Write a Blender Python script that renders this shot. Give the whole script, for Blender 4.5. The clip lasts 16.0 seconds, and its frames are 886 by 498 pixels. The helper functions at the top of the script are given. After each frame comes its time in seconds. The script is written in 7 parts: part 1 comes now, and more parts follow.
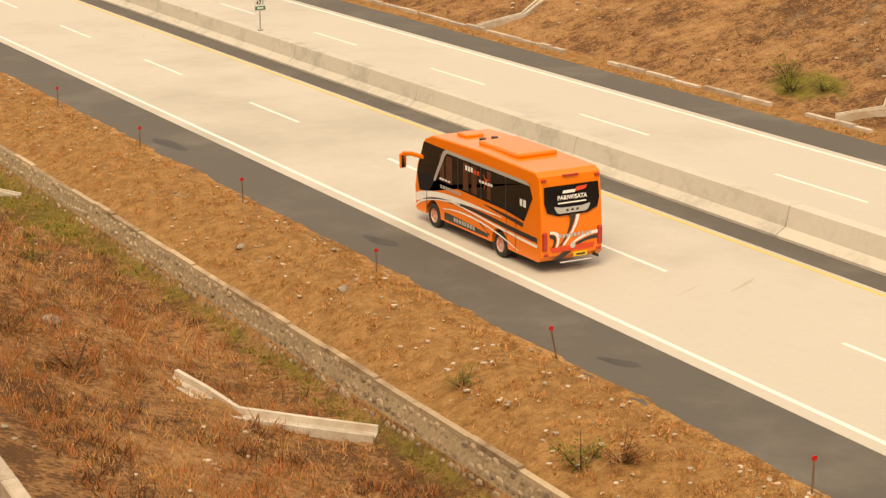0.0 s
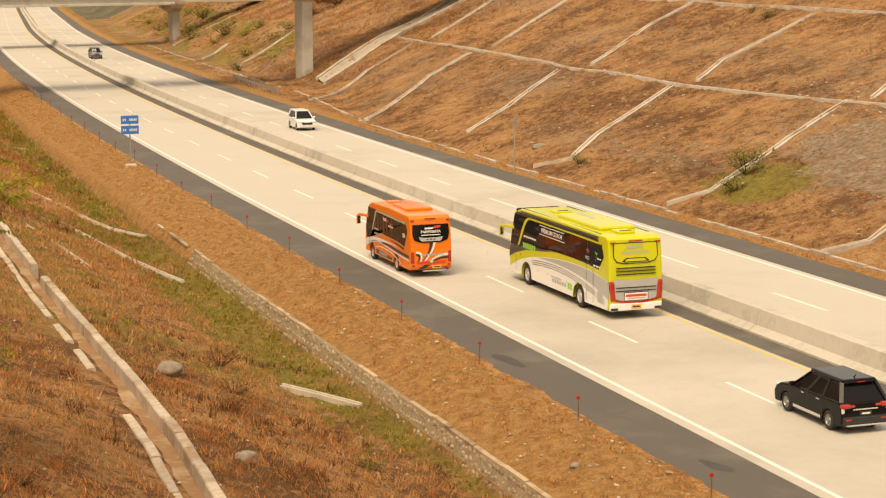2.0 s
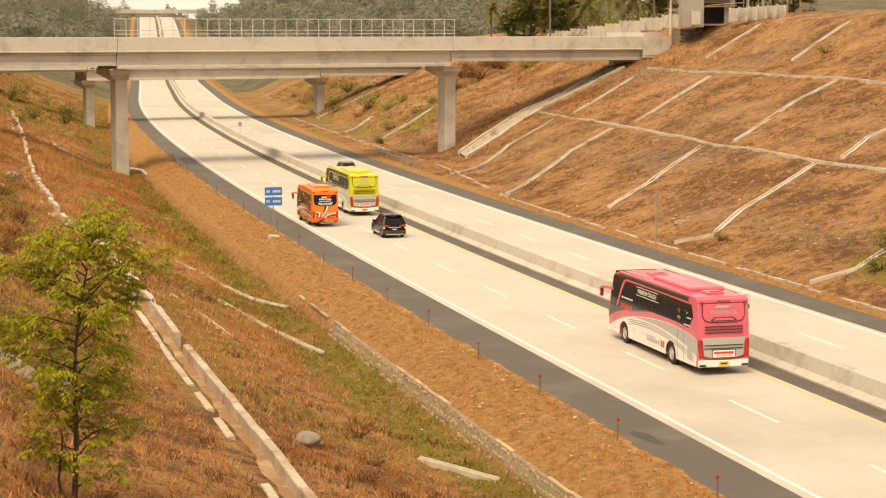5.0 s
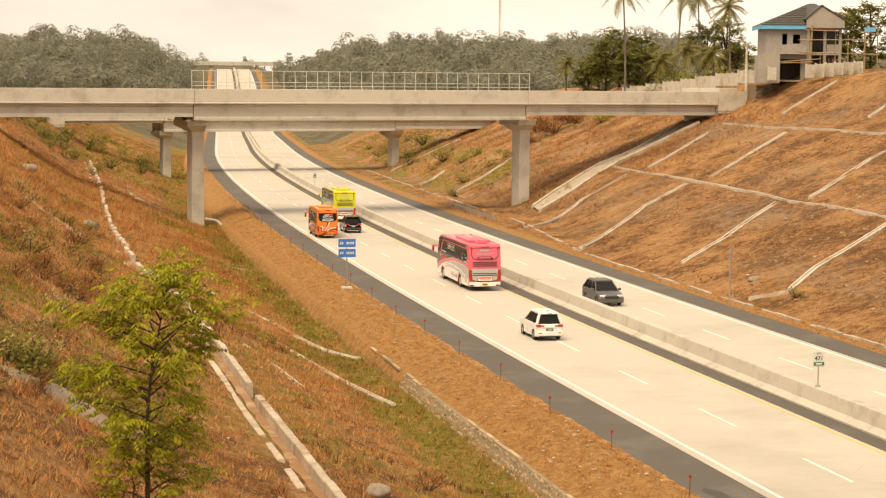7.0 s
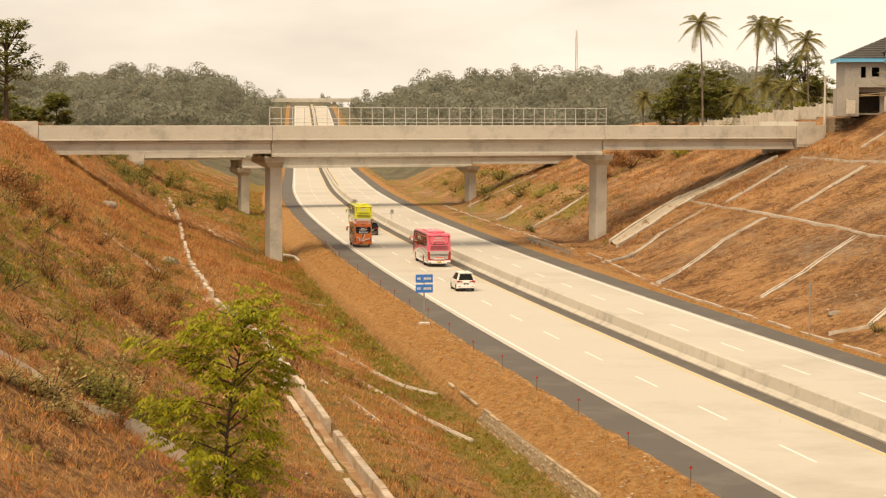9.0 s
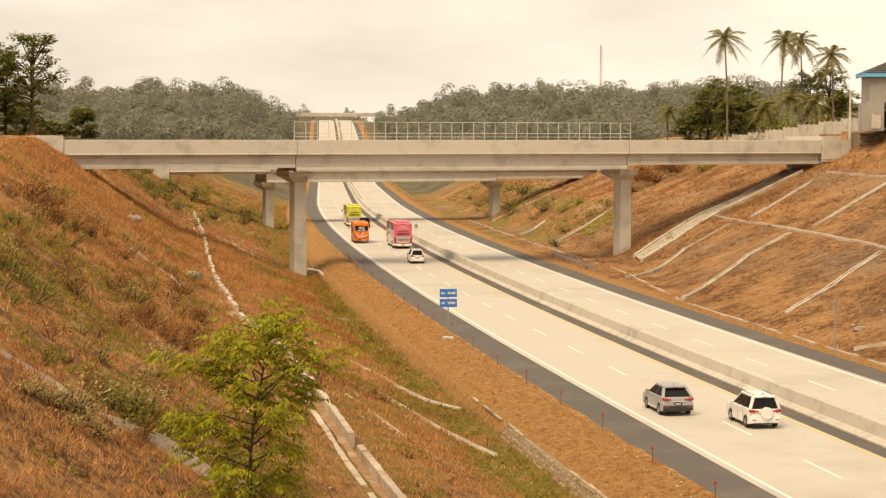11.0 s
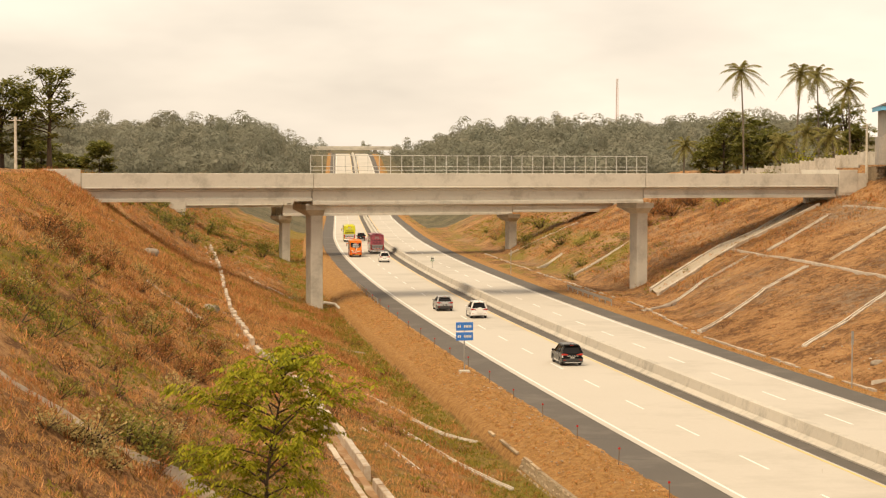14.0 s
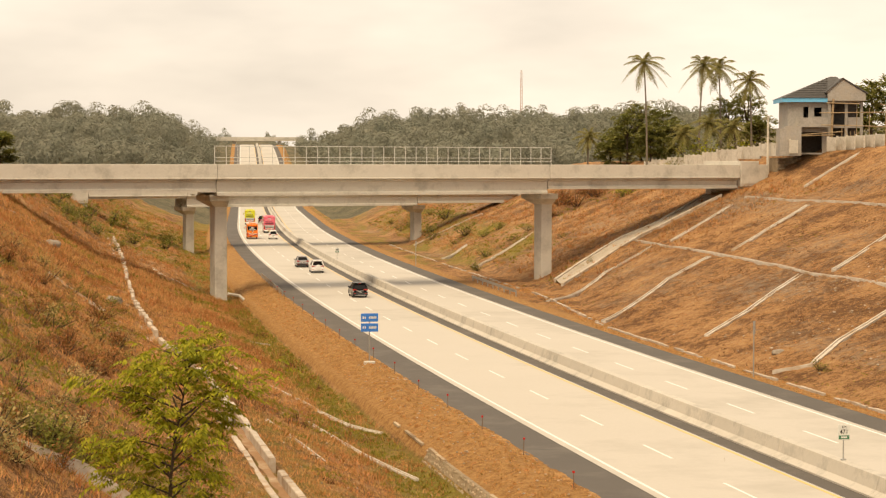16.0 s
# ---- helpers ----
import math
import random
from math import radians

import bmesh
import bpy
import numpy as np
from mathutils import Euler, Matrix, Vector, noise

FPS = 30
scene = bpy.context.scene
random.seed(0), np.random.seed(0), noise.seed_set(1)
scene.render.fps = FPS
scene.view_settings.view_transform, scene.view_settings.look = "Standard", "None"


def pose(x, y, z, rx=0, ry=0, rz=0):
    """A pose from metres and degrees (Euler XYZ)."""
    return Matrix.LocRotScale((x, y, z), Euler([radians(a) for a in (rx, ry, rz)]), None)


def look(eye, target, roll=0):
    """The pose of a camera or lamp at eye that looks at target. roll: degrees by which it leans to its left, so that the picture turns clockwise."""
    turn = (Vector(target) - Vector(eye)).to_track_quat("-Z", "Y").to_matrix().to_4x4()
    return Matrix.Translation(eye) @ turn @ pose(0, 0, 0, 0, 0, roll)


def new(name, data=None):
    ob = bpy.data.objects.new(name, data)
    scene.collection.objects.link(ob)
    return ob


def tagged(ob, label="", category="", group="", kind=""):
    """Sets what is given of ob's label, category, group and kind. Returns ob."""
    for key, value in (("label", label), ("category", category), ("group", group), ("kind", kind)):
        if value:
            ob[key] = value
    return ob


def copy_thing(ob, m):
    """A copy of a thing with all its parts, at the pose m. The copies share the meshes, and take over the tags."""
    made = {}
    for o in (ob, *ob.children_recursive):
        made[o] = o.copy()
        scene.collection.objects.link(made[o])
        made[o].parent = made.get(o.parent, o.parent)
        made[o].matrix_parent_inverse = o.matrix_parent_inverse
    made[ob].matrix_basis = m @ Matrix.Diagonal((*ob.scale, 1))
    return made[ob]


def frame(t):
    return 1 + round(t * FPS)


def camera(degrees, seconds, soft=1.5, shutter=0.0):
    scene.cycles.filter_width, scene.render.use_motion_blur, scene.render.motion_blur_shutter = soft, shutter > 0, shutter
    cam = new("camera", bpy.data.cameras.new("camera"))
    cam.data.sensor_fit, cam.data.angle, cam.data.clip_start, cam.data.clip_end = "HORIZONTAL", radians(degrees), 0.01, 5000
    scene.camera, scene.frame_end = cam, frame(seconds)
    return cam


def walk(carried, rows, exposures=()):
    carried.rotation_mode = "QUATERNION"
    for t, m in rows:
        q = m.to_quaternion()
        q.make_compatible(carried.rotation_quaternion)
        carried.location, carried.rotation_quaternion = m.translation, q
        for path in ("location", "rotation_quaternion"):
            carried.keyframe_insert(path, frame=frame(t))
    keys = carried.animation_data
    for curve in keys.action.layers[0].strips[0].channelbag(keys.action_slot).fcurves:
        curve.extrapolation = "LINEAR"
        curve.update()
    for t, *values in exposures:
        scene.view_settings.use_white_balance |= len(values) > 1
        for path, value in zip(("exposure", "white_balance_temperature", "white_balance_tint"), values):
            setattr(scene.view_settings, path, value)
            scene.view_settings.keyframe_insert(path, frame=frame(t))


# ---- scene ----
# World: y runs along the straight part of the motorway, x across it, the camera stands still at EYE.
import itertools

EYE = (0.0, 0.0, 14.327)
cam = camera(26.062, 16.0, soft=1.25)


def aim(yaw, pitch, roll):
    """A camera pose at EYE: yaw to the left of +y, pitch upwards, roll, in degrees."""
    a, b = radians(yaw), radians(pitch)
    way = Vector((-math.sin(a) * math.cos(b), math.cos(a) * math.cos(b), math.sin(b)))
    return look(EYE, Vector(EYE) + way * 100.0, roll)


PAN = [
    (0, aim(-29.042, -15.248, -0.273)),
    (0.5, aim(-26.701, -12.366, -0.127)),
    (1, aim(-24.998, -9.964, -0.195)),
    (1.5, aim(-22.074, -8.961, -0.438)),
    (2, aim(-18.790, -8.623, -0.388)),
    (2.5, aim(-16.537, -7.481, 0.031)),
    (3, aim(-14.928, -7.124, 0.029)),
    (3.2, aim(-14.828, -6.466, -0.157)),
    (5.5, aim(-14.349, -6.335, 0.036)),
    (6, aim(-13.054, -6.181, 0.185)),
    (6.5, aim(-12.839, -5.712, 0.380)),
    (7, aim(-12.390, -4.801, 0.355)),
    (7.5, aim(-11.907, -4.477, 0.170)),
    (8, aim(-11.320, -4.272, 0.164)),
    (8.5, aim(-10.629, -4.102, -0.130)),
    (9, aim(-10.073, -3.751, 0.011)),
    (11.5, aim(-9.299, -3.279, 0.001)),
    (12, aim(-9.271, -3.183, -0.019)),
    (12.5, aim(-9.181, -2.950, 0.106)),
    (13, aim(-9.262, -2.595, 0.217)),
    (13.5, aim(-9.047, -2.407, 0.300)),
    (14, aim(-8.861, -2.321, 0.051)),
    (14.5, aim(-9.241, -2.170, 0.103)),
    (15, aim(-10.538, -2.102, 0.221)),
    (15.5, aim(-11.322, -2.340, 0.511)),
    (16, aim(-11.709, -2.585, 0.090)),
]
walk(cam, PAN, exposures=[(0.0, 0.13, 9700, 13), (2.5, 0.14, 9700, 13), (5.5, 0.30, 9700, 13), (7.0, 0.27, 9700, 13), (9.0, 0.16, 9700, 13), (16.0, 0.16, 9600, 13)])

# ---- light ----
world = bpy.data.worlds.new("overcast_sky")
scene.world = world
world.use_nodes = True
wn, wl = world.node_tree.nodes, world.node_tree.links
wn.clear()
w_out = wn.new("ShaderNodeOutputWorld")
w_bg = wn.new("ShaderNodeBackground")
w_sky = wn.new("ShaderNodeTexSky")
w_sky.sky_type, w_sky.sun_disc = "NISHITA", False
w_sky.sun_elevation, w_sky.sun_rotation = radians(56), radians(221)
w_mul = wn.new("ShaderNodeMix")
w_mul.data_type, w_mul.blend_type = "RGBA", "MULTIPLY"
w_mul.inputs["Factor"].default_value = 1.0
w_mul.inputs["B"].default_value = (0.10, 0.10, 0.10, 1)
w_cloud = wn.new("ShaderNodeMix")
w_cloud.data_type = "RGBA"
w_cloud.inputs["Factor"].default_value = 0.9
w_co = wn.new("ShaderNodeTexCoord")
w_map = wn.new("ShaderNodeMapping")
w_map.inputs["Scale"].default_value = (1.6, 1.6, 5.0)
w_noise = wn.new("ShaderNodeTexNoise")
w_noise.inputs["Scale"].default_value, w_noise.inputs["Detail"].default_value = 2.2, 5.0
w_ramp = wn.new("ShaderNodeValToRGB")
w_ramp.color_ramp.elements[0].position, w_ramp.color_ramp.elements[1].position = 0.35, 0.62
w_ramp.color_ramp.elements[0].color = (0.60, 0.63, 0.70, 1)
w_ramp.color_ramp.elements[1].color = (0.92, 0.96, 1.04, 1)
wl.new(w_co.outputs["Generated"], w_map.inputs["Vector"])
wl.new(w_map.outputs["Vector"], w_noise.inputs["Vector"])
wl.new(w_noise.outputs["Fac"], w_ramp.inputs["Fac"])
wl.new(w_sky.outputs["Color"], w_mul.inputs["A"])
wl.new(w_mul.outputs["Result"], w_cloud.inputs["A"])
wl.new(w_ramp.outputs["Color"], w_cloud.inputs["B"])
wl.new(w_cloud.outputs["Result"], w_bg.inputs["Color"])
wl.new(w_bg.outputs["Background"], w_out.inputs["Surface"])
w_bg.inputs["Strength"].default_value = 1.0
sun_data = bpy.data.lights.new("sun", "SUN")
sun_data.energy, sun_data.angle, sun_data.color = 2.8, radians(34), (1.0, 0.94, 0.84)
sun = new("sun", sun_data)
sun.matrix_world = look((-26, -30, 60), (0, 0, 0))


# ---- materials ----
def material(name, colour, rough=0.8, metal=0.0, second=None, scale=1.0, fine=12.0, amount=0.5, bump=0.0,
             third=None, patch=0.12, vary=0.0, coat=0.0, emit=0.0):
    """A surface of up to three colours: mixed at a coarse and a fine scale, with relief and a change from piece to piece."""
    m = bpy.data.materials.new(name)
    m.use_nodes = True
    n, l = m.node_tree.nodes, m.node_tree.links
    b = n["Principled BSDF"]
    b.inputs["Roughness"].default_value, b.inputs["Metallic"].default_value = rough, metal
    b.inputs["Coat Weight"].default_value = coat
    b.inputs["Base Color"].default_value = (*colour, 1)
    if emit:
        b.inputs["Emission Color"].default_value = (*colour, 1)
        b.inputs["Emission Strength"].default_value = emit
    if second is None:
        return m
    co = n.new("ShaderNodeTexCoord")
    big, small, mix = n.new("ShaderNodeTexNoise"), n.new("ShaderNodeTexNoise"), n.new("ShaderNodeMix")
    for tex, s, d in ((big, scale, 4.0), (small, fine, 5.0)):
        tex.inputs["Scale"].default_value, tex.inputs["Detail"].default_value = s, d
        tex.inputs["Roughness"].default_value = 0.65
        l.new(co.outputs["Object"], tex.inputs["Vector"])
    both = n.new("ShaderNodeMath")
    both.operation = "MULTIPLY_ADD"
    l.new(small.outputs["Fac"], both.inputs[0])
    both.inputs[1].default_value = 0.6
    half = n.new("ShaderNodeMath")
    half.operation = "MULTIPLY"
    half.inputs[1].default_value = 0.4
    l.new(big.outputs["Fac"], half.inputs[0])
    l.new(half.outputs[0], both.inputs[2])
    ramp = n.new("ShaderNodeMapRange")
    ramp.inputs["From Min"].default_value, ramp.inputs["From Max"].default_value = 0.5 - 0.2 * amount, 0.5 + 0.2 * amount
    l.new(both.outputs[0], ramp.inputs["Value"])
    mix.data_type = "RGBA"
    mix.inputs["A"].default_value, mix.inputs["B"].default_value = (*colour, 1), (*second, 1)
    l.new(ramp.outputs["Result"], mix.inputs["Factor"])
    last = mix.outputs["Result"]
    if third:
        far, lim, mix3 = n.new("ShaderNodeTexNoise"), n.new("ShaderNodeMapRange"), n.new("ShaderNodeMix")
        far.inputs["Scale"].default_value, far.inputs["Detail"].default_value = patch, 6.0
        far.inputs["Roughness"].default_value = 0.7
        l.new(co.outputs["Object"], far.inputs["Vector"])
        lim.inputs["From Min"].default_value, lim.inputs["From Max"].default_value = 0.5, 0.66
        l.new(far.outputs["Fac"], lim.inputs["Value"])
        mix3.data_type = "RGBA"
        l.new(lim.outputs["Result"], mix3.inputs["Factor"])
        l.new(last, mix3.inputs["A"])
        mix3.inputs["B"].default_value = (*third, 1)
        last = mix3.outputs["Result"]
    if vary:
        info, hsv, lift = n.new("ShaderNodeObjectInfo"), n.new("ShaderNodeHueSaturation"), n.new("ShaderNodeMapRange")
        lift.inputs["To Min"].default_value, lift.inputs["To Max"].default_value = 1 - vary, 1 + vary
        l.new(info.outputs["Random"], lift.inputs["Value"])
        l.new(lift.outputs["Result"], hsv.inputs["Value"])
        l.new(last, hsv.inputs["Color"])
        last = hsv.outputs["Color"]
    l.new(last, b.inputs["Base Color"])
    if bump:
        bp = n.new("ShaderNodeBump")
        bp.inputs["Strength"].default_value, bp.inputs["Distance"].default_value = 0.7, bump
        l.new(small.outputs["Fac"], bp.inputs["Height"])
        l.new(bp.outputs["Normal"], b.inputs["Normal"])
    return m


def islands(mat, spread=0.35, hue=0.03):
    """Changes the colour of a material from loose piece to loose piece of a joined mesh."""
    n, l = mat.node_tree.nodes, mat.node_tree.links
    b = n["Principled BSDF"]
    geo, hsv, lift, turn = (n.new("ShaderNode" + k) for k in ("NewGeometry", "HueSaturation", "MapRange", "MapRange"))
    lift.inputs["To Min"].default_value, lift.inputs["To Max"].default_value = 1 - spread, 1 + spread
    turn.inputs["To Min"].default_value, turn.inputs["To Max"].default_value = 0.5 + hue, 0.5 - hue
    l.new(geo.outputs["Random Per Island"], lift.inputs["Value"])
    l.new(geo.outputs["Random Per Island"], turn.inputs["Value"])
    l.new(lift.outputs["Result"], hsv.inputs["Value"])
    l.new(turn.outputs["Result"], hsv.inputs["Hue"])
    base = b.inputs["Base Color"]
    if base.links:
        l.new(base.links[0].from_socket, hsv.inputs["Color"])
    else:
        hsv.inputs["Color"].default_value = base.default_value
    l.new(hsv.outputs["Color"], base)
    return mat


CONCRETE_ROAD = material("pale_road_concrete", (0.53, 0.487, 0.424), 0.85, second=(0.46, 0.422, 0.364), scale=0.15, fine=6.0, amount=1.6, bump=0.003, third=(0.40, 0.365, 0.31), patch=0.05)
ASPHALT = material("grey_asphalt", (0.112, 0.097, 0.082), 0.9, second=(0.088, 0.076, 0.065), scale=0.3, fine=30.0, amount=1.2, bump=0.006, third=(0.14, 0.121, 0.103), patch=0.2)
CONCRETE = material("weathered_concrete", (0.60, 0.56, 0.485), 0.9, second=(0.51, 0.475, 0.41), scale=0.5, fine=5.0, amount=1.2, bump=0.004, third=(0.40, 0.37, 0.315), patch=0.35)
BARRIER_MAT = material("barrier_concrete", (0.55, 0.505, 0.435), 0.9, second=(0.48, 0.44, 0.375), scale=0.4, fine=4.0, amount=1.2, bump=0.004, third=(0.38, 0.35, 0.30), patch=0.5, vary=0.05)
DRAIN_MAT = material("pale_drain_concrete", (0.64, 0.58, 0.50), 0.95, second=(0.36, 0.29, 0.22), scale=0.6, fine=3.0, amount=1.3, bump=0.01, third=(0.38, 0.26, 0.16), patch=0.3, vary=0.08)
WHITE_PAINT = material("white_road_paint", (0.80, 0.78, 0.74), 0.7, second=(0.66, 0.64, 0.6), scale=0.5, fine=9.0, amount=1.6)
YELLOW_PAINT = material("yellow_road_paint", (0.80, 0.50, 0.14), 0.7, second=(0.70, 0.46, 0.16), scale=0.5, fine=9.0, amount=1.6)
def soil(name, dark, mid, pale, coarse, fine, bump, pale_from=0.60):
    """Parched ground: dark and mid brown mixed at three scales, with pale stony spots and lumpy relief."""
    m = bpy.data.materials.new(name)
    m.use_nodes = True
    n, l = m.node_tree.nodes, m.node_tree.links
    b = n["Principled BSDF"]
    b.inputs["Roughness"].default_value = 0.97
    b.inputs["Specular IOR Level"].default_value = 0.15
    co = n.new("ShaderNodeTexCoord")
    tex = []
    for s, d in ((coarse, 6.0), (fine, 8.0), (fine * 5.5, 4.0)):
        t = n.new("ShaderNodeTexNoise")
        t.inputs["Scale"].default_value, t.inputs["Detail"].default_value, t.inputs["Roughness"].default_value = s, d, 0.72
        l.new(co.outputs["Object"], t.inputs["Vector"])
        tex.append(t)
    total = tex[0].outputs["Fac"]
    for t, w in ((tex[1], 0.9), (tex[2], 0.8)):
        add = n.new("ShaderNodeMath")
        add.operation = "MULTIPLY_ADD"
        add.inputs[1].default_value = w
        l.new(t.outputs["Fac"], add.inputs[0])
        l.new(total, add.inputs[2])
        total = add.outputs[0]
    ramp = n.new("ShaderNodeValToRGB")
    e = ramp.color_ramp.elements
    e[0].position, e[0].color = 0.462, (*dark, 1)
    e[1].position, e[1].color = 0.515, (*mid, 1)
    hi = e.new(pale_from)
    hi.color = (*pale, 1)
    norm = n.new("ShaderNodeMath")
    norm.operation = "DIVIDE"
    norm.inputs[1].default_value = 2.7
    l.new(total, norm.inputs[0])
    l.new(norm.outputs[0], ramp.inputs["Fac"])
    l.new(ramp.outputs["Color"], b.inputs["Base Color"])
    bp = n.new("ShaderNodeBump")
    bp.inputs["Strength"].default_value, bp.inputs["Distance"].default_value = 0.9, bump
    l.new(total, bp.inputs["Height"])
    l.new(bp.outputs["Normal"], b.inputs["Normal"])
    return m


DRY_EARTH = soil("tan_dry_earth", (0.24, 0.115, 0.042), (0.44, 0.225, 0.086), (0.58, 0.345, 0.155), 0.35, 2.2, 0.14, 0.60)
SOIL = soil("dry_grass_slope", (0.15, 0.073, 0.034), (0.375, 0.19, 0.083), (0.52, 0.305, 0.145), 0.16, 1.5, 0.22, 0.61)


def cover(mat, layers):
    """Lays green growth, grey rubble and tan verge over a soil where the ground's own cover layer has them, with ragged borders."""
    n, l = mat.node_tree.nodes, mat.node_tree.links
    b = n["Principled BSDF"]
    last = b.inputs["Base Color"].links[0].from_socket
    co, tell, split = n.new("ShaderNodeTexCoord"), n.new("ShaderNodeAttribute"), n.new("ShaderNodeSeparateColor")
    tell.attribute_name = "cover"
    l.new(tell.outputs["Color"], split.inputs["Color"])
    for channel, low, high, scale in layers:
        rag, grain = n.new("ShaderNodeTexNoise"), n.new("ShaderNodeTexNoise")
        rag.inputs["Scale"].default_value, rag.inputs["Detail"].default_value, rag.inputs["Roughness"].default_value = scale, 9.0, 0.75
        grain.inputs["Scale"].default_value, grain.inputs["Detail"].default_value, grain.inputs["Roughness"].default_value = 2.6, 8.0, 0.78
        add, lim, two, mix, spread = n.new("ShaderNodeMath"), n.new("ShaderNodeMapRange"), n.new("ShaderNodeMix"), n.new("ShaderNodeMix"), n.new("ShaderNodeMapRange")
        l.new(co.outputs["Object"], rag.inputs["Vector"])
        l.new(co.outputs["Object"], grain.inputs["Vector"])
        l.new(rag.outputs["Fac"], add.inputs[0])
        l.new(split.outputs[channel], add.inputs[1])
        lim.inputs["From Min"].default_value, lim.inputs["From Max"].default_value = 0.88, 1.16
        l.new(add.outputs[0], lim.inputs["Value"])
        spread.inputs["From Min"].default_value, spread.inputs["From Max"].default_value = 0.36, 0.62
        l.new(grain.outputs["Fac"], spread.inputs["Value"])
        two.data_type = mix.data_type = "RGBA"
        two.inputs["A"].default_value, two.inputs["B"].default_value = (*low, 1), (*high, 1)
        l.new(spread.outputs["Result"], two.inputs["Factor"])
        l.new(lim.outputs["Result"], mix.inputs["Factor"])
        l.new(last, mix.inputs["A"])
        l.new(two.outputs["Result"], mix.inputs["B"])
        last = mix.outputs["Result"]
    l.new(last, b.inputs["Base Color"])
    return mat


cover(SOIL, (("Red", (0.13, 0.09, 0.025), (0.29, 0.235, 0.05), 0.7), ("Green", (0.17, 0.10, 0.06), (0.40, 0.315, 0.225), 0.9), ("Blue", (0.25, 0.118, 0.043), (0.50, 0.275, 0.11), 1.6)))
WOOD_FLOOR = soil("woodland_floor", (0.09, 0.08, 0.05), (0.15, 0.13, 0.08), (0.22, 0.17, 0.11), 0.02, 0.15, 0.3)


# ---- the lie of the land ----
def ease(a, b, v):
    k = min(1.0, max(0.0, (v - a) / (b - a)))
    return k * k * (3 - 2 * k)


def bend(y):
    """How far the motorway has swung to +x at y."""
    if y <= 90:
        return 0.0
    return (y - 90) ** 2 / 7000 if y < 440 else 17.5 + 0.1 * (y - 440)


def bed(y):
    """The height of the road surface."""
    return 24.5 * ease(560, 1120, y)


def along(points, v):
    """Straight lines through points (v, value)."""
    if v <= points[0][0]:
        return points[0][1]
    for (a, p), (b, q) in zip(points, points[1:]):
        if v <= b:
            return p + (q - p) * (v - a) / (b - a)
    return points[-1][1]


def right_side(n, y):
    toe = 47.4 + 6.4 * ease(150, 205, y)
    top = 17.0 - 2.5 * ease(225, 260, y) - 4.0 * ease(330, 420, y) + 15.0 * (ease(560, 800, y) - ease(950, 1150, y))
    k = ease(150, 205, y) * 2.4
    h = along([(toe, 0.0), (62.5 + k, 5.0), (63.6 + k, 5.05), (80.5, 11.0), (81.6, 11.05), (91.5, 16.0), (112, 19.0), (135, 26.0), (400, 30.0)], n)
    h += 14.0 * ease(560, 740, y) * ease(54, 86, n)
    return min(h, top + 0.02 * max(0.0, n - 95) * ease(500, 800, y))


def left_side(n, y):
    top = 14.3 - 4.0 * ease(250, 330, y) + 16.5 * (ease(560, 800, y) - ease(950, 1150, y))
    h = along([(-80, 30.0), (-10.5, 13.6), (3.0, 4.05), (16.6, -1.05), (17.6, -1.2), (18.75, -1.15), (19.2, -0.45), (19.6, -0.33), (20.4, -0.02), (21.3, 0.2), (22.1, 0.2), (22.7, 0.08), (23.1, -0.05)], n)
    h += 16.0 * ease(560, 740, y) * ease(-18, 12, -n)
    return min(h, top) if n < 10 else h


def rough_noise(x, y):
    p = Vector((x * 0.35, y * 0.35, 0.0))
    q = Vector((x * 0.09, y * 0.09, 7.0))
    return 0.28 * noise.noise(p) + 0.45 * noise.noise(q) + 0.13 * noise.noise(p * 2.7)


def ridge(y):
    """The last rise that closes the valley."""
    return 17.0 * ease(1650, 2300, y)


def land(x, y):
    """The height of the ground at x, y."""
    n = x - bend(y)
    if 23.0 < n < 46.2:
        return bed(y) - 0.06 + ridge(y)
    h = left_side(n, y) if n <= 23.0 else (right_side(n, y) if n > 46.2 else 0)
    wild = ease(0, 6, (16.8 - n) if n < 20 else (n - 48)) if (n < 16.8 or n > 48) else 0.0
    small = (0.19 * noise.noise(Vector((x * 1.3, y * 1.3, 3.0))) + 0.12 * noise.noise(Vector((x * 0.5, y * 0.5, 13.0)))) if (19.7 < n < 22.7 or wild) else 0.0
    if y < 90 and 6.6 < n < 11.0:
        still = 0.2 + 0.8 * ease(1.0, 2.2, abs(n - 8.5))
        wild, small = wild * still, small * still
    elif 19.7 < n < 22.7:
        small *= 1.5
    far = max(0.0, (y - 500) / 300)
    hills = (ease(700, 900, y) - ease(950, 1150, y)) * (4.0 * noise.noise(Vector((x * 0.006, y * 0.006, 2.0))) + 3 * noise.noise(Vector((x * 0.02, y * 0.02, 5.0)))) * ease(20, 90, abs(n - 34))
    return h + ridge(y) + bed(y) * (1 - ease(16, 48, abs(n - 34))) + wild * rough_noise(x, y) * (1 + min(far, 2)) * (1.0 if n < 20 else 0.5) + small + hills


# ---- mesh tools ----
def mesh_object(name, bm, mat, parent=None, smooth=False):
    me = bpy.data.meshes.new(name)
    bm.to_mesh(me)
    bm.free()
    for m in (mat if isinstance(mat, (list, tuple)) else [mat]):
        me.materials.append(m)
    if smooth:
        me.polygons.foreach_set("use_smooth", [True] * len(me.polygons))
    ob = new(name, me)
    if parent:
        ob.parent = parent
    return ob


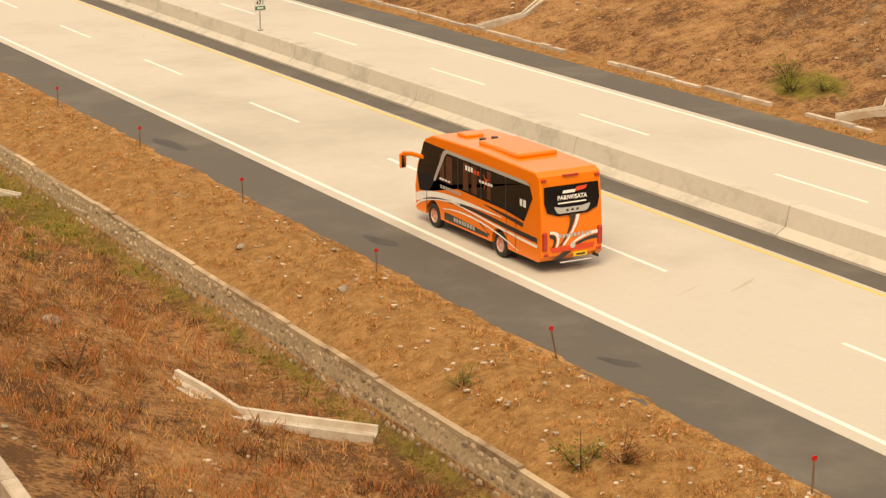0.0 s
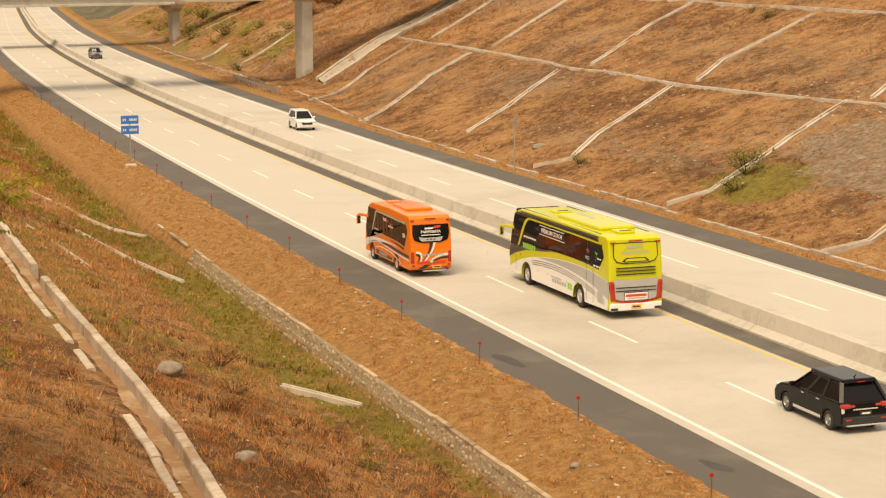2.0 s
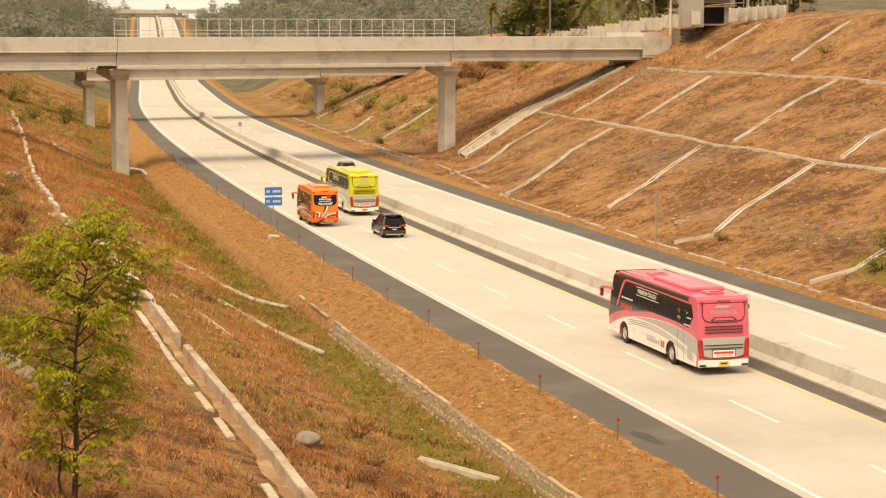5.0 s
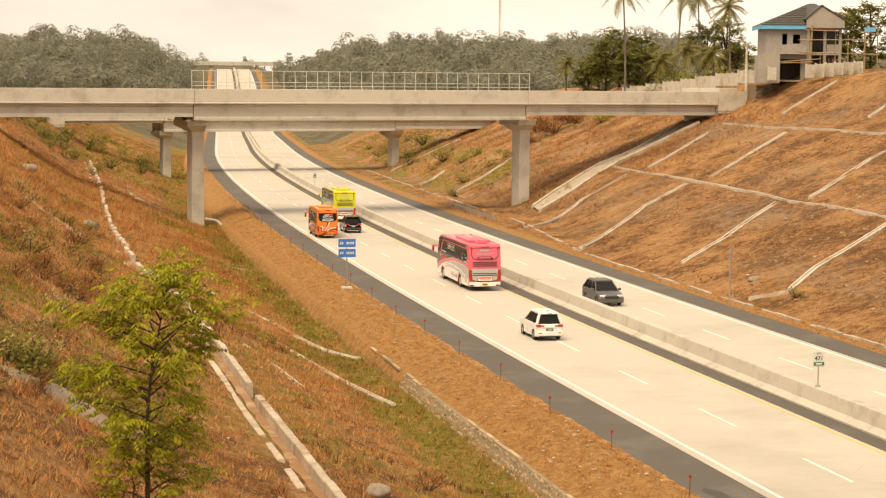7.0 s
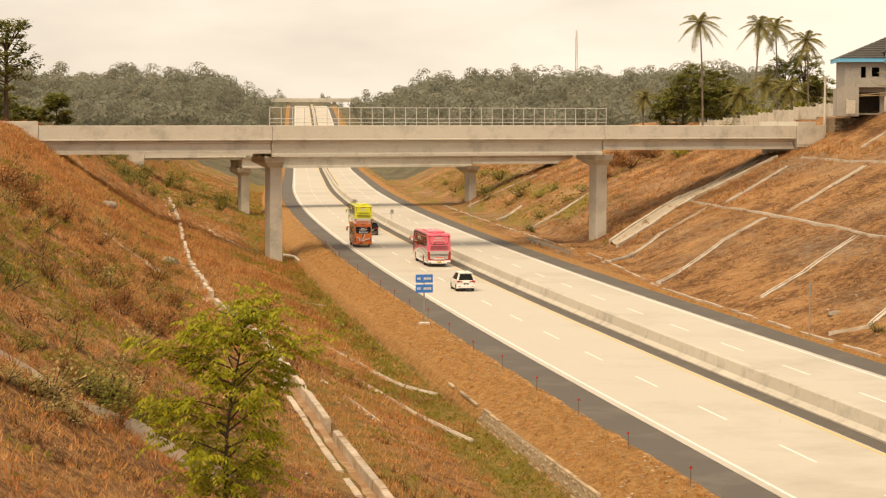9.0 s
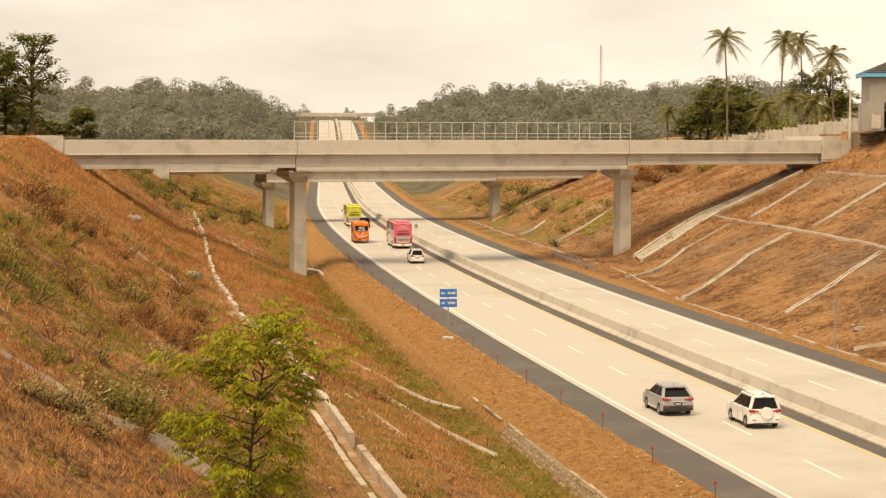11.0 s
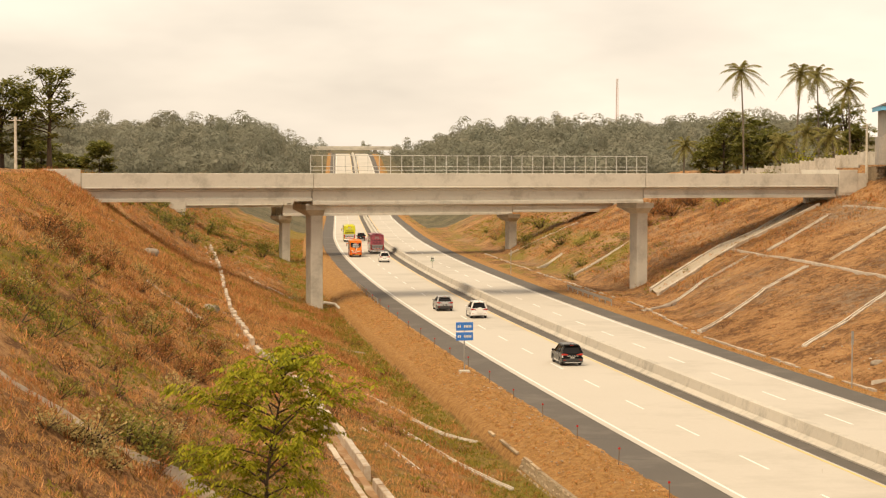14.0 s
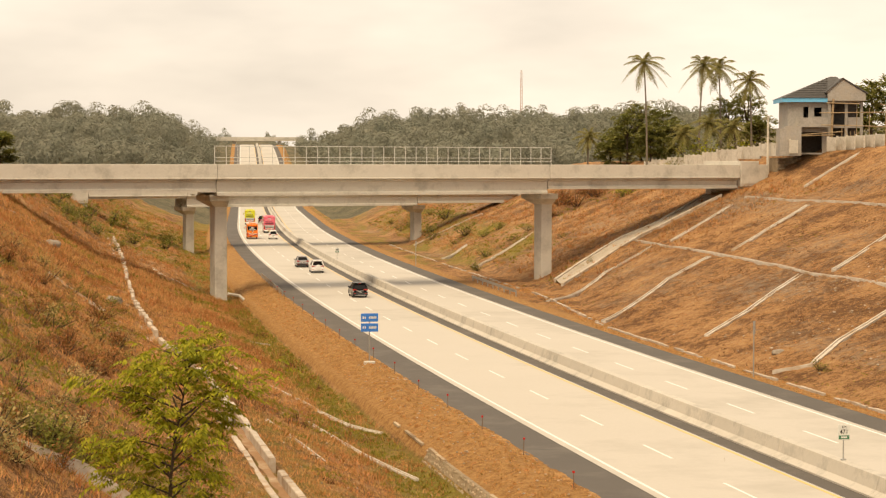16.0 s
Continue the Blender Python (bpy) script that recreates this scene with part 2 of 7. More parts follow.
def part(name, bm, mat, parent, label="", smooth=False):
    if isinstance(bm, tuple):
        return [part(name, b, mat, parent, label, smooth) for b in bm][0]
    ob = mesh_object(name, bm, mat, parent, smooth)
    return tagged(ob, label) if label else ob


def from_lists(name, verts, faces, mat, parent=None, smooth=False):
    me = bpy.data.meshes.new(name)
    me.from_pydata(verts, [], faces)
    for m in (mat if isinstance(mat, (list, tuple)) else [mat]):
        me.materials.append(m)
    if smooth:
        me.polygons.foreach_set("use_smooth", [True] * len(me.polygons))
    ob = new(name, me)
    if parent:
        ob.parent = parent
    return ob


def add_box(bm, centre, size, m=None, bevel=0.0):
    """A box in a bmesh, with its edges rounded off by bevel."""
    ret = bmesh.ops.create_cube(bm, size=1.0)
    mat = Matrix.Translation(centre) @ Matrix.Diagonal((*size, 1))
    bmesh.ops.transform(bm, matrix=(m @ mat) if m else mat, verts=ret["verts"])
    if bevel:
        edges = list({e for v in ret["verts"] for e in v.link_edges})
        bmesh.ops.bevel(bm, geom=edges, offset=bevel, segments=2, profile=0.5, affect="EDGES")
    return bm


def box(centre, size, m=None, bevel=0.0):
    return add_box(bmesh.new(), centre, size, m, bevel)


def add_tube(bm, a, b, r0, r1=None, sides=8):
    """A round bar from a to b."""
    a, b = Vector(a), Vector(b)
    r1 = r0 if r1 is None else r1
    way = (b - a)
    turn = way.to_track_quat("Z", "Y").to_matrix().to_4x4()
    bmesh.ops.create_cone(bm, cap_ends=True, segments=sides, radius1=r0, radius2=r1, depth=way.length,
                          matrix=Matrix.Translation((a + b) / 2) @ turn)
    return bm


def tube(a, b, r0, r1=None, sides=8):
    return add_tube(bmesh.new(), a, b, r0, r1, sides)


def sweep(section, stations, closed=True):
    """Vertices and faces of a section (n, z) carried along stations, each a function of (n, z) to a point."""
    verts, faces, k = [], [], len(section)
    for s in stations:
        verts += [s(n, z) for n, z in section]
    for i in range(len(stations) - 1):
        for j in range(k if closed else k - 1):
            a, b = i * k + j, i * k + (j + 1) % k
            faces.append((a, b, b + k, a + k))
    if closed:
        faces += [tuple(range(k - 1, -1, -1)), tuple(range((len(stations) - 1) * k, len(stations) * k))]
    return verts, faces


def road_station(y):
    return lambda n, z: (n + bend(y), y, z + bed(y))


def steps(y0, y1, near=4.0, far=20.0):
    ys, y = [], y0
    while y < y1 - 0.01:
        ys.append(y)
        y += near if 0 <= y < 700 else far
    return ys + [y1]


def strip(name, n0, n1, y0, y1, top, depth, mat, parent=None):
    section = [(n0, top), (n0, top - depth), (n1, top - depth), (n1, top)]
    return from_lists(name, *sweep(section, [road_station(y) for y in steps(y0, y1)]), mat, parent)


# ---- ground and road ----
def build_ground():
    ns = [-3000, -1500, -700, -350, -200, -140, -110, -90, -75, -65, -55, -48]
    ns += list(np.arange(-42, 16.4, 0.7)) + [16.6, 17.1, 17.6, 18.2, 18.75, 19.0, 19.2, 19.6, 20.1, 20.6, 21.1, 21.6, 22.1, 22.6, 23.1]
    ns += [30, 38, 46.1, 46.4, 47.0] + list(np.arange(47.5, 112, 0.8)) + [118, 126, 136, 150, 170, 200, 250, 330, 450, 700, 1500, 3000]
    ys = list(range(-600, -20, 40)) + list(np.arange(-20, 20, 4)) + list(np.arange(20, 150, 0.7)) + list(np.arange(150, 260, 1.2))
    ys += list(np.arange(260, 420, 3)) + list(np.arange(420, 1200, 12)) + list(range(1200, 2000, 60)) + [2200, 2600, 3200, 4200]
    verts = []
    for y in ys:
        c = bend(y)
        for n in ns:
            verts.append((n + c, y, land(n + c, y)))
    k = len(ns)
    faces = [(i * k + j, i * k + j + 1, (i + 1) * k + j + 1, (i + 1) * k + j) for i in range(len(ys) - 1) for j in range(k - 1)]
    ob = from_lists("ground", verts, faces, [SOIL, WOOD_FLOOR], smooth=True)
    kinds, tint = [], []
    for i in range(len(ys) - 1):
        y = (ys[i] + ys[i + 1]) / 2
        for j in range(k - 1):
            n = (ns[j] + ns[j + 1]) / 2
            kinds.append(1 if y > 1500 or (y > 480 and (n < 21 or n > 49)) else 0)
    for y in ys:
        for n in ns:
            w = noise.noise(Vector((n * 0.25, y * 0.08, 4.0))) + 0.5 * noise.noise(Vector((n * 0.9, y * 0.5, 9.0)))
            green = stone = verge = 0.0
            if n < 19.2:
                reach = 18.0 if y < 52 else 18.0 - 3.2 * ease(52, 75, y) - 1.4 * ease(150, 240, y)
                green = 0.6 * ease(reach - 0.9, reach + 0.9, n) * (1 - 0.7 * ease(18.8, 19.1, n)) + 0.12 * w
                green = max(green, (0.42 + 0.3 * w) * ease(6.5, 2.0, -abs(n - 1.0)) * ease(50, 60, y) * (1 - ease(100, 120, y)))
                green = max(green, (0.45 + 0.35 * w) * ease(-8, -3, n) * ease(232, 262, y))
                green = max(green, 0.50 * ease(0.35, 0.8, w) * ease(55, 70, y))
            elif n > 46.5:
                green = 0.72 * (1 - ease(0.5, 1.15, math.hypot((n - 52) / 4.0, (y - 97) / 6.5) + 0.3 * w))
                green = max(green, 0.7 * (1 - ease(0.5, 1.15, math.hypot((n - 49) / 1.5, (y - 58.5) / 3.0))))
                green = max(green, (0.45 + 0.35 * w) * ease(235, 255, y) * (1 - ease(64, 72, n)), 0.34 * ease(0.1, 0.6, w) * (1 - ease(52, 60, n)))
                stone = 0.62 * (1 - ease(0.6, 1.1, math.hypot((n - 59) / 7.0, (y - 92) / 13.0) + 0.25 * w)) * ease(48.5, 51, n)
                stone = max(stone, (0.37 + 0.2 * noise.noise(Vector((n * 0.11, y * 0.06, 22.0)))) * ease(49, 52, n))
            if 18.9 < n < 24:
                verge = 0.8
            elif 45 < n < 48.6:
                verge = 0.75 * (1 - ease(46.8, 48.4 + 0.5 * w, n))
            tint += [max(0.0, green), stone, verge, 1.0]
    layer = ob.data.color_attributes.new("cover", "FLOAT_COLOR", "POINT")
    layer.data.foreach_set("color", tint)
    ob.data.polygons.foreach_set("material_index", kinds)
    return tagged(ob, "dry brown grass and bare earth on the slopes of a road cutting", "ground", kind="structure")


ground = build_ground()
Y0, Y1 = -600, 2000
road_near = tagged(strip("road", 25.42, 33.3, Y0, Y1, 0.06, 0.3, CONCRETE_ROAD), "pale concrete carriageway with painted lane lines", "road", kind="structure")
road_far = tagged(strip("road", 36.1, 43.4, Y0, Y1, 0.06, 0.3, CONCRETE_ROAD), "pale concrete carriageway for oncoming traffic", "road", kind="structure")
shoulder = tagged(strip("shoulder", 22.95, 25.42, Y0, Y1, 0.045, 0.3, ASPHALT), "dark grey asphalt hard shoulder with patched repairs", "road shoulder", kind="structure")
shoulder_far = tagged(strip("shoulder", 43.4, 45.6, Y0, Y1, 0.045, 0.3, ASPHALT), "dark grey asphalt hard shoulder below the slope", "road shoulder", kind="structure")
median = tagged(strip("median_strip", 33.3, 36.1, Y0, Y1, 0.04, 0.3, ASPHALT), "dark asphalt strip along the median barrier", "road", kind="structure")
for owner, n0, n1, mat, word in ((road_near, 25.80, 25.96, WHITE_PAINT, "white edge line"), (road_near, 33.0, 33.14, YELLOW_PAINT, "yellow edge line"),
                                 (road_far, 42.87, 43.03, WHITE_PAINT, "white edge line"), (road_far, 36.3, 36.44, YELLOW_PAINT, "yellow edge line")):
    tagged(strip("edge_line", n0, n1, Y0, Y1, 0.066, 0.02, mat, owner), word)
PERIOD = 11.777
for owner, n, first in ((road_near, 29.52, 92.35), (road_far, 39.46, 95.6)):
    for k in range(-8, 56):
        y = first + k * PERIOD
        strip("lane_dash", n - 0.07, n + 0.07, y - 4.55, y, 0.066, 0.02, WHITE_PAINT, owner)

# crumbling edge of the verge where earth spills over the hard shoulder
edge_v, edge_f = [], []
for i, y in enumerate(np.arange(15, 330, 0.3)):
    reach = 23.12 + 0.20 * noise.noise(Vector((y * 0.35, 0, 1))) + 0.14 * noise.noise(Vector((y * 1.7, 0, 2)))
    c = bend(y)
    edge_v += [(22.0 + c, y, -0.6), (22.75 + c, y, 0.045 + 0.03 * noise.noise(Vector((y, 3, 3)))), (reach + c, y, 0.049)]
    if i:
        k = 3 * i
        edge_f += [(k - 3, k - 2, k + 1, k), (k - 2, k - 1, k + 2, k + 1)]
tagged(from_lists("verge_edge", edge_v, edge_f, DRY_EARTH, smooth=True), "crumbling tan earth spilling over the shoulder's edge", "ground", kind="structure")

# median barrier, cast in bays with joints
barrier = tagged(new("median_barrier"), "pale weathered concrete median barrier cast in bays", "barrier")
BAY = 11.3
for k in range(-6, 95):
    y0 = 42.1 + BAY * k + 0.012
    section = [(34.38, 0), (34.38, 0.12), (34.72, 0.32), (34.86, 0.92), (34.95, 0.94), (35.3, 0.94), (35.35, 0.92), (35.45, 0.3), (35.75, 0.1), (35.75, 0.0)]
    part("barrier_stud", box((34.84 + bend(y0 + 2.8), y0 + 2.8, 0.62), (0.05, 0.1, 0.1), bevel=0.01), ASPHALT, barrier)
    from_lists("barrier_bay", *sweep(section, [road_station(y0 + (BAY - 0.03) * i / 3) for i in range(4)]), BARRIER_MAT, barrier)

# ---- bridges over the cutting ----
def bridge_frame(a, b):
    """A frame at a with x along the bridge from a to b, y away from the camera's side."""
    a, b = Vector(a), Vector(b)
    d = (b - a).normalized()
    return Matrix(((d.x, -d.y, 0, a.x), (d.y, d.x, 0, a.y), (0, 0, 1, 0), (0, 0, 0, 1))), (b - a).length


def build_bridge(a, b, spans, top, girder_low, width, base, label, fence):
    """spans: x of the joints along the frame; the two inner ones stand over the piers."""
    m, length = bridge_frame(a, b)
    bridge = tagged(new("overpass"), label, "bridge")
    bridge.matrix_world = m
    lip = top - 1.62
    for i, (x0, x1) in enumerate(zip(spans, spans[1:])):
        low = girder_low[i]
        bm = bmesh.new()
        add_box(bm, ((x0 + x1) / 2, width / 2, lip + 0.16), (x1 - x0 - 0.08, width, 0.42), bevel=0.03)
        part("deck", bm, CONCRETE, bridge)
        for g in range(4):
            gy = 0.75 + g * (width - 1.5) / 3
            bm = bmesh.new()
            h = lip - low - 0.05
            bm.free()
            sec = [(-0.33, 0), (-0.33, 0.26), (-0.14, 0.42), (-0.14, h - 0.3), (-0.4, h - 0.2), (-0.4, h - 0.02), (0.4, h - 0.02), (0.4, h - 0.2), (0.14, h - 0.3), (0.14, 0.42), (0.33, 0.26), (0.33, 0)]
            ends = [(lambda xx: (lambda a, z: (xx, gy + a, low + z)))(xx) for xx in (x0 + 0.06, x1 - 0.06)]
            from_lists("girder", *sweep(sec, ends), CONCRETE, bridge)
        for py, name in ((-0.06, "parapet"), (width - 0.2, "parapet")):
            bm = bmesh.new()
            add_box(bm, ((x0 + x1) / 2, py + 0.13, lip + 0.82), (x1 - x0 - 0.05, 0.26, 1.6), bevel=0.03)
            add_box(bm, ((x0 + x1) / 2, py + 0.10, lip + 0.08), (x1 - x0 - 0.05, 0.34, 0.16), bevel=0.03)
            part(name, bm, CONCRETE, bridge)
    for x, z in zip(spans[1:-1], base):
        low = min(girder_low)
        px = x + (1.35 if x < 10 else 1.25)
        part("pier", box((px, width / 2, (low - 0.9 + z) / 2), (1.42, 2.0, low - 0.9 - z), bevel=0.1), CONCRETE, bridge)
        bm = bmesh.new()
        add_box(bm, (x + 0.75, width * 0.5, low - 0.32), (2.3, width * 0.62, 0.62), bevel=0.04)
        tip = bmesh.ops.create_cube(bm, size=1.0)
        bmesh.ops.transform(bm, matrix=Matrix.Translation((x + 0.75, width * 0.5, low - 0.95)) @ Matrix.Diagonal((2.2, width * 0.56, 0.66, 1)), verts=tip["verts"])
        for v in tip["verts"]:
            if v.co.z < low - 1:
                v.co.x = px + (v.co.x - x - 0.75) * 0.7
                v.co.y = width * 0.5 + (v.co.y - width * 0.5) * 0.45
        part("pier_cap", bm, CONCRETE, bridge)
        for g in range(4):
            for side in (-0.55, 0.55):
                part("bearing", box((x + side, 0.75 + g * (width - 1.5) / 3, low - 0.02), (0.4, 0.5, 0.12)), CONCRETE, bridge)
    for x, s in ((spans[0], -1), (spans[-1], 1)):
        bm = bmesh.new()
        add_box(bm, (x + s * 1.35, width / 2, top - 0.95), (2.6, width + 0.3, 2.8), bevel=0.04)
        add_box(bm, (x + s * 0.9, width / 2, top - 3.6), (1.6, width - 0.6, 3.0), bevel=0.04)
        part("abutment", bm, CONCRETE, bridge)
        part("wing_wall", box((x + s * 2.05, 0.1, top - 1.3), (3.9, 0.36, 2.7), bevel=0.03), CONCRETE, bridge)
    if fence:
        x0, x1 = spans[1] - 0.3, spans[2] + 0.2
        count = 31
        for i in range(count + 1):
            x = x0 + (x1 - x0) * i / count
            part("fence_post", tube((x, 0.07, top - 0.02), (x, 0.07, top + 2.02), 0.04, sides=6), FENCE_PAINT, bridge)
        for z in (0.35, 0.75, 1.98):
            part("fence_rail", tube((x0, 0.07, top + z), (x1, 0.07, top + z), 0.03, sides=6), FENCE_PAINT, bridge)
    return bridge


FENCE_PAINT = material("pale_fence_paint", (0.62, 0.61, 0.57), 0.5, second=(0.5, 0.49, 0.46), fine=8.0)
GALVANISED = material("galvanised_steel", (0.46, 0.46, 0.45), 0.45, 0.7, second=(0.36, 0.36, 0.35), scale=1.0, fine=8.0)
build_bridge((18.2, 209.0), (56.5, 217.0), (-25.3, 0.06, 40.45, 66.5), 14.1, (11.05, 10.68, 11.22), 8.5, (-1.4, -1.2),
             "grey concrete girder overpass on two piers across the motorway", True)
build_bridge((24.5, 320.0), (62.8, 328.0), (-18.2, -1.6, 40.0, 59.2), 10.3, (8.3, 6.85, 7.2), 8.5, (-1.4, -1.2),
             "weathered grey concrete overpass with a deep middle span", False)
# ---- vehicles ----
GLASS = material("tinted_glass", (0.010, 0.009, 0.009), 0.07)
GLASS.node_tree.nodes["Principled BSDF"].inputs["Specular IOR Level"].default_value = 0.22
RUBBER = material("tyre_rubber", (0.018, 0.017, 0.016), 0.85, second=(0.03, 0.028, 0.026), fine=20.0)
RIM = material("pale_wheel_rim", (0.62, 0.60, 0.56), 0.4, 0.4, second=(0.45, 0.43, 0.4), fine=14.0)
ALLOY = material("alloy_rim", (0.42, 0.42, 0.41), 0.35, 0.8, second=(0.3, 0.3, 0.3), fine=14.0)
BLACK_TRIM = material("black_plastic_trim", (0.02, 0.02, 0.02), 0.45, second=(0.03, 0.03, 0.03), fine=9.0)
TAIL_RED = material("red_lamp_lens", (0.42, 0.02, 0.012), 0.15, coat=0.6)
AMBER = material("amber_lamp_lens", (0.75, 0.22, 0.02), 0.2, coat=0.5)
PLATE_YELLOW = material("yellow_number_plate", (0.72, 0.46, 0.03), 0.5)
PLATE_BLACK = material("black_number_plate", (0.03, 0.03, 0.03), 0.5)
CHROME = material("chrome_trim", (0.75, 0.75, 0.75), 0.15, 1.0)
WHITE_DECAL = material("white_livery_film", (0.80, 0.78, 0.75), 0.35, coat=0.3)
GREY_DECAL = material("silver_grey_livery_film", (0.46, 0.46, 0.45), 0.35, 0.2, coat=0.3)
BLACK_DECAL = material("black_livery_film", (0.02, 0.018, 0.016), 0.3, coat=0.3)
DARK_DECAL = material("charcoal_livery_film", (0.07, 0.068, 0.065), 0.35, 0.2, coat=0.3)
GREEN_DECAL = material("green_livery_film", (0.25, 0.62, 0.06), 0.35)
RED_DECAL = material("red_livery_film", (0.70, 0.06, 0.02), 0.35)
LAMP_WHITE = material("clear_headlamp", (0.7, 0.7, 0.7), 0.12, 0.2, coat=0.8)


def paint(name, colour):
    if max(colour) < 0.05:
        m = material(name, (0.006, 0.006, 0.006), 0.14)
        m.node_tree.nodes["Principled BSDF"].inputs["Specular IOR Level"].default_value = 0.18
        return m
    return material(name, colour, 0.32, 0.0, second=tuple(c * 0.9 for c in colour), scale=0.6, fine=2.5, amount=1.6, coat=0.3 if max(colour) > 0.05 else 0.12)


def arc(y, r, k=9):
    """The upper half of a wheel arch from rear to front."""
    return [(y - r * math.cos(math.pi * i / k), r * math.sin(math.pi * i / k)) for i in range(k + 1)]


def silhouette(points, width, round_edges=0.0, keep=0.0, segments=3):
    """A body extruded across x from its outline (y, z); outline edges above keep are rounded."""
    bm = bmesh.new()
    left = [bm.verts.new((-width / 2, y, z)) for y, z in points]
    right = [bm.verts.new((width / 2, y, z)) for y, z in points]
    bm.faces.new(left)
    bm.faces.new(right[::-1])
    for i in range(len(points)):
        j = (i + 1) % len(points)
        bm.faces.new((left[j], left[i], right[i], right[j]))
    bmesh.ops.recalc_face_normals(bm, faces=bm.faces[:])
    if round_edges:
        bm.edges.ensure_lookup_table()
        sharp = [e for e in bm.edges if abs(e.verts[0].co.x - e.verts[1].co.x) < 1e-4 and max(v.co.z for v in e.verts) > keep]
        bmesh.ops.bevel(bm, geom=sharp, offset=round_edges, segments=segments, profile=0.5, affect="EDGES", clamp_overlap=True)
    return bm


def side_panel(points, x, thick=0.006):
    """A flat film on a vehicle's side: an outline (y, z) at x, mirrored to the far side too."""
    both = []
    for s in (-1, 1):
        bm = bmesh.new()
        bm.faces.new([bm.verts.new((s * (x + thick), y, z)) for y, z in points])
        bmesh.ops.triangulate(bm, faces=bm.faces[:])
        for f in bm.faces:
            if f.normal.x * s < 0:
                f.normal_flip()
        both.append(bm)
    return tuple(both)


def bezier(p, k=14):
    """Points on a smooth curve through the control polygon p (2, 3 or 4 points)."""
    out = []
    for i in range(k + 1):
        q, t = [Vector(v) for v in p], i / k
        while len(q) > 1:
            q = [a.lerp(b, t) for a, b in zip(q, q[1:])]
        out.append((q[0].x, q[0].y))
    return out


def band(top, bottom, k=14):
    """The outline between two curves that run the same way."""
    return bezier(top, k) + bezier(bottom, k)[::-1]


def rear_panel(points, y=-0.006):
    """A flat film on a vehicle's back: an outline (x, z)."""
    bm = bmesh.new()
    bm.faces.new([bm.verts.new((x, y, z)) for x, z in points])
    bmesh.ops.recalc_face_normals(bm, faces=bm.faces[:])
    bmesh.ops.triangulate(bm, faces=bm.faces[:])
    for f in bm.faces:
        if f.normal.y > 0:
            f.normal_flip()
    return bm


def lettering(name, words, size, mat, parent, m, label="", bold=0.0):
    """Flat words in the built-in font, as a mesh."""
    cu = bpy.data.curves.new(name, "FONT")
    cu.body, cu.size, cu.align_x, cu.align_y, cu.offset = words, size, "CENTER", "CENTER", bold
    cu.resolution_u = 2
    tmp = new(name + "_outline", cu)
    me = bpy.data.meshes.new_from_object(tmp)
    bpy.data.objects.remove(tmp)
    me.materials.clear()
    me.materials.append(mat)
    ob = new(name, me)
    ob.parent, ob.matrix_basis = parent, m
    return tagged(ob, label) if label else ob


def wheel(parent, x, y, r, width, rim_mat, studs=8):
    """A tyre with a rim and hub, standing at x, y."""
    s = -1 if x < 0 else 1
    hub = new("wheel")
    hub.parent, hub.location = parent, (x, y, r)
    bm = bmesh.new()
    profile = [(0.62, -0.5), (0.9, -0.5), (1.0, -0.36), (1.0, 0.36), (0.9, 0.5), (0.62, 0.5), (0.6, 0.3)]
    rings, n = [], 20
    for rr, w in profile:
        rings.append([bm.verts.new((s * w * width, r * rr * math.cos(2 * math.pi * i / n), r * rr * math.sin(2 * math.pi * i / n))) for i in range(n)])
    for a, b in zip(rings, rings[1:]):
        for i in range(n):
            bm.faces.new((a[i], a[(i + 1) % n], b[(i + 1) % n], b[i]))
    bmesh.ops.recalc_face_normals(bm, faces=bm.faces[:])
    part("tyre", bm, RUBBER, hub)
    bm = bmesh.new()
    rings = []
    for rr, w in ((0.63, 0.44), (0.56, 0.46), (0.5, 0.30), (0.28, 0.26), (0.22, 0.42), (0.0, 0.44)):
        rings.append([bm.verts.new((s * w * width, r * rr * math.cos(2 * math.pi * i / n), r * rr * math.sin(2 * math.pi * i / n))) for i in range(n if rr else 1)])
    for a, b in zip(rings, rings[1:]):
        for i in range(n):
            bm.faces.new((a[i], a[(i + 1) % n], b[(i + 1) % n], b[i]) if len(b) > 1 else (a[i], a[(i + 1) % n], b[0]))
    for i in range(studs):
        a = 2 * math.pi * i / studs
        add_box(bm, (s * 0.31 * width, r * 0.39 * math.cos(a), r * 0.39 * math.sin(a)), (0.05, r * 0.11, r * 0.11))
    bmesh.ops.recalc_face_normals(bm, faces=bm.faces[:])
    part("rim", bm, rim_mat, hub)
    return hub


def mirror_arm(parent, w, L, z, mat, reach):
    """A bus's big drooping mirror on each front corner."""
    for s in (-1, 1):
        bm = bmesh.new()
        pts = [(s * (w / 2 - 0.05), L - 0.55, z), (s * (w / 2 + 0.16), L - 0.1, z + 0.05), (s * (w / 2 + 0.24), L + reach, z)]
        for a, b in zip(pts, pts[1:]):
            way = Vector(b) - Vector(a)
            m = Matrix.Translation((Vector(a) + Vector(b)) / 2) @ way.to_track_quat("Y", "Z").to_matrix().to_4x4()
            add_box(bm, (0, 0, 0), (0.10, way.length + 0.08, 0.13), m, bevel=0.03)
        arm = part("mirror_arm", bm, mat, parent)
        head = part("mirror", box((s * (w / 2 + 0.25), L + reach + 0.05, z - 0.22), (0.2, 0.13, 0.46), bevel=0.05), mat, arm)
        part("mirror_glass", box((s * (w / 2 + 0.25), L + reach - 0.02, z - 0.22), (0.16, 0.012, 0.38)), CHROME, arm)


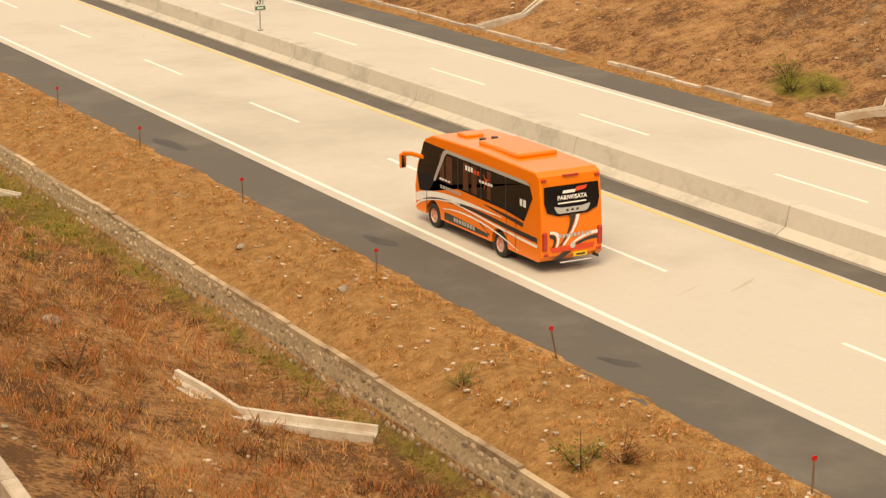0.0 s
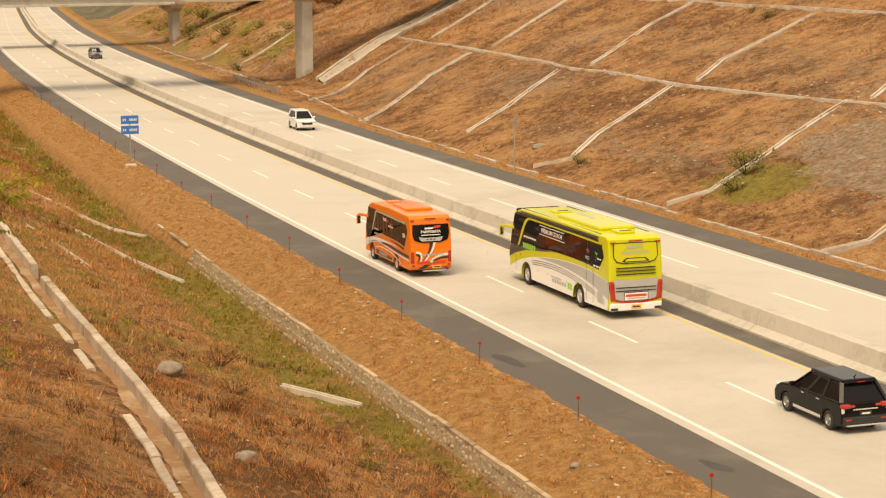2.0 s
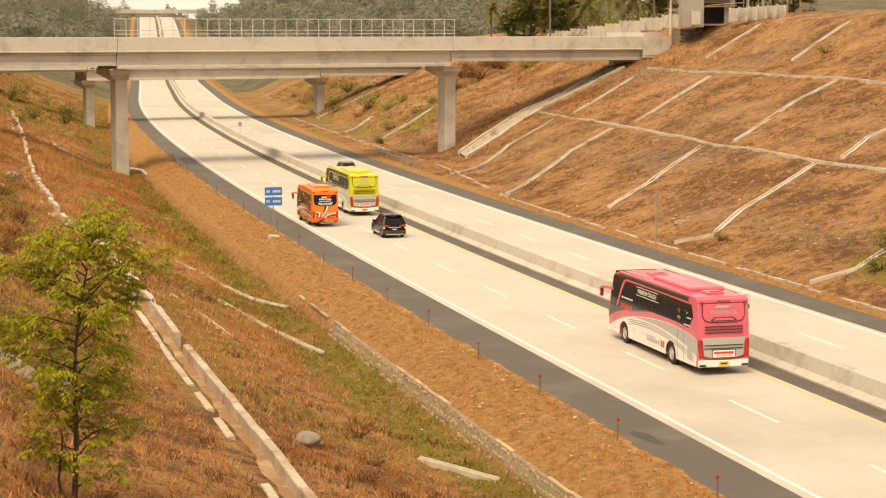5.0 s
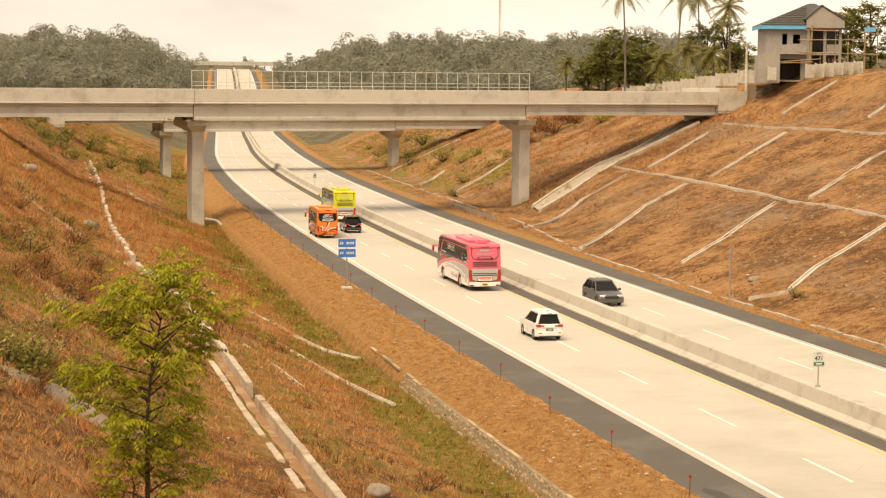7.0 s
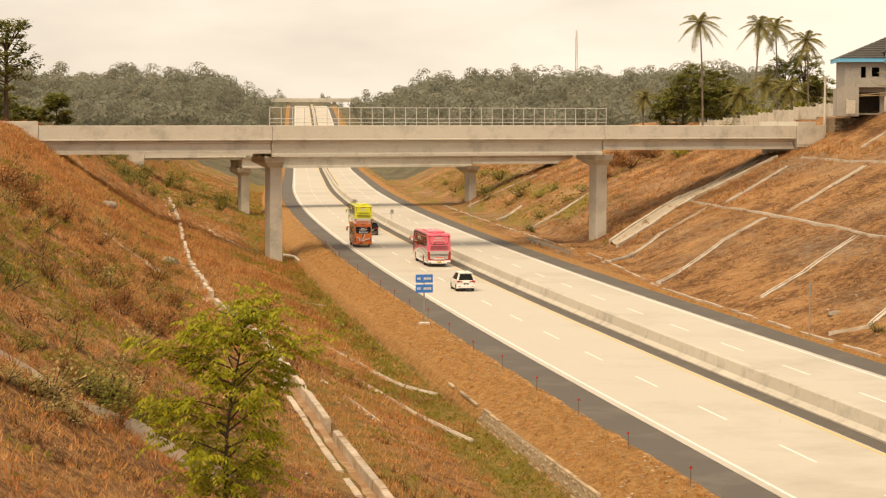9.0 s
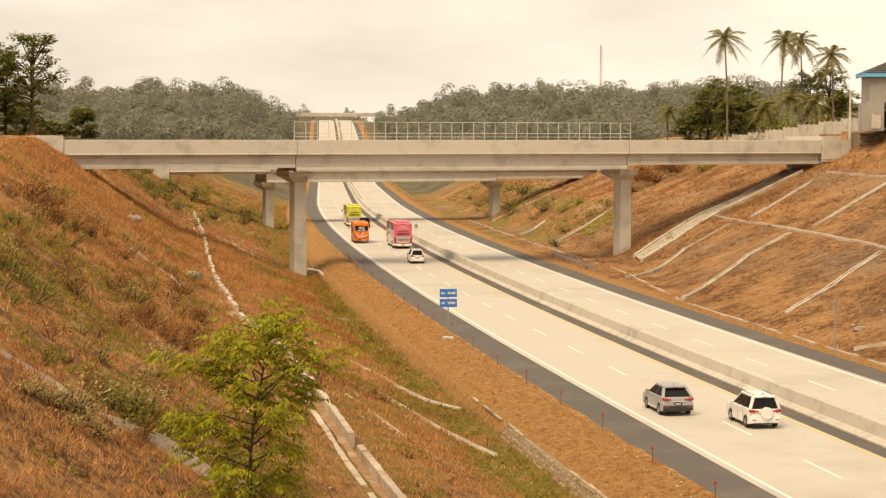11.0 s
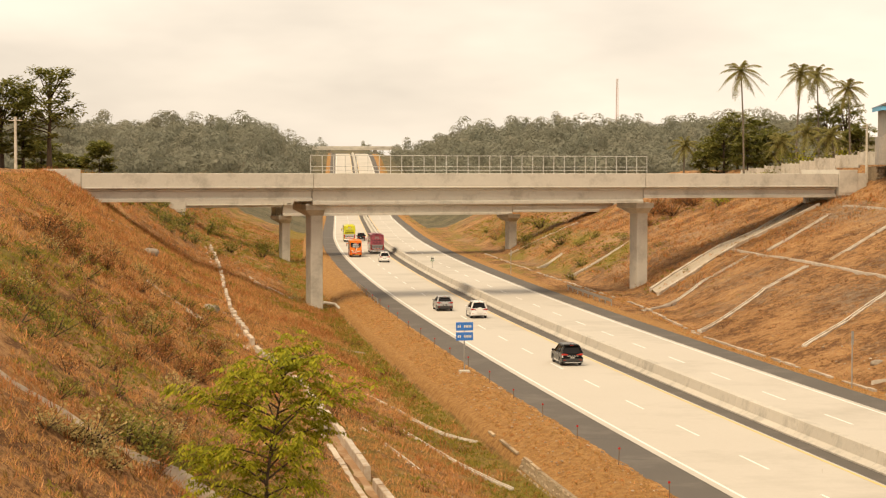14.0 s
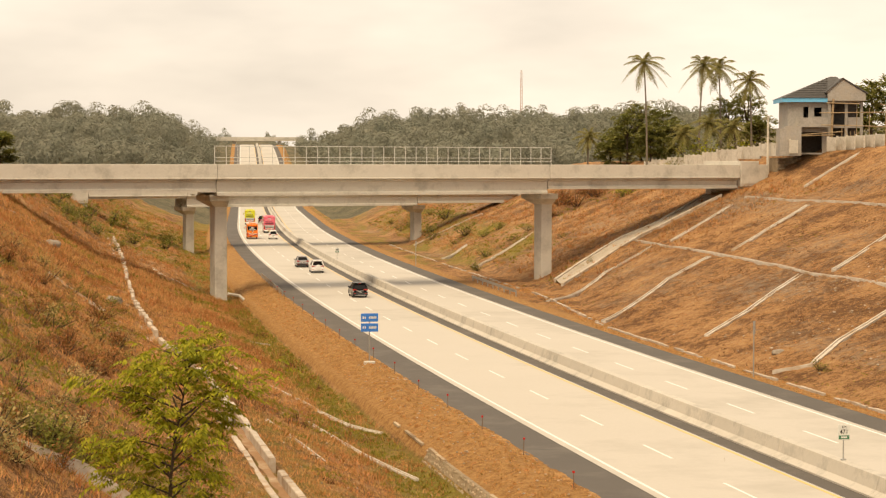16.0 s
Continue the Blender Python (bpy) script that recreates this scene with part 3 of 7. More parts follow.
def stretch(bus, k):
    """Draws a bus out along its length, with its wheels kept round."""
    for child in bus.children:
        if child.name.startswith("wheel"):
            child.location.y *= k
        else:
            child.matrix_basis = Matrix.Diagonal((1, k, 1, 1)) @ child.matrix_basis


def roof_shoulder(bus, x, h, y0, y1, r):
    """The black strip along each rounded edge of a bus roof."""
    for s in (-1, 1):
        m = Matrix.Translation((s * (x - r * 0.36), (y0 + y1) / 2, h - r * 0.36)) @ Matrix.Rotation(radians(45 * s), 4, "Y")
        part("roof_shoulder", box((0, 0, 0), (r * 1.35, y1 - y0, 0.05), m, 0.02), BLACK_TRIM, bus, "black strip along the roof edge")


def big_bus(name, label, main, body_name):
    """A high-deck coach; its origin is on the road under its rear bumper."""
    L, w, h = 10.3, 2.32, 3.3
    bus = tagged(new(name), label, "bus", group="coaches")
    col = paint(body_name, main)
    r = 0.47
    rear_w, front_w = 2.85, 8.35
    outline = [(0.16, 0.36), (0.0, 0.5), (0.0, 1.1), (0.05, 2.2), (0.16, h - 0.12), (0.36, h), (4.5, h + 0.03), (9.0, h), (9.65, h - 0.2), (10.15, 2.1), (10.3, 1.2), (10.27, 0.45), (10.1, 0.34)]
    lower = arc(front_w, 0.56)[::-1] + arc(rear_w, 0.56)[::-1]
    lower = [(a, max(b + 0.46, 0.34)) if b > 0.02 else (a, 0.34) for a, b in lower]
    part("body", silhouette(outline + lower, w, 0.17, 0.9), col, bus, smooth=False)
    part("underbody", box((0, L / 2, 0.55), (w - 0.5, L - 0.6, 0.5)), BLACK_TRIM, bus)
    x = w / 2
    # dark window band
    win = [(0.72, 2.98), (0.50, 2.45), (0.98, 1.88)] + bezier([(0.98, 1.88), (2.6, 2.0), (3.4, 1.97), (6.2, 1.93)])[1:] + [(8.2, 1.7), (9.2, 1.55), (9.95, 1.5), (10.14, 1.62), (10.02, 2.1), (9.66, 3.04), (9.2, 3.02)]
    glass = part("window_band", side_panel(win, x), GLASS, bus, "dark tinted glass window band")
    part("roof_rail", side_panel([(1.1, 3.14), (0.95, 3.0), (9.2, 3.03), (9.7, 3.0), (9.4, 3.13)], x, 0.012), BLACK_TRIM, bus)
    for y in (2.0, 3.5, 5.0, 6.5):
        part("window_joint", side_panel([(y, 2.0), (y + 0.03, 2.0), (y + 0.03, 2.97), (y, 2.97)], x, 0.010), BLACK_TRIM, glass)
    part("front_panel", side_panel([(5.0, 1.96), (8.2, 1.74), (9.2, 1.6), (10.1, 1.62), (10.26, 1.3), (10.28, 0.98), (9.6, 1.26), (8.4, 1.55), (6.6, 1.76)], x, 0.010), DARK_DECAL, bus, "charcoal film below the front windows")
    # slanting pillar behind the door
    part("slanted_pillar", side_panel(band([(7.9, 3.03), (8.6, 3.02), (8.75, 2.6), (9.32, 1.62)], [(7.9, 2.95), (8.4, 2.92), (8.5, 2.55), (9.15, 1.66)]), x, 0.013), col, bus)
    part("window_top_trim", side_panel([(0.75, 3.0), (0.72, 2.92), (4.0, 2.95), (7.9, 2.95), (7.9, 3.03)], x, 0.013), col, bus)
    roof_shoulder(bus, x, h, 1.0, 8.95, 0.17)
    # white flank under a sweeping edge
    edge = bezier([(0.0, 1.5), (1.8, 1.88), (4.2, 1.80), (6.3, 1.55)], 16) + bezier([(6.3, 1.55), (7.9, 1.36), (9.3, 1.05), (10.2, 0.56)], 16)[1:]
    low = 0.345
    arches = [(a, b + 0.46) if b > 0.02 else (a, low) for a, b in arc(front_w, 0.57)[::-1] + arc(rear_w, 0.57)[::-1]]
    flank = edge + [(10.24, low + 0.02)] + arches + [(0.16, low + 0.02)]
    part("white_flank", side_panel(flank, x, 0.004), WHITE_DECAL, bus, "white lower flank")
    part("silver_swoosh", side_panel(band([(0.02, 1.48), (1.8, 1.86), (4.2, 1.78), (7.0, 1.44)], [(0.02, 0.78), (1.6, 1.30), (3.9, 1.56), (7.0, 1.41)]), x, 0.008), GREY_DECAL, bus, "silver grey swoosh")
    for k in range(3):
        d = k * 0.09
        part("pinstripe", side_panel(band([(0.4, 0.74 - d), (2.6, 1.32 - d), (5.0, 1.52 - d), (7.7, 1.22 - d)], [(0.4, 0.72 - d), (2.6, 1.30 - d), (5.0, 1.50 - d), (7.7, 1.20 - d)]), x, 0.011), BLACK_DECAL, bus)
    for y0 in (2.1, 1.45, 9.5):
        part("door_seam", side_panel([(y0, 0.45), (y0 + 0.025, 0.45), (y0 + 0.025, 1.95), (y0, 1.95)], x, 0.014), BLACK_TRIM, bus)
    part("vent_grille", side_panel([(0.55, 0.55), (1.05, 0.55), (1.05, 1.35), (0.55, 1.3)], x, 0.012), GREY_DECAL, bus)
    for k in range(4):
        part("hatch_lock", side_panel([(4.0 + k, 0.82), (4.1 + k, 0.82), (4.1 + k, 0.9), (4.0 + k, 0.9)], x, 0.012), GREY_DECAL, bus)
    side = Matrix.Translation((-x - 0.02, 0, 0)) @ Matrix.Rotation(radians(-90), 4, "Z") @ Matrix.Rotation(radians(90), 4, "X")
    lettering("lettering", "PREMIUM COACH", 0.27, WHITE_DECAL, bus, Matrix.Translation((0, 5.6, 2.66)) @ side, "white lettering on the glass", 0.008)
    part("lettering_frame", side_panel([(4.3, 2.84), (6.9, 2.84), (6.9, 2.87), (4.3, 2.87)], x, 0.012), WHITE_DECAL, bus)
    part("lettering_frame", side_panel([(4.3, 2.46), (6.9, 2.46), (6.9, 2.49), (4.3, 2.49)], x, 0.012), WHITE_DECAL, bus)
    lettering("lettering", "WiFi", 0.2, WHITE_DECAL, bus, Matrix.Translation((0, 2.0, 2.2)) @ side)
    for k in range(3):
        rr = 0.08 + 0.07 * k
        pts = [(2.0 + rr * math.cos(a), 2.36 + rr * math.sin(a)) for a in np.linspace(0.7, 2.44, 7)] + [(2.0 + (rr - 0.035) * math.cos(a), 2.36 + (rr - 0.035) * math.sin(a)) for a in np.linspace(2.44, 0.7, 7)]
        part("signal_mark", side_panel(pts, x, 0.012), RED_DECAL, bus)
    # emblem, name bars and model bars stand for lettering that is not to be read
    part("emblem", side_panel([(1.35, 2.62), (1.2, 2.44), (1.3, 2.1), (1.22, 2.42), (1.05, 2.55), (1.2, 2.5)], x, 0.012), GREEN_DECAL, bus)
    for y0, y1, z0, z1, m in ((7.35, 8.75, 1.62, 1.86, GREEN_DECAL if main[1] > 0.3 else RED_DECAL), (7.3, 8.7, 2.1, 2.18, WHITE_DECAL), (0.72, 1.15, 2.28, 2.34, WHITE_DECAL), (0.8, 1.5, 1.95, 2.02, WHITE_DECAL), (4.1, 5.6, 0.62, 0.78, GREY_DECAL), (4.6, 5.7, 0.82, 0.88, GREY_DECAL), (3.55, 4.0, 0.58, 0.86, GREEN_DECAL if main[1] > 0.3 else RED_DECAL)):
        n = max(2, int((y1 - y0) / 0.22))
        for i in range(n):
            a = y0 + (y1 - y0) * i / n
            part("name_bar", side_panel([(a, z0), (a + (y1 - y0) / n * 0.78, z0), (a + (y1 - y0) / n * 0.78, z1), (a, z1)], x, 0.016), m, bus)
    # back
    part("rear_window", rear_panel([(-0.95, 2.95), (-0.98, 2.4), (-0.85, 2.18), (-0.55, 2.1), (0.55, 2.1), (0.85, 2.18), (0.98, 2.4), (0.95, 2.95)], -0.008), BLACK_TRIM, bus, "black outline round the rear panel").matrix_basis = Matrix.Translation((0, -0.170, 0.13)) @ Matrix.Rotation(radians(-6), 4, "X")
    part("rear_window_film", rear_panel([(-0.91, 2.91), (-0.94, 2.4), (-0.82, 2.22), (-0.52, 2.14), (0.52, 2.14), (0.82, 2.22), (0.94, 2.4), (0.91, 2.91)], -0.014), col, bus).matrix_basis = Matrix.Translation((0, -0.170, 0.13)) @ Matrix.Rotation(radians(-6), 4, "X")
    part("rear_badge", rear_panel([(-0.6, 2.2), (-0.52, 2.16), (0.52, 2.16), (0.6, 2.2), (0.42, 2.34), (-0.42, 2.34)], -0.020), BLACK_TRIM, bus).matrix_basis = Matrix.Translation((0, -0.170, 0.13)) @ Matrix.Rotation(radians(-6), 4, "X")
    part("rear_badge_film", rear_panel([(-0.48, 2.2), (0.48, 2.2), (0.38, 2.30), (-0.38, 2.30)], -0.026), col, bus).matrix_basis = Matrix.Translation((0, -0.170, 0.13)) @ Matrix.Rotation(radians(-6), 4, "X")
    back = Matrix.Rotation(radians(90), 4, "X")
    lettering("lettering", "PARIWISATA", 0.21, GREY_DECAL, bus, Matrix.Translation((0, 0.050, 2.65)) @ back, "grey lettering", 0.004)
    part("rear_logo", rear_panel([(-0.45, 2.83), (0.2, 2.83), (0.35, 2.95), (-0.3, 2.95)], 0.065), GREY_DECAL, bus)
    for k in range(3):
        part("rear_slot", box((0, 0.02, 1.80 + 0.13 * k), (1.7, 0.06, 0.035)), BLACK_TRIM, bus)
    part("rear_grey_panel", rear_panel([(-1.02, 1.60), (-0.92, 0.85), (-0.5, 0.72), (0.5, 0.72), (0.92, 0.85), (1.02, 1.60)], -0.012), GREY_DECAL, bus, "silver grey rear panel")
    for k in range(2):
        part("rear_slot", box((0, -0.01, 1.14 + 0.13 * k), (1.75, 0.05, 0.04)), BLACK_TRIM, bus)
    part("rear_bumper", box((0, 0.06, 0.5), (w - 0.06, 0.2, 0.32), bevel=0.05), WHITE_DECAL, bus, "white rear bumper")
    part("red_trim", rear_panel(band([(-1.0, 0.86), (-0.5, 0.66), (0.5, 0.66), (1.0, 0.86)], [(-1.0, 0.76), (-0.5, 0.58), (0.5, 0.58), (1.0, 0.76)]), -0.03), TAIL_RED, bus)
    for s in (-1, 1):
        bm = box((s * 1.05, 0.09, 1.14), (0.24, 0.26, 0.80), None, 0.06)
        for v in bm.verts:
            if v.co.z < 1.0:
                v.co.x -= s * 0.06
        part("tail_lamp", bm, TAIL_RED, bus)
        part("marker_lamp", box((s * 0.98, 0.09, 3.07), (0.2, 0.05, 0.07), bevel=0.015), TAIL_RED, bus)
        part("exhaust_trim", box((s * 0.95, -0.04, 0.42), (0.3, 0.06, 0.1), bevel=0.02), BLACK_TRIM, bus)
    part("brake_lamp", box((0, 0.08, 3.13), (0.6, 0.05, 0.05), bevel=0.01), TAIL_RED, bus)
    notice = part("rear_notice", rear_panel([(-0.5, 0.76), (0.5, 0.76), (0.5, 1.06), (-0.5, 1.06)], -0.034), WHITE_DECAL, bus, "printed notice on the rear panel")
    part("notice_frame", rear_panel([(-0.53, 0.73), (0.53, 0.73), (0.53, 1.09), (-0.53, 1.09)], -0.030), BLACK_TRIM, bus)
    part("print_bar", rear_panel([(-0.45, 0.9), (0.45, 0.9), (0.45, 1.0), (-0.45, 1.0)], -0.038), RED_DECAL, notice)
    part("print_bar", rear_panel([(-0.35, 0.81), (0.4, 0.81), (0.4, 0.86), (-0.35, 0.86)], -0.038), GREY_DECAL, notice)
    plate = part("number_plate", box((0.0, -0.05, 0.5), (0.42, 0.02, 0.16)), PLATE_YELLOW, bus)
    part("plate_bar", rear_panel([(-0.15, 0.47), (0.15, 0.47), (0.15, 0.53), (-0.15, 0.53)], -0.064), BLACK_DECAL, plate)
    # roof: long cooling unit and hatches
    bm = bmesh.new()
    ret = add_box(bm, (0.05, 3.9, h + 0.08), (1.6, 4.2, 0.2), bevel=0.085)
    part("roof_cooler", bm, col, bus, "long roof air-conditioning unit")
    for k in range(4):
        part("cooler_fan", tube((0.05, 4.2 + 0.42 * k, h + 0.175), (0.05, 4.2 + 0.42 * k, h + 0.19), 0.15, sides=14), GREY_DECAL, bus)
    for y in (1.2, 7.3):
        part("roof_hatch", box((0, y, h + 0.05), (0.75, 0.7, 0.1), bevel=0.03), col, bus)
        part("hatch_slot", box((0, y - 0.2, h + 0.105), (0.5, 0.08, 0.03)), BLACK_TRIM, bus)
    # front
    part("windscreen", box((0, 9.98, 2.25), (w - 0.3, 0.05, 1.45), None), GLASS, bus).matrix_basis = Matrix.Translation((0, 9.98, 2.25)) @ Matrix.Rotation(radians(18), 4, "X") @ Matrix.Translation((0, -9.93, -2.25))
    for s in (-1, 1):
        part("headlamp", box((s * 0.8, L - 0.02, 0.85), (0.45, 0.1, 0.22), bevel=0.04), LAMP_WHITE, bus)
    part("side_marker", side_panel([(8.95, 1.22), (9.05, 1.22), (9.05, 1.3), (8.95, 1.3)], x, 0.014), AMBER, bus)
    mirror_arm(bus, w, L, 2.35, col, 0.28)
    for y in (rear_w, front_w):
        for s in (-1, 1):
            wheel(bus, s * (w / 2 - 0.17), y, r, 0.28, RIM)
    stretch(bus, 1.08)
    return bus


def medium_bus(name, label, main):
    L, w, h = 6.85, 1.96, 2.78
    bus = tagged(new(name), label, "bus")
    col = paint("bright_orange_bus_paint", main)
    x, r = w / 2, 0.36
    rear_w, front_w = 2.1, 5.75
    outline = [(0.16, 0.34), (0.0, 0.5), (0.0, 1.0), (0.06, 1.9), (0.16, h - 0.12), (0.34, h), (3.2, h + 0.05), (5.8, h - 0.02), (6.25, h - 0.2), (6.7, 1.75), (6.85, 1.05), (6.82, 0.42), (6.7, 0.34)]
    lower = [(a, max(b + 0.38, 0.34)) if b > 0.02 else (a, 0.34) for a, b in arc(front_w, 0.43)[::-1] + arc(rear_w, 0.43)[::-1]]
    part("body", silhouette(outline + lower, w, 0.15, 0.8), col, bus)
    part("underbody", box((0, L / 2, 0.5), (w - 0.4, L - 0.6, 0.4)), BLACK_TRIM, bus)
    win = [(0.62, 2.42), (0.44, 2.05), (0.85, 1.32), (1.8, 1.42), (3.2, 1.46), (4.9, 1.48), (5.6, 1.5), (6.0, 1.05), (6.55, 0.98), (6.7, 1.5), (6.28, 2.5)]
    glass = part("window_band", side_panel(win, x), GLASS, bus, "dark tinted glass window band")
    for y in (1.75, 3.05, 4.3):
        part("window_joint", side_panel([(y, 1.45), (y + 0.05, 1.45), (y + 0.05, 2.4), (y, 2.4)], x, 0.010), BLACK_TRIM, glass)
    # brown panels on the glass: the warm glow from inside is put into their colour
    for y, k in ((2.55, 0.2), (3.3, 0.28), (3.75, 0.3), (4.65, 0.35), (5.1, 0.25)):
        part("interior_panel", side_panel([(y, 1.52), (y + k, 1.52), (y + k, 2.32), (y, 2.32)], x, 0.009), INTERIOR_TONE, glass, "brown panel on the glass for the warm interior")
    part("grey_trim", side_panel([(0.55, 2.36), (0.75, 2.46), (4.95, 2.5), (5.15, 2.42), (5.72, 1.45), (5.62, 1.42), (5.02, 2.33), (4.9, 2.40), (0.8, 2.36)], x, 0.014), GREY_DECAL, bus, "silver grey window trim")
    part("roof_rail", side_panel([(0.6, 2.60), (0.5, 2.5), (1.3, 2.53), (1.2, 2.62)], x - 0.02, 0.012), BLACK_TRIM, bus)
    part("roof_rail", side_panel([(4.9, 2.56), (4.9, 2.62), (6.1, 2.6), (6.25, 2.5)], x - 0.02, 0.012), BLACK_TRIM, bus)
    part("door_seam", side_panel([(6.1, 0.42), (6.13, 0.42), (6.13, 1.05), (6.1, 1.05)], x, 0.014), BLACK_TRIM, bus)
    for y in (1.25, 1.72):
        part("door_seam", side_panel([(y, 0.4), (y + 0.02, 0.4), (y + 0.02, 1.4), (y, 1.4)], x, 0.014), BLACK_TRIM, bus)
    W1, W2, W3 = WHITE_DECAL, BLACK_DECAL, WHITE_DECAL
    for top, low, mat in (
            ([(6.75, 0.86), (5.6, 1.28), (4.0, 1.22), (2.0, 1.18)], [(6.75, 0.60), (5.7, 1.0), (4.0, 1.14), (2.0, 1.15)], W1),
            ([(6.75, 0.52), (6.2, 0.95), (5.2, 1.02), (4.2, 1.05)], [(6.75, 0.46), (6.2, 0.84), (5.2, 0.95), (4.2, 1.02)], W1),
            ([(4.9, 0.95), (4.0, 1.22), (2.6, 1.02), (0.2, 1.0)], [(4.9, 0.93), (4.0, 1.10), (2.6, 0.90), (0.2, 0.86)], W2),
            ([(4.6, 0.98), (4.0, 1.06), (2.6, 0.86), (0.2, 0.80)], [(4.6, 0.97), (4.0, 1.0), (2.6, 0.80), (0.2, 0.72)], W1),
            ([(5.2, 0.70), (4.2, 0.94), (2.6, 0.88), (1.1, 0.42)], [(5.2, 0.68), (4.2, 0.88), (2.6, 0.80), (1.2, 0.42)], W1),
            ([(5.1, 0.62), (4.6, 0.62), (3.4, 0.58), (2.7, 0.52)], [(5.1, 0.40), (4.6, 0.40), (3.4, 0.40), (2.7, 0.42)], W2),
            ([(3.6, 0.86), (3.3, 0.82), (3.0, 0.62), (2.65, 0.56)], [(3.35, 0.84), (3.1, 0.8), (2.8, 0.6), (2.62, 0.46)], W2),
            ([(2.9, 1.34), (2.2, 1.34), (1.5, 1.3), (0.9, 1.26)], [(2.9, 1.32), (2.2, 1.26), (1.5, 1.2), (0.9, 1.14)], W2)):
        part("livery_stripe", side_panel(band(top, low), x, 0.008 if mat is W1 else 0.006), mat, bus, "white livery swoosh" if mat is W1 else "black livery swoosh")
    for y0, y1, z0, z1, m in ((4.15, 5.35, 1.3, 1.4, GREY_DECAL), (4.75, 5.4, 1.55, 1.61, WHITE_DECAL), (2.45, 3.2, 1.92, 2.0, WHITE_DECAL), (3.5, 3.95, 2.12, 2.26, WHITE_DECAL), (3.15, 3.5, 2.1, 2.22, RED_DECAL), (3.4, 4.6, 0.46, 0.58, GREY_DECAL), (0.75, 1.1, 1.72, 1.92, WHITE_DECAL)):
        n = max(2, int((y1 - y0) / 0.14))
        for i in range(n):
            a = y0 + (y1 - y0) * i / n
            part("name_bar", side_panel([(a, z0), (a + (y1 - y0) / n * 0.75, z0), (a + (y1 - y0) / n * 0.75, z1), (a, z1)], x, 0.016), m, bus)
    part("emblem", side_panel([(2.95, 2.2), (2.85, 2.0), (2.92, 1.7), (2.8, 1.98), (2.62, 2.1), (2.8, 2.08)], x, 0.014), RED_DECAL, bus)
    # back
    tilt = Matrix.Translation((0, -0.195, 0)) @ Matrix.Rotation(radians(-6.3), 4, "X")
    part("rear_window", rear_panel([(-0.86, 2.42), (-0.88, 1.98), (-0.8, 1.72), (-0.45, 1.6), (0.45, 1.6), (0.8, 1.72), (0.88, 1.98), (0.86, 2.42)], 0.03), GLASS, bus, "dark tinted rear window").matrix_basis = tilt
    part("rear_badge", rear_panel([(-0.58, 1.86), (-0.5, 1.7), (-0.42, 1.66), (0.42, 1.66), (0.5, 1.7), (0.58, 1.86), (0.3, 1.82), (-0.3, 1.82)], 0.022), GREY_DECAL, bus).matrix_basis = tilt
    for k in range(3):
        part("badge_bar", rear_panel([(-0.2 + 0.16 * k, 1.71), (-0.12 + 0.16 * k, 1.71), (-0.12 + 0.16 * k, 1.77), (-0.2 + 0.16 * k, 1.77)], 0.018), BLACK_DECAL, bus).matrix_basis = tilt
    back = Matrix.Rotation(radians(90), 4, "X")
    lettering("lettering", "PARIWISATA", 0.165, WHITE_DECAL, bus, Matrix.Translation((0, 0.03, 2.07)) @ back, "white lettering on the glass", 0.006)
    part("name_bar", rear_panel([(-0.45, 1.92), (0.45, 1.92), (0.45, 1.96), (-0.45, 1.96)], 0.022), WHITE_DECAL, bus).matrix_basis = tilt
    part("name_bar", rear_panel([(-0.3, 2.2), (0.1, 2.2), (0.14, 2.28), (-0.26, 2.28)], 0.022), WHITE_DECAL, bus).matrix_basis = tilt
    part("name_bar", rear_panel([(0.1, 2.22), (0.45, 2.26), (0.5, 2.36), (0.16, 2.34)], 0.022), RED_DECAL, bus).matrix_basis = tilt
    for top, low, mat, d in (
            ([(0.08, 1.62), (0.05, 1.2), (-0.25, 0.95), (-0.35, 0.76)], [(-0.08, 1.62), (-0.05, 1.25), (-0.2, 1.0), (-0.42, 0.76)], BLACK_DECAL, -0.010),
            ([(0.22, 1.58), (0.15, 1.2), (-0.1, 0.95), (-0.25, 0.76)], [(0.10, 1.58), (0.08, 1.2), (-0.18, 0.95), (-0.33, 0.76)], WHITE_DECAL, -0.014),
            ([(0.85, 1.08), (0.5, 1.08), (0.1, 0.95), (-0.1, 0.72)], [(0.85, 0.98), (0.5, 0.98), (0.15, 0.88), (-0.06, 0.70)], WHITE_DECAL, -0.012),
            ([(0.85, 0.95), (0.5, 0.93), (0.2, 0.86), (0.0, 0.7)], [(0.85, 0.84), (0.5, 0.84), (0.3, 0.8), (0.1, 0.68)], BLACK_DECAL, -0.010),
            ([(-0.75, 1.1), (-0.5, 1.1), (-0.45, 1.0), (-0.6, 0.7)], [(-0.7, 1.0), (-0.58, 0.98), (-0.56, 0.9), (-0.68, 0.7)], BLACK_DECAL, -0.010),
            ([(-0.72, 1.2), (-0.4, 1.2), (-0.35, 1.0), (-0.48, 0.72)], [(-0.72, 1.12), (-0.5, 1.12), (-0.45, 0.98), (-0.54, 0.72)], WHITE_DECAL, -0.014)):
        part("livery_stripe", rear_panel(band(top, low), d), mat, bus)
    part("red_trim", rear_panel([(-0.72, 0.74), (-0.66, 0.6), (0.66, 0.6), (0.72, 0.74)], -0.02), RED_DECAL, bus)
    part("livery_stripe", rear_panel([(-0.66, 0.38), (-0.35, 0.38), (0.0, 0.58), (-0.3, 0.58)], -0.012), BLACK_DECAL, bus)
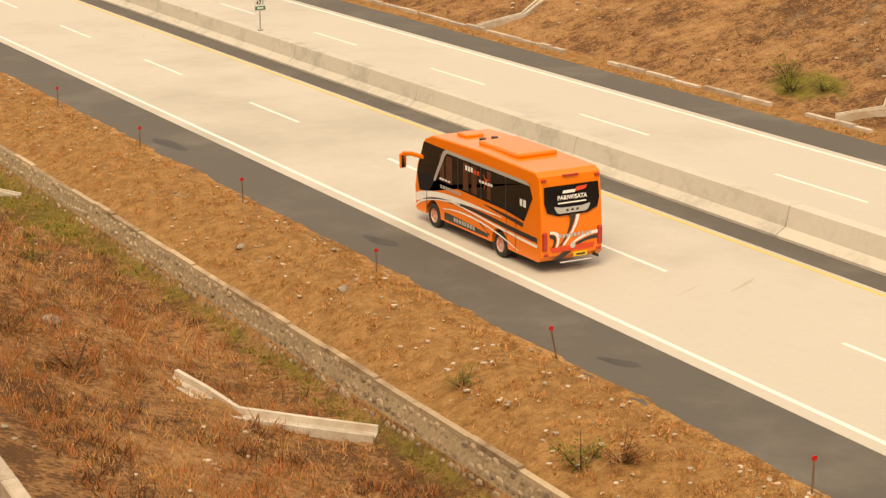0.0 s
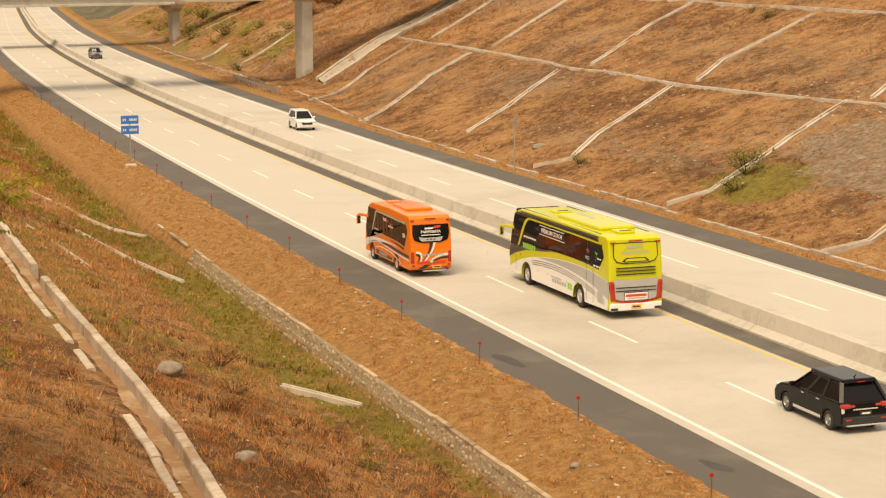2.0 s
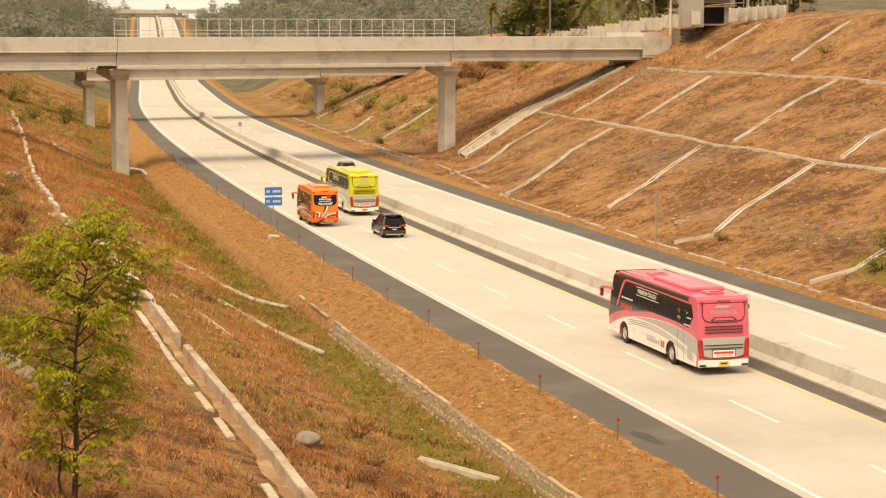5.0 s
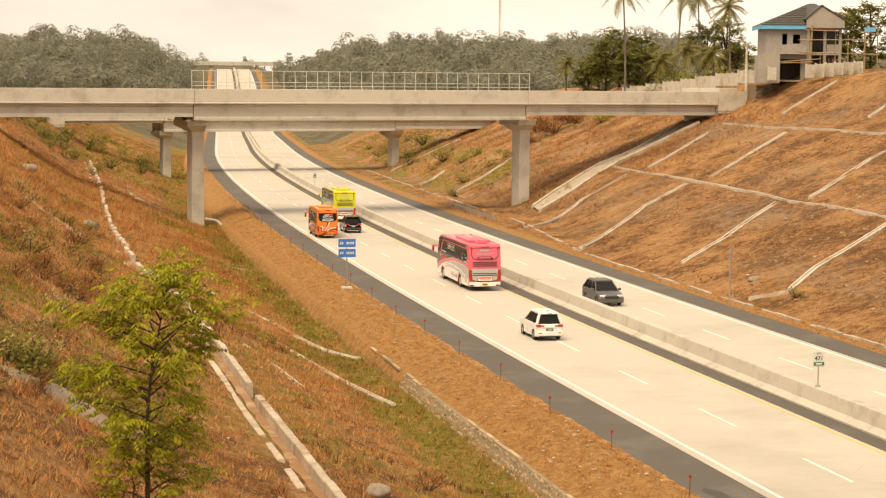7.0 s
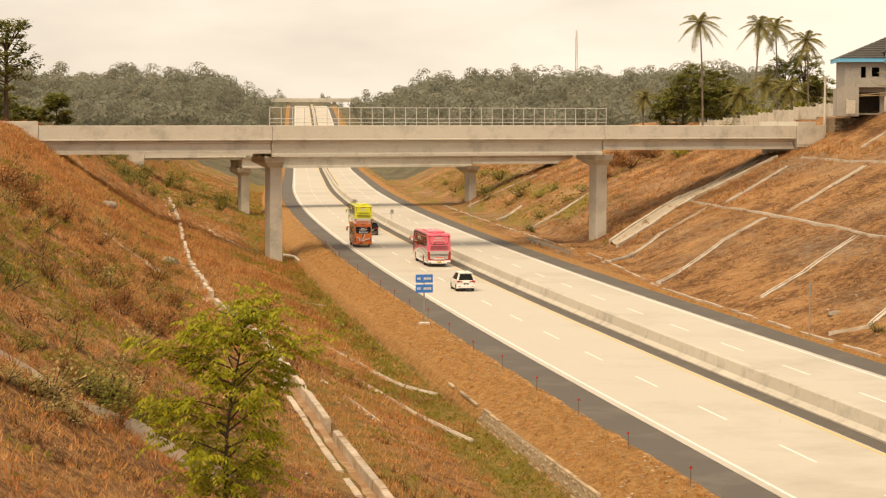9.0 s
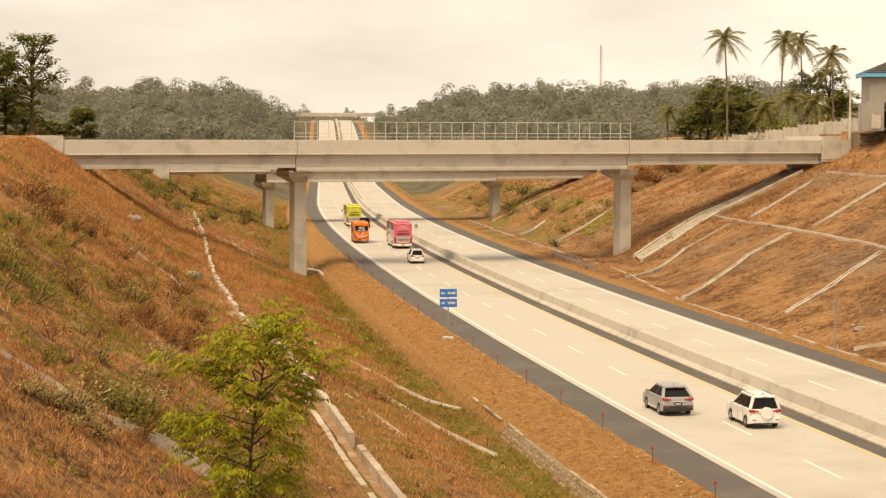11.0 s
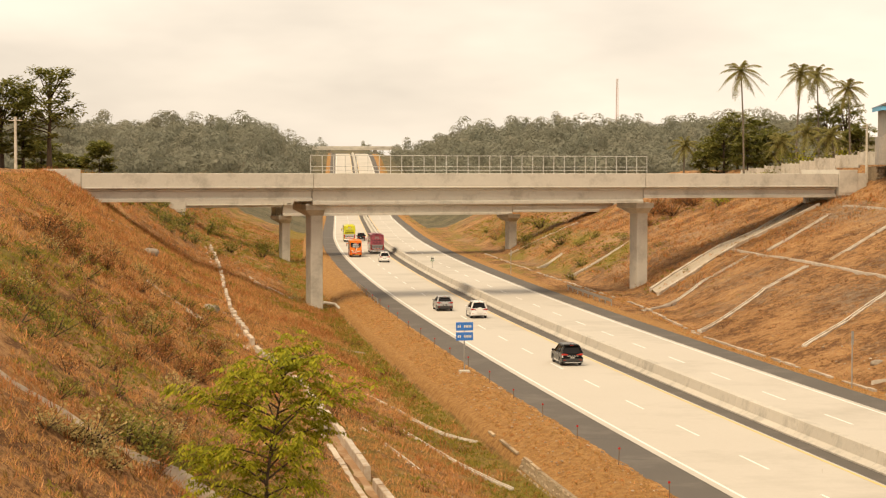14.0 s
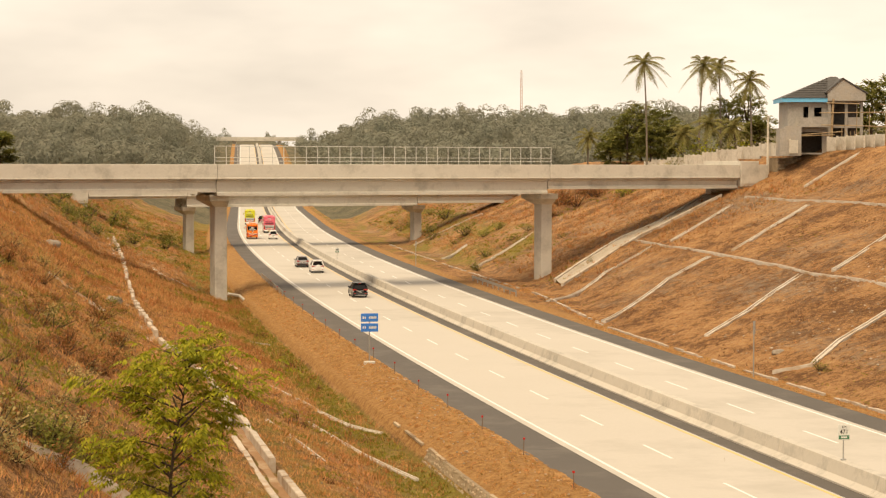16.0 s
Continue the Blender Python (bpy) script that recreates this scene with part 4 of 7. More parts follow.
    for i in range(9):
        part("name_bar", rear_panel([(-0.45 + 0.12 * i, 0.98), (-0.37 + 0.12 * i, 0.98), (-0.37 + 0.12 * i, 1.08), (-0.45 + 0.12 * i, 1.08)], -0.022), GREY_DECAL, bus)
    for s in (-1, 1):
        part("tail_lamp", box((s * 0.88, 0.03, 0.92), (0.15, 0.16, 0.52), bevel=0.04), TAIL_RED, bus)
        part("marker_lamp", box((s * 0.85, 0.12, 2.58), (0.16, 0.05, 0.08), bevel=0.02), TAIL_RED, bus)
        part("bumper_lamp", box((s * 0.84, 0.0, 0.55), (0.14, 0.06, 0.06), bevel=0.01), TAIL_RED, bus)
    part("brake_lamp", box((0, 0.13, 2.66), (0.5, 0.06, 0.05), bevel=0.01), TAIL_RED, bus)
    part("rear_badge_ring", tube((0, -0.005, 0.74), (0, -0.03, 0.74), 0.085, sides=16), CHROME, bus)
    plate = part("number_plate", box((0.25, -0.01, 0.47), (0.44, 0.02, 0.13)), PLATE_YELLOW, bus)
    part("plate_bar", rear_panel([(0.12, 0.44), (0.4, 0.44), (0.4, 0.49), (0.12, 0.49)], -0.024), BLACK_DECAL, plate)
    part("step_bar", tube((-0.4, -0.03, 0.3), (0.6, -0.03, 0.3), 0.03), CHROME, bus)
    part("exhaust", tube((0.78, -0.06, 0.36), (0.78, 0.3, 0.36), 0.045), BLACK_TRIM, bus)
    part("roof_cooler", box((0.1, 2.9, h + 0.07), (1.3, 2.1, 0.16), bevel=0.07), col, bus, "roof air-conditioning unit")
    part("roof_hatch", box((-0.05, 5.2, h + 0.03), (0.6, 0.55, 0.1), bevel=0.04), col, bus)
    for s in (-0.15, 0.25):
        part("roof_fan", tube((s, 4.35, h + 0.03), (s, 4.35, h + 0.09), 0.1, sides=14), BLACK_TRIM, bus)
    part("windscreen", box((0, 6.5, 1.8), (w - 0.3, 0.05, 1.1)), GLASS, bus).matrix_basis = Matrix.Translation((0, 6.56, 1.8)) @ Matrix.Rotation(radians(20), 4, "X") @ Matrix.Translation((0, -6.5, -1.8))
    for s in (-1, 1):
        part("headlamp", box((s * 0.68, L - 0.03, 0.75), (0.4, 0.1, 0.2), bevel=0.04), LAMP_WHITE, bus)
    mirror_arm(bus, w, L, 2.0, col, 0.22)
    for y in (rear_w, front_w):
        for s in (-1, 1):
            wheel(bus, s * (w / 2 - 0.13), y, r, 0.22, CORAL_RIM)
    stretch(bus, 1.045)
    return bus


# brown that stands for the warm interior seen through the windows
INTERIOR_TONE = material("warm_interior_tone", (0.12, 0.035, 0.012), 0.5, second=(0.06, 0.016, 0.006), fine=9.0)
CORAL_RIM = material("red_and_pale_rim", (0.60, 0.16, 0.08), 0.45, 0.2, second=(0.62, 0.5, 0.44), scale=3.0, fine=6.0, amount=0.6)


def car(name, label, main, L, w, h, belt, hood, tailgate=0.25, front=False, spare=False, plate_mat=None, cladding=False, rails=False, category="car"):
    """A passenger car; its origin is on the road under its rear bumper (its nose, when it comes towards the camera)."""
    ob = tagged(new(name), label, category)
    col = paint(name + "_paint", main)
    x, r = w / 2, 0.305
    rear_w, front_w = 0.19 * L, 0.81 * L
    outline = [(0.10, 0.26), (0.0, 0.38), (0.0, 0.62), (0.06, belt - 0.06), (0.12, belt), (L * 0.68, belt - 0.01), (L - 0.85, hood), (L - 0.4, hood - 0.06), (L - 0.12, hood - 0.2), (L, 0.55), (L - 0.03, 0.32), (L - 0.12, 0.24)]
    arches = [(a, max(b + 0.28, 0.24)) if b > 0.02 else (a, 0.24) for a, b in arc(front_w, 0.36)[::-1] + arc(rear_w, 0.36)[::-1]]
    part("body", silhouette(outline + arches, w, 0.14, 0.45), col, ob)
    part("underbody", box((0, L / 2, 0.36), (w - 0.35, L - 0.4, 0.3)), BLACK_TRIM, ob)
    # greenhouse
    xb, xt = x - 0.05, x - 0.26
    yb0, yb1, yf1, yf0 = 0.10, 0.10 + tailgate, L * 0.54, L * 0.75
    bm = bmesh.new()
    lo = [bm.verts.new(p) for p in ((-xb, yb0, belt - 0.03), (xb, yb0, belt - 0.03), (xb, yf0, belt - 0.08), (-xb, yf0, belt - 0.08))]
    hi = [bm.verts.new(p) for p in ((-xt, yb1, h - 0.07), (xt, yb1, h - 0.07), (xt, yf1, h - 0.07), (-xt, yf1, h - 0.07))]
    for i in range(4):
        bm.faces.new((lo[i], lo[(i + 1) % 4], hi[(i + 1) % 4], hi[i]))
    bm.faces.new(hi)
    bmesh.ops.recalc_face_normals(bm, faces=bm.faces[:])
    bmesh.ops.bevel(bm, geom=[e for e in bm.edges if len(e.link_faces) == 2], offset=0.07, segments=2, profile=0.5, affect="EDGES")
    part("window_glass", bm, GLASS, ob, "dark tinted window glass")
    bm = bmesh.new()
    add_box(bm, (0, (yb1 + yf1) / 2 - 0.02, h - 0.045), (2 * xt + 0.08, yf1 - yb1 + 0.14, 0.14), bevel=0.066)
    part("roof", bm, col, ob)

    def post(a, b, t):
        bm = bmesh.new()
        way = Vector(b) - Vector(a)
        m = Matrix.Translation((Vector(a) + Vector(b)) / 2) @ way.to_track_quat("Z", "Y").to_matrix().to_4x4()
        add_box(bm, (0, 0, 0), (t, t * 0.6, way.length), m, bevel=0.012)
        part("pillar", bm, col, ob)
    for s in (-1, 1):
        post((s * xb, yb0 + 0.02, belt - 0.04), (s * xt, yb1, h - 0.07), 0.15)
        post((s * xb, yf0, belt - 0.08), (s * xt, yf1, h - 0.07), 0.08)
        for f in (0.36, 0.66):
            yy0, yy1 = yb0 + (yf0 - yb0) * f, yb1 + (yf1 - yb1) * f
            bm = bmesh.new()
            way = Vector((s * xt, yy1, h - 0.07)) - Vector((s * xb, yy0, belt))
            m = Matrix.Translation((s * (xt + xb) / 2, (yy0 + yy1) / 2, (h + belt) / 2 - 0.04)) @ way.to_track_quat("Z", "Y").to_matrix().to_4x4()
            add_box(bm, (0, 0, 0), (0.03, 0.07, way.length), m)
            part("door_post", bm, BLACK_TRIM, ob)
        part("door_mirror", box((s * (x + 0.09), yf0 - 0.28, belt + 0.04), (0.2, 0.12, 0.15), bevel=0.04), col, ob)
        lamp = part("rear_lamp", box((s * (x - 0.15), 0.07, belt - 0.11), (0.30, 0.22, 0.15), bevel=0.05), TAIL_RED, ob)
        part("lamp_tip", box((s * (x - 0.37), 0.05, belt - 0.12), (0.2, 0.1, 0.08), bevel=0.02), TAIL_RED, lamp)
        part("reversing_lens", box((s * (x - 0.06), 0.06, belt - 0.25), (0.09, 0.14, 0.16), bevel=0.03), LAMP_WHITE, lamp)
        part("bumper_reflector", box((s * (x - 0.22), -0.045, 0.46), (0.2, 0.03, 0.05), bevel=0.01), TAIL_RED, ob)
        part("headlamp", box((s * (x - 0.24), L - 0.12, hood - 0.2), (0.42, 0.22, 0.16), bevel=0.05), LAMP_WHITE, ob)
        for yy in (L * 0.34, L * 0.56):
            part("door_handle", box((s * (x + 0.01), yy, belt - 0.14), (0.03, 0.18, 0.035), bevel=0.01), CHROME if main[0] < 0.1 else col, ob)
        if rails:
            part("roof_rail", tube((s * (xt - 0.06), yb1 + 0.1, h + 0.03), (s * (xt - 0.06), yf1 - 0.15, h + 0.03), 0.022), BLACK_TRIM, ob)
    part("door_seam", side_panel([(L * 0.49, 0.32), (L * 0.495, 0.32), (L * 0.495, belt), (L * 0.49, belt)], x, 0.004), BLACK_TRIM, ob)
    part("door_seam", side_panel([(L * 0.29, 0.45), (L * 0.295, 0.45), (L * 0.295, belt), (L * 0.29, belt)], x, 0.004), BLACK_TRIM, ob)
    part("rear_bumper", box((0, 0.02, 0.42), (w - 0.08, 0.14, 0.26), bevel=0.05), col if not cladding else BLACK_TRIM, ob)
    part("lower_lip", box((0, 0.03, 0.27), (w - 0.4, 0.12, 0.06), bevel=0.02), BLACK_TRIM if main[0] > 0.1 else CHROME, ob)
    part("tailgate_trim", box((0, 0.02, belt - 0.22), (w * 0.52, 0.05, 0.045), bevel=0.01), CHROME, ob)
    plate = part("number_plate", box((0, 0.02 - 0.03, belt - 0.34), (0.42, 0.02, 0.13)), plate_mat or PLATE_BLACK, ob)
    part("plate_bar", rear_panel([(-0.14, belt - 0.37), (0.14, belt - 0.37), (0.14, belt - 0.32), (-0.14, belt - 0.32)], -0.024), WHITE_DECAL, plate)
    part("high_brake_lamp", box((0, yb1 - 0.17, h - 0.045), (0.26, 0.03, 0.03)), TAIL_RED, ob)
    part("aerial", tube((0, yb1 + 0.25, h), (0, yb1 + 0.12, h + 0.13), 0.025, 0.01, 6), BLACK_TRIM, ob)
    part("spoiler", box((0, yb1 - 0.08, h - 0.05), (2 * xt - 0.05, 0.2, 0.045), bevel=0.02), col, ob)
    part("grille", box((0, L - 0.02, 0.6), (w * 0.55, 0.06, 0.2), bevel=0.02), BLACK_TRIM, ob)
    if spare:
        bm = bmesh.new()
        add_tube(bm, (0.05, -0.16, belt - 0.22), (0.05, 0.06, belt - 0.22), 0.31, sides=24)
        bmesh.ops.bevel(bm, geom=[e for e in bm.edges if len(e.link_faces) == 2 and any(len(f.verts) > 6 for f in e.link_faces)], offset=0.05, segments=2, affect="EDGES")
        part("spare_wheel_cover", bm, col, ob)
    if cladding:
        part("sill_cladding", side_panel([(0.3 * L, 0.26), (0.7 * L, 0.26), (0.7 * L, 0.36), (0.3 * L, 0.36)], x, 0.006), CHROME, ob)
    for y in (rear_w, front_w):
        for s in (-1, 1):
            wheel(ob, s * (w / 2 - 0.10), y, r, 0.19, ALLOY, 6)
    if front:
        for child in ob.children:
            child.matrix_basis = Matrix.Translation((0, -L, 0)) @ child.matrix_basis
    return ob


orange_bus = medium_bus("tourist_bus", "bright orange medium tourist bus with black and white swooshes", (0.90, 0.195, 0.008))
yellow_bus = big_bus("coach", "lime yellow and white high-deck coach with dark windows", (0.60, 0.59, 0.022), "lime_yellow_coach_paint")
pink_bus = big_bus("coach", "rose pink and white high-deck coach with dark windows", (0.76, 0.13, 0.19), "rose_pink_coach_paint")
black_minivan = car("minivan", "glossy black family minivan with chrome trim", (0.012, 0.012, 0.013), 4.2, 1.64, 1.58, 0.98, 0.92, 0.38, cladding=True)
white_minivan = car("minivan", "white compact minivan with dark windows", (0.78, 0.77, 0.74), 3.95, 1.58, 1.60, 0.98, 0.92, 0.2)
silver_hatchback = car("crossover", "silver grey compact crossover with red tail lamps", (0.33, 0.33, 0.33), 3.95, 1.66, 1.48, 0.98, 0.92, 0.55, cladding=True)
white_suv = car("suv", "white compact sport utility car with a covered spare wheel", (0.78, 0.77, 0.74), 3.85, 1.62, 1.62, 1.0, 0.94, 0.16, spare=True, rails=True)
black_suv = car("minivan", "glossy black minivan with chrome bumper trim", (0.012, 0.012, 0.013), 4.1, 1.6, 1.54, 0.96, 0.9, 0.36, cladding=True)
white_oncoming = car("minivan", "white minivan coming along the far carriageway", (0.78, 0.77, 0.74), 4.0, 1.6, 1.6, 0.98, 0.92, 0.2, front=True)
grey_oncoming = car("suv", "dark grey sport utility car coming along the far carriageway", (0.10, 0.10, 0.098), 4.2, 1.68, 1.55, 0.98, 0.9, 0.5, front=True, rails=True)


# ---- drains, ditch and other works on the slopes ----
def resample(points, step):
    out = []
    for a, b in zip(points, points[1:]):
        a, b = Vector(a), Vector(b)
        k = max(1, int((b - a).length / step))
        out += [a.lerp(b, i / k) for i in range(k)]
    return out + [Vector(points[-1])]


def ground_path(points, step=1.2):
    """Points on the ground along a plan line, each with the way across it."""
    line = resample([(x, y) for x, y in points], step)
    out = []
    for i, p in enumerate(line):
        d = (line[min(i + 1, len(line) - 1)] - line[max(i - 1, 0)]).normalized()
        out.append((p, Vector((d.y, -d.x))))
    return out


def calm(x, y, r=2.0):
    """The ground's height, averaged over its neighbourhood."""
    return sum(land(x + r * dx, y + r * dy) for dx, dy in ((0, 0), (1, 0), (-1, 0), (0, 1), (0, -1))) / 5


def path_mesh(name, points, section, mat, parent, step=1.2, sunk=0.0):
    """A section (across, up) carried along a plan line over the ground."""
    path = ground_path(points, step)
    zs = [min(calm(p.x, p.y), land(p.x, p.y) + 0.08) for p, _ in path]
    reach = [min(2, i, len(zs) - 1 - i) for i in range(len(zs))]
    zs = [sum(zs[i - k:i + k + 1]) / (2 * k + 1) - sunk for i, k in enumerate(reach)]

    def station(p, a, z):
        return lambda n, h: (p.x + a.x * n, p.y + a.y * n, z + h)
    return from_lists(name, *sweep(section, [station(p, a, z) for (p, a), z in zip(path, zs)]), mat, parent)


DRAIN_LINES = [
    [(68.5, 218.2), (66.3, 182.7), (63.5, 153.5), (62.5, 129.1), (62.7, 112.6), (63.6, 103), (64.0, 90.9), (64.6, 60)],
    [(67.0, 206.3), (60.3, 202.9), (50.7, 191.1)], [(65.2, 182.7), (59.4, 178.4), (48.8, 164.6)], [(62.9, 153.3), (55.2, 145.4), (50.3, 141.4)],
    [(62.2, 129.6), (53.6, 123.5), (49.9, 119.6), (48.0, 121.5)], [(63.5, 106.5), (57.6, 103.4), (50.1, 99.0), (47.7, 99.9)],
    [(64.4, 88.9), (61.7, 87.6), (54.5, 83.0), (49.2, 80.3), (46.9, 80.9)], [(62.0, 63.0), (54.0, 57.5), (48.6, 53.4), (47.2, 54.6)],
    [(78.6, 212.8), (68.9, 205.7)], [(78.9, 190.5), (69.8, 184.0), (67.6, 182.5)], [(78.8, 159.6), (73.1, 157.0), (64.8, 150.7)],
    [(77.2, 134.9), (67.8, 132.4), (64.1, 129.1)], [(77.2, 109.9), (70.7, 110.1), (64.4, 105.1)], [(75.0, 93.0), (69.4, 88.8), (65.2, 86.4)],
    [(80.9, 214.0), (80.2, 188.0), (78.6, 150), (77.9, 121.5), (78.4, 111.7), (78.6, 80)],
    [(84.7, 205.3), (93.1, 208.1)],
    [(84.0, 181.0), (92.0, 184.5)], [(56.9, 254.1), (68.1, 263.5)], [(57.3, 276.7), (63.2, 286.1)], [(61.6, 321.5), (74.6, 326.3)]]
KERB_L = [(-0.23, -0.6), (-0.23, 0.16), (-0.12, 0.16), (-0.12, -0.6)]
KERB_R = [(0.12, -0.6), (0.12, 0.16), (0.23, 0.16), (0.23, -0.6)]
CHANNEL = [(-0.13, -0.6), (-0.13, 0.06), (0.13, 0.06), (0.13, -0.6)]
for line in DRAIN_LINES:
    drain = tagged(new("slope_drain"), "narrow pale concrete drain running over the dry slope", "drain", group="slope drains")
    path_mesh("kerb", line, KERB_L, DRAIN_MAT, drain)
    path_mesh("kerb", line, KERB_R, DRAIN_MAT, drain)
    path_mesh("channel", line, CHANNEL, DRAIN_MAT, drain)

GREY_PAVING = material("grey_slope_paving", (0.47, 0.40, 0.32), 0.95, second=(0.37, 0.31, 0.24), scale=0.5, fine=4.0, bump=0.01, third=(0.30, 0.25, 0.18), patch=0.3)
# paved apron on the slope beneath the overpass
apron = tagged(new("slope_apron"), "grey concrete slope paving beneath the overpass with pale kerbs", "paving")
mid_edge = [(81.0, 228.5), (73.3, 223.5), (68.3, 222.5), (61.2, 217.2), (57.5, 213.6)]
high_edge = [(81.0, 222.9), (74.8, 220.6), (69.2, 218.3), (61.8, 211.9), (56.9, 208.3)]
va, fa = [], []
for i in range(25):
    t = i / 24 * 4
    k = min(3, int(t))
    a, b = Vector(mid_edge[k]).lerp(Vector(mid_edge[k + 1]), t - k), Vector(high_edge[k]).lerp(Vector(high_edge[k + 1]), t - k)
    for j in range(9):
        p = a.lerp(b, j / 8)
        va.append((p.x, p.y, calm(p.x, p.y) + 0.16))
fa = [(i * 9 + j, i * 9 + j + 1, i * 9 + 10 + j, i * 9 + 9 + j) for i in range(24) for j in range(8)]
from_lists("paving", va, fa, GREY_PAVING, apron, smooth=True)
for line in (mid_edge, high_edge):
    path_mesh("kerb", line, [(-0.16, -0.2), (-0.16, 0.36), (0.16, 0.36), (0.16, -0.2)], DRAIN_MAT, apron)

# big stepped drain down the near slope: two rows of mortared blocks
BLOCK_MAT = material("pale_mortared_block", (0.60, 0.52, 0.43), 0.95, second=(0.34, 0.26, 0.19), scale=0.9, fine=4.0, amount=1.2, bump=0.02, third=(0.34, 0.22, 0.13), patch=0.6, vary=0.16)
DIRTY_BED = material("earth_filled_drain_bed", (0.34, 0.19, 0.095), 0.95, second=(0.24, 0.125, 0.058), scale=0.8, fine=5.0, amount=1.2, bump=0.03, third=(0.42, 0.30, 0.19), patch=0.7)
stepped = tagged(new("stepped_drain"), "broken pale block-walled drain along the dry slope", "drain")
DRAIN_PATH = [(6.9, 22), (7.5, 31), (8.15, 39), (8.5, 47), (8.65, 54), (8.55, 63), (8.45, 72), (8.5, 86), (8.2, 114), (7.0, 125), (6.5, 138), (6.9, 176), (8.4, 232), (8.7, 270)]


def wall_run(sides, low, high, seed):
    """Worn blocks laid end to end along the drain: each keeps to the fall of the ground."""
    rng = random.Random(seed)
    path = ground_path(DRAIN_PATH, 1.5)
    zs = [calm(p.x, p.y) for p, _ in path]
    zs = [sum(zs[max(0, i - 1):i + 2]) / len(zs[max(0, i - 1):i + 2]) for i in range(len(zs))]
    for i in range(len(path) - 1):
        (p, a), (q, b) = path[i], path[i + 1]
        near = p.y < 84
        if near:
            missing = (sides[0] < 0 and (50 < p.y < 57 or (57 <= p.y < 66 and i % 3 == 0))) or (sides[0] > 0 and 73.5 < p.y < 75.2)
        else:
            missing = rng.random() < (0.42 if sides[0] < 0 else 0.12)
        if missing:
            continue
        shake = 0.015 if near else 0.09
        dx, dz = rng.uniform(-shake, shake), rng.uniform(-shake, shake) + (0.0 if near else -0.1)
        n0, n1 = sides[0] + dx, sides[1] + dx
        section = [(n0, low), (n0 + 0.01, high + dz - 0.03), (n0 + 0.04, high + dz), (n1 - 0.04, high + dz + 0.01), (n1 - 0.01, high + dz - 0.03), (n1, low)]
        stations = [(lambda f: (lambda n, h: (p.x + (q.x - p.x) * f + (a.x + (b.x - a.x) * f) * n, p.y + (q.y - p.y) * f + (a.y + (b.y - a.y) * f) * n, zs[i] + (zs[i + 1] - zs[i]) * f + h)))(f) for f in (0.008, 0.992)]
        from_lists("block", *sweep(section, stations), BLOCK_MAT, stepped)


wall_run((-0.58, -0.30), -0.4, 0.24, 5)
wall_run((0.24, 0.54), -0.4, 0.42, 6)
path_mesh("channel", DRAIN_PATH, [(-0.3, -0.3), (-0.3, 0.03), (0.25, 0.03), (0.25, -0.3)], DIRTY_BED, stepped)

# small cross drains that run out into the ditch
for line, wide in (([(15.2, 40.9), (15.8, 38.4), (18.4, 36.3)], 0.32), ([(16.2, 65.8), (17.2, 64.7), (18.3, 62.8)], 0.11), ([(9.6, 139.0), (11.1, 132.8), (13.3, 122.5), (15.4, 117.0), (17.2, 110.4), (18.6, 106.9)], 0.11), ([(14.2, 106), (16.0, 97), (17.6, 91)], 0.1), ([(15.2, 159.2), (18.4, 161.5)], 0.16),
                   ([(-4.4, 52.2), (-3.5, 52.5), (-2.1, 53.3), (-0.9, 53.5), (1.0, 54.7), (2.3, 55.2), (3.6, 56.0)], 0.24), ([(11.0, 98), (12.6, 88)], 0.1), ([(0.1, 137), (4.0, 134.6)], 0.13),
                   ([(-4.1, 187), (0.0, 198), (3.8, 208)], 0.14), ([(12.2, 232), (16.5, 214)], 0.2)):
    up = 0.02 if wide == 0.24 else (-0.08 if wide == 0.32 else -0.03)
    rim, edge = (0.12, 0.18) if wide > 0.2 else (0.07, 0.1)
    drain = tagged(new("cross_drain"), "low pale concrete drain half buried in dry grass", "drain", group="cross drains")
    path_mesh("kerb", line, [(-wide, -0.5), (-wide, edge), (-wide + rim, edge), (-wide + rim, -0.5)], DRAIN_MAT, drain, sunk=-up)
    path_mesh("kerb", line, [(wide - rim, -0.5), (wide - rim, edge - 0.04), (wide, edge - 0.04), (wide, -0.5)], DRAIN_MAT, drain, sunk=-up)
    path_mesh("channel", line, [(-wide + rim - 0.01, -0.3), (-wide + rim - 0.01, 0.03), (wide - rim + 0.01, 0.03), (wide - rim + 0.01, -0.3)], DRAIN_MAT, drain, sunk=-up)

# roadside ditch: rubble masonry with a concrete cap
STONE = material("grey_brown_rubble", (0.33, 0.26, 0.175), 0.95, second=(0.21, 0.155, 0.10), scale=1.5, fine=9.0, amount=1.2, bump=0.03, vary=0.35)
islands(STONE, 0.25, 0.01)
CAP_MAT = material("dirty_cap_concrete", (0.50, 0.385, 0.26), 0.95, second=(0.36, 0.255, 0.155), scale=0.9, fine=4.0, amount=1.2, bump=0.02, third=(0.22, 0.14, 0.08), patch=0.6, vary=0.15)
MORTAR = material("dirty_mortar", (0.33, 0.245, 0.15), 0.95, second=(0.21, 0.145, 0.085), scale=1.0, fine=8.0, bump=0.01)
ditch = tagged(new("ditch_wall"), "rubble stone ditch wall with a pale concrete cap", "retaining wall")
from_lists("mortar", *sweep([(18.55, -1.9), (18.76, -1.25), (19.12, -0.42), (19.5, -0.42), (19.5, -1.9)], [road_station(y) for y in steps(14, 96, 3.0)]), MORTAR, ditch)
rng = random.Random(11)
y = 14.0
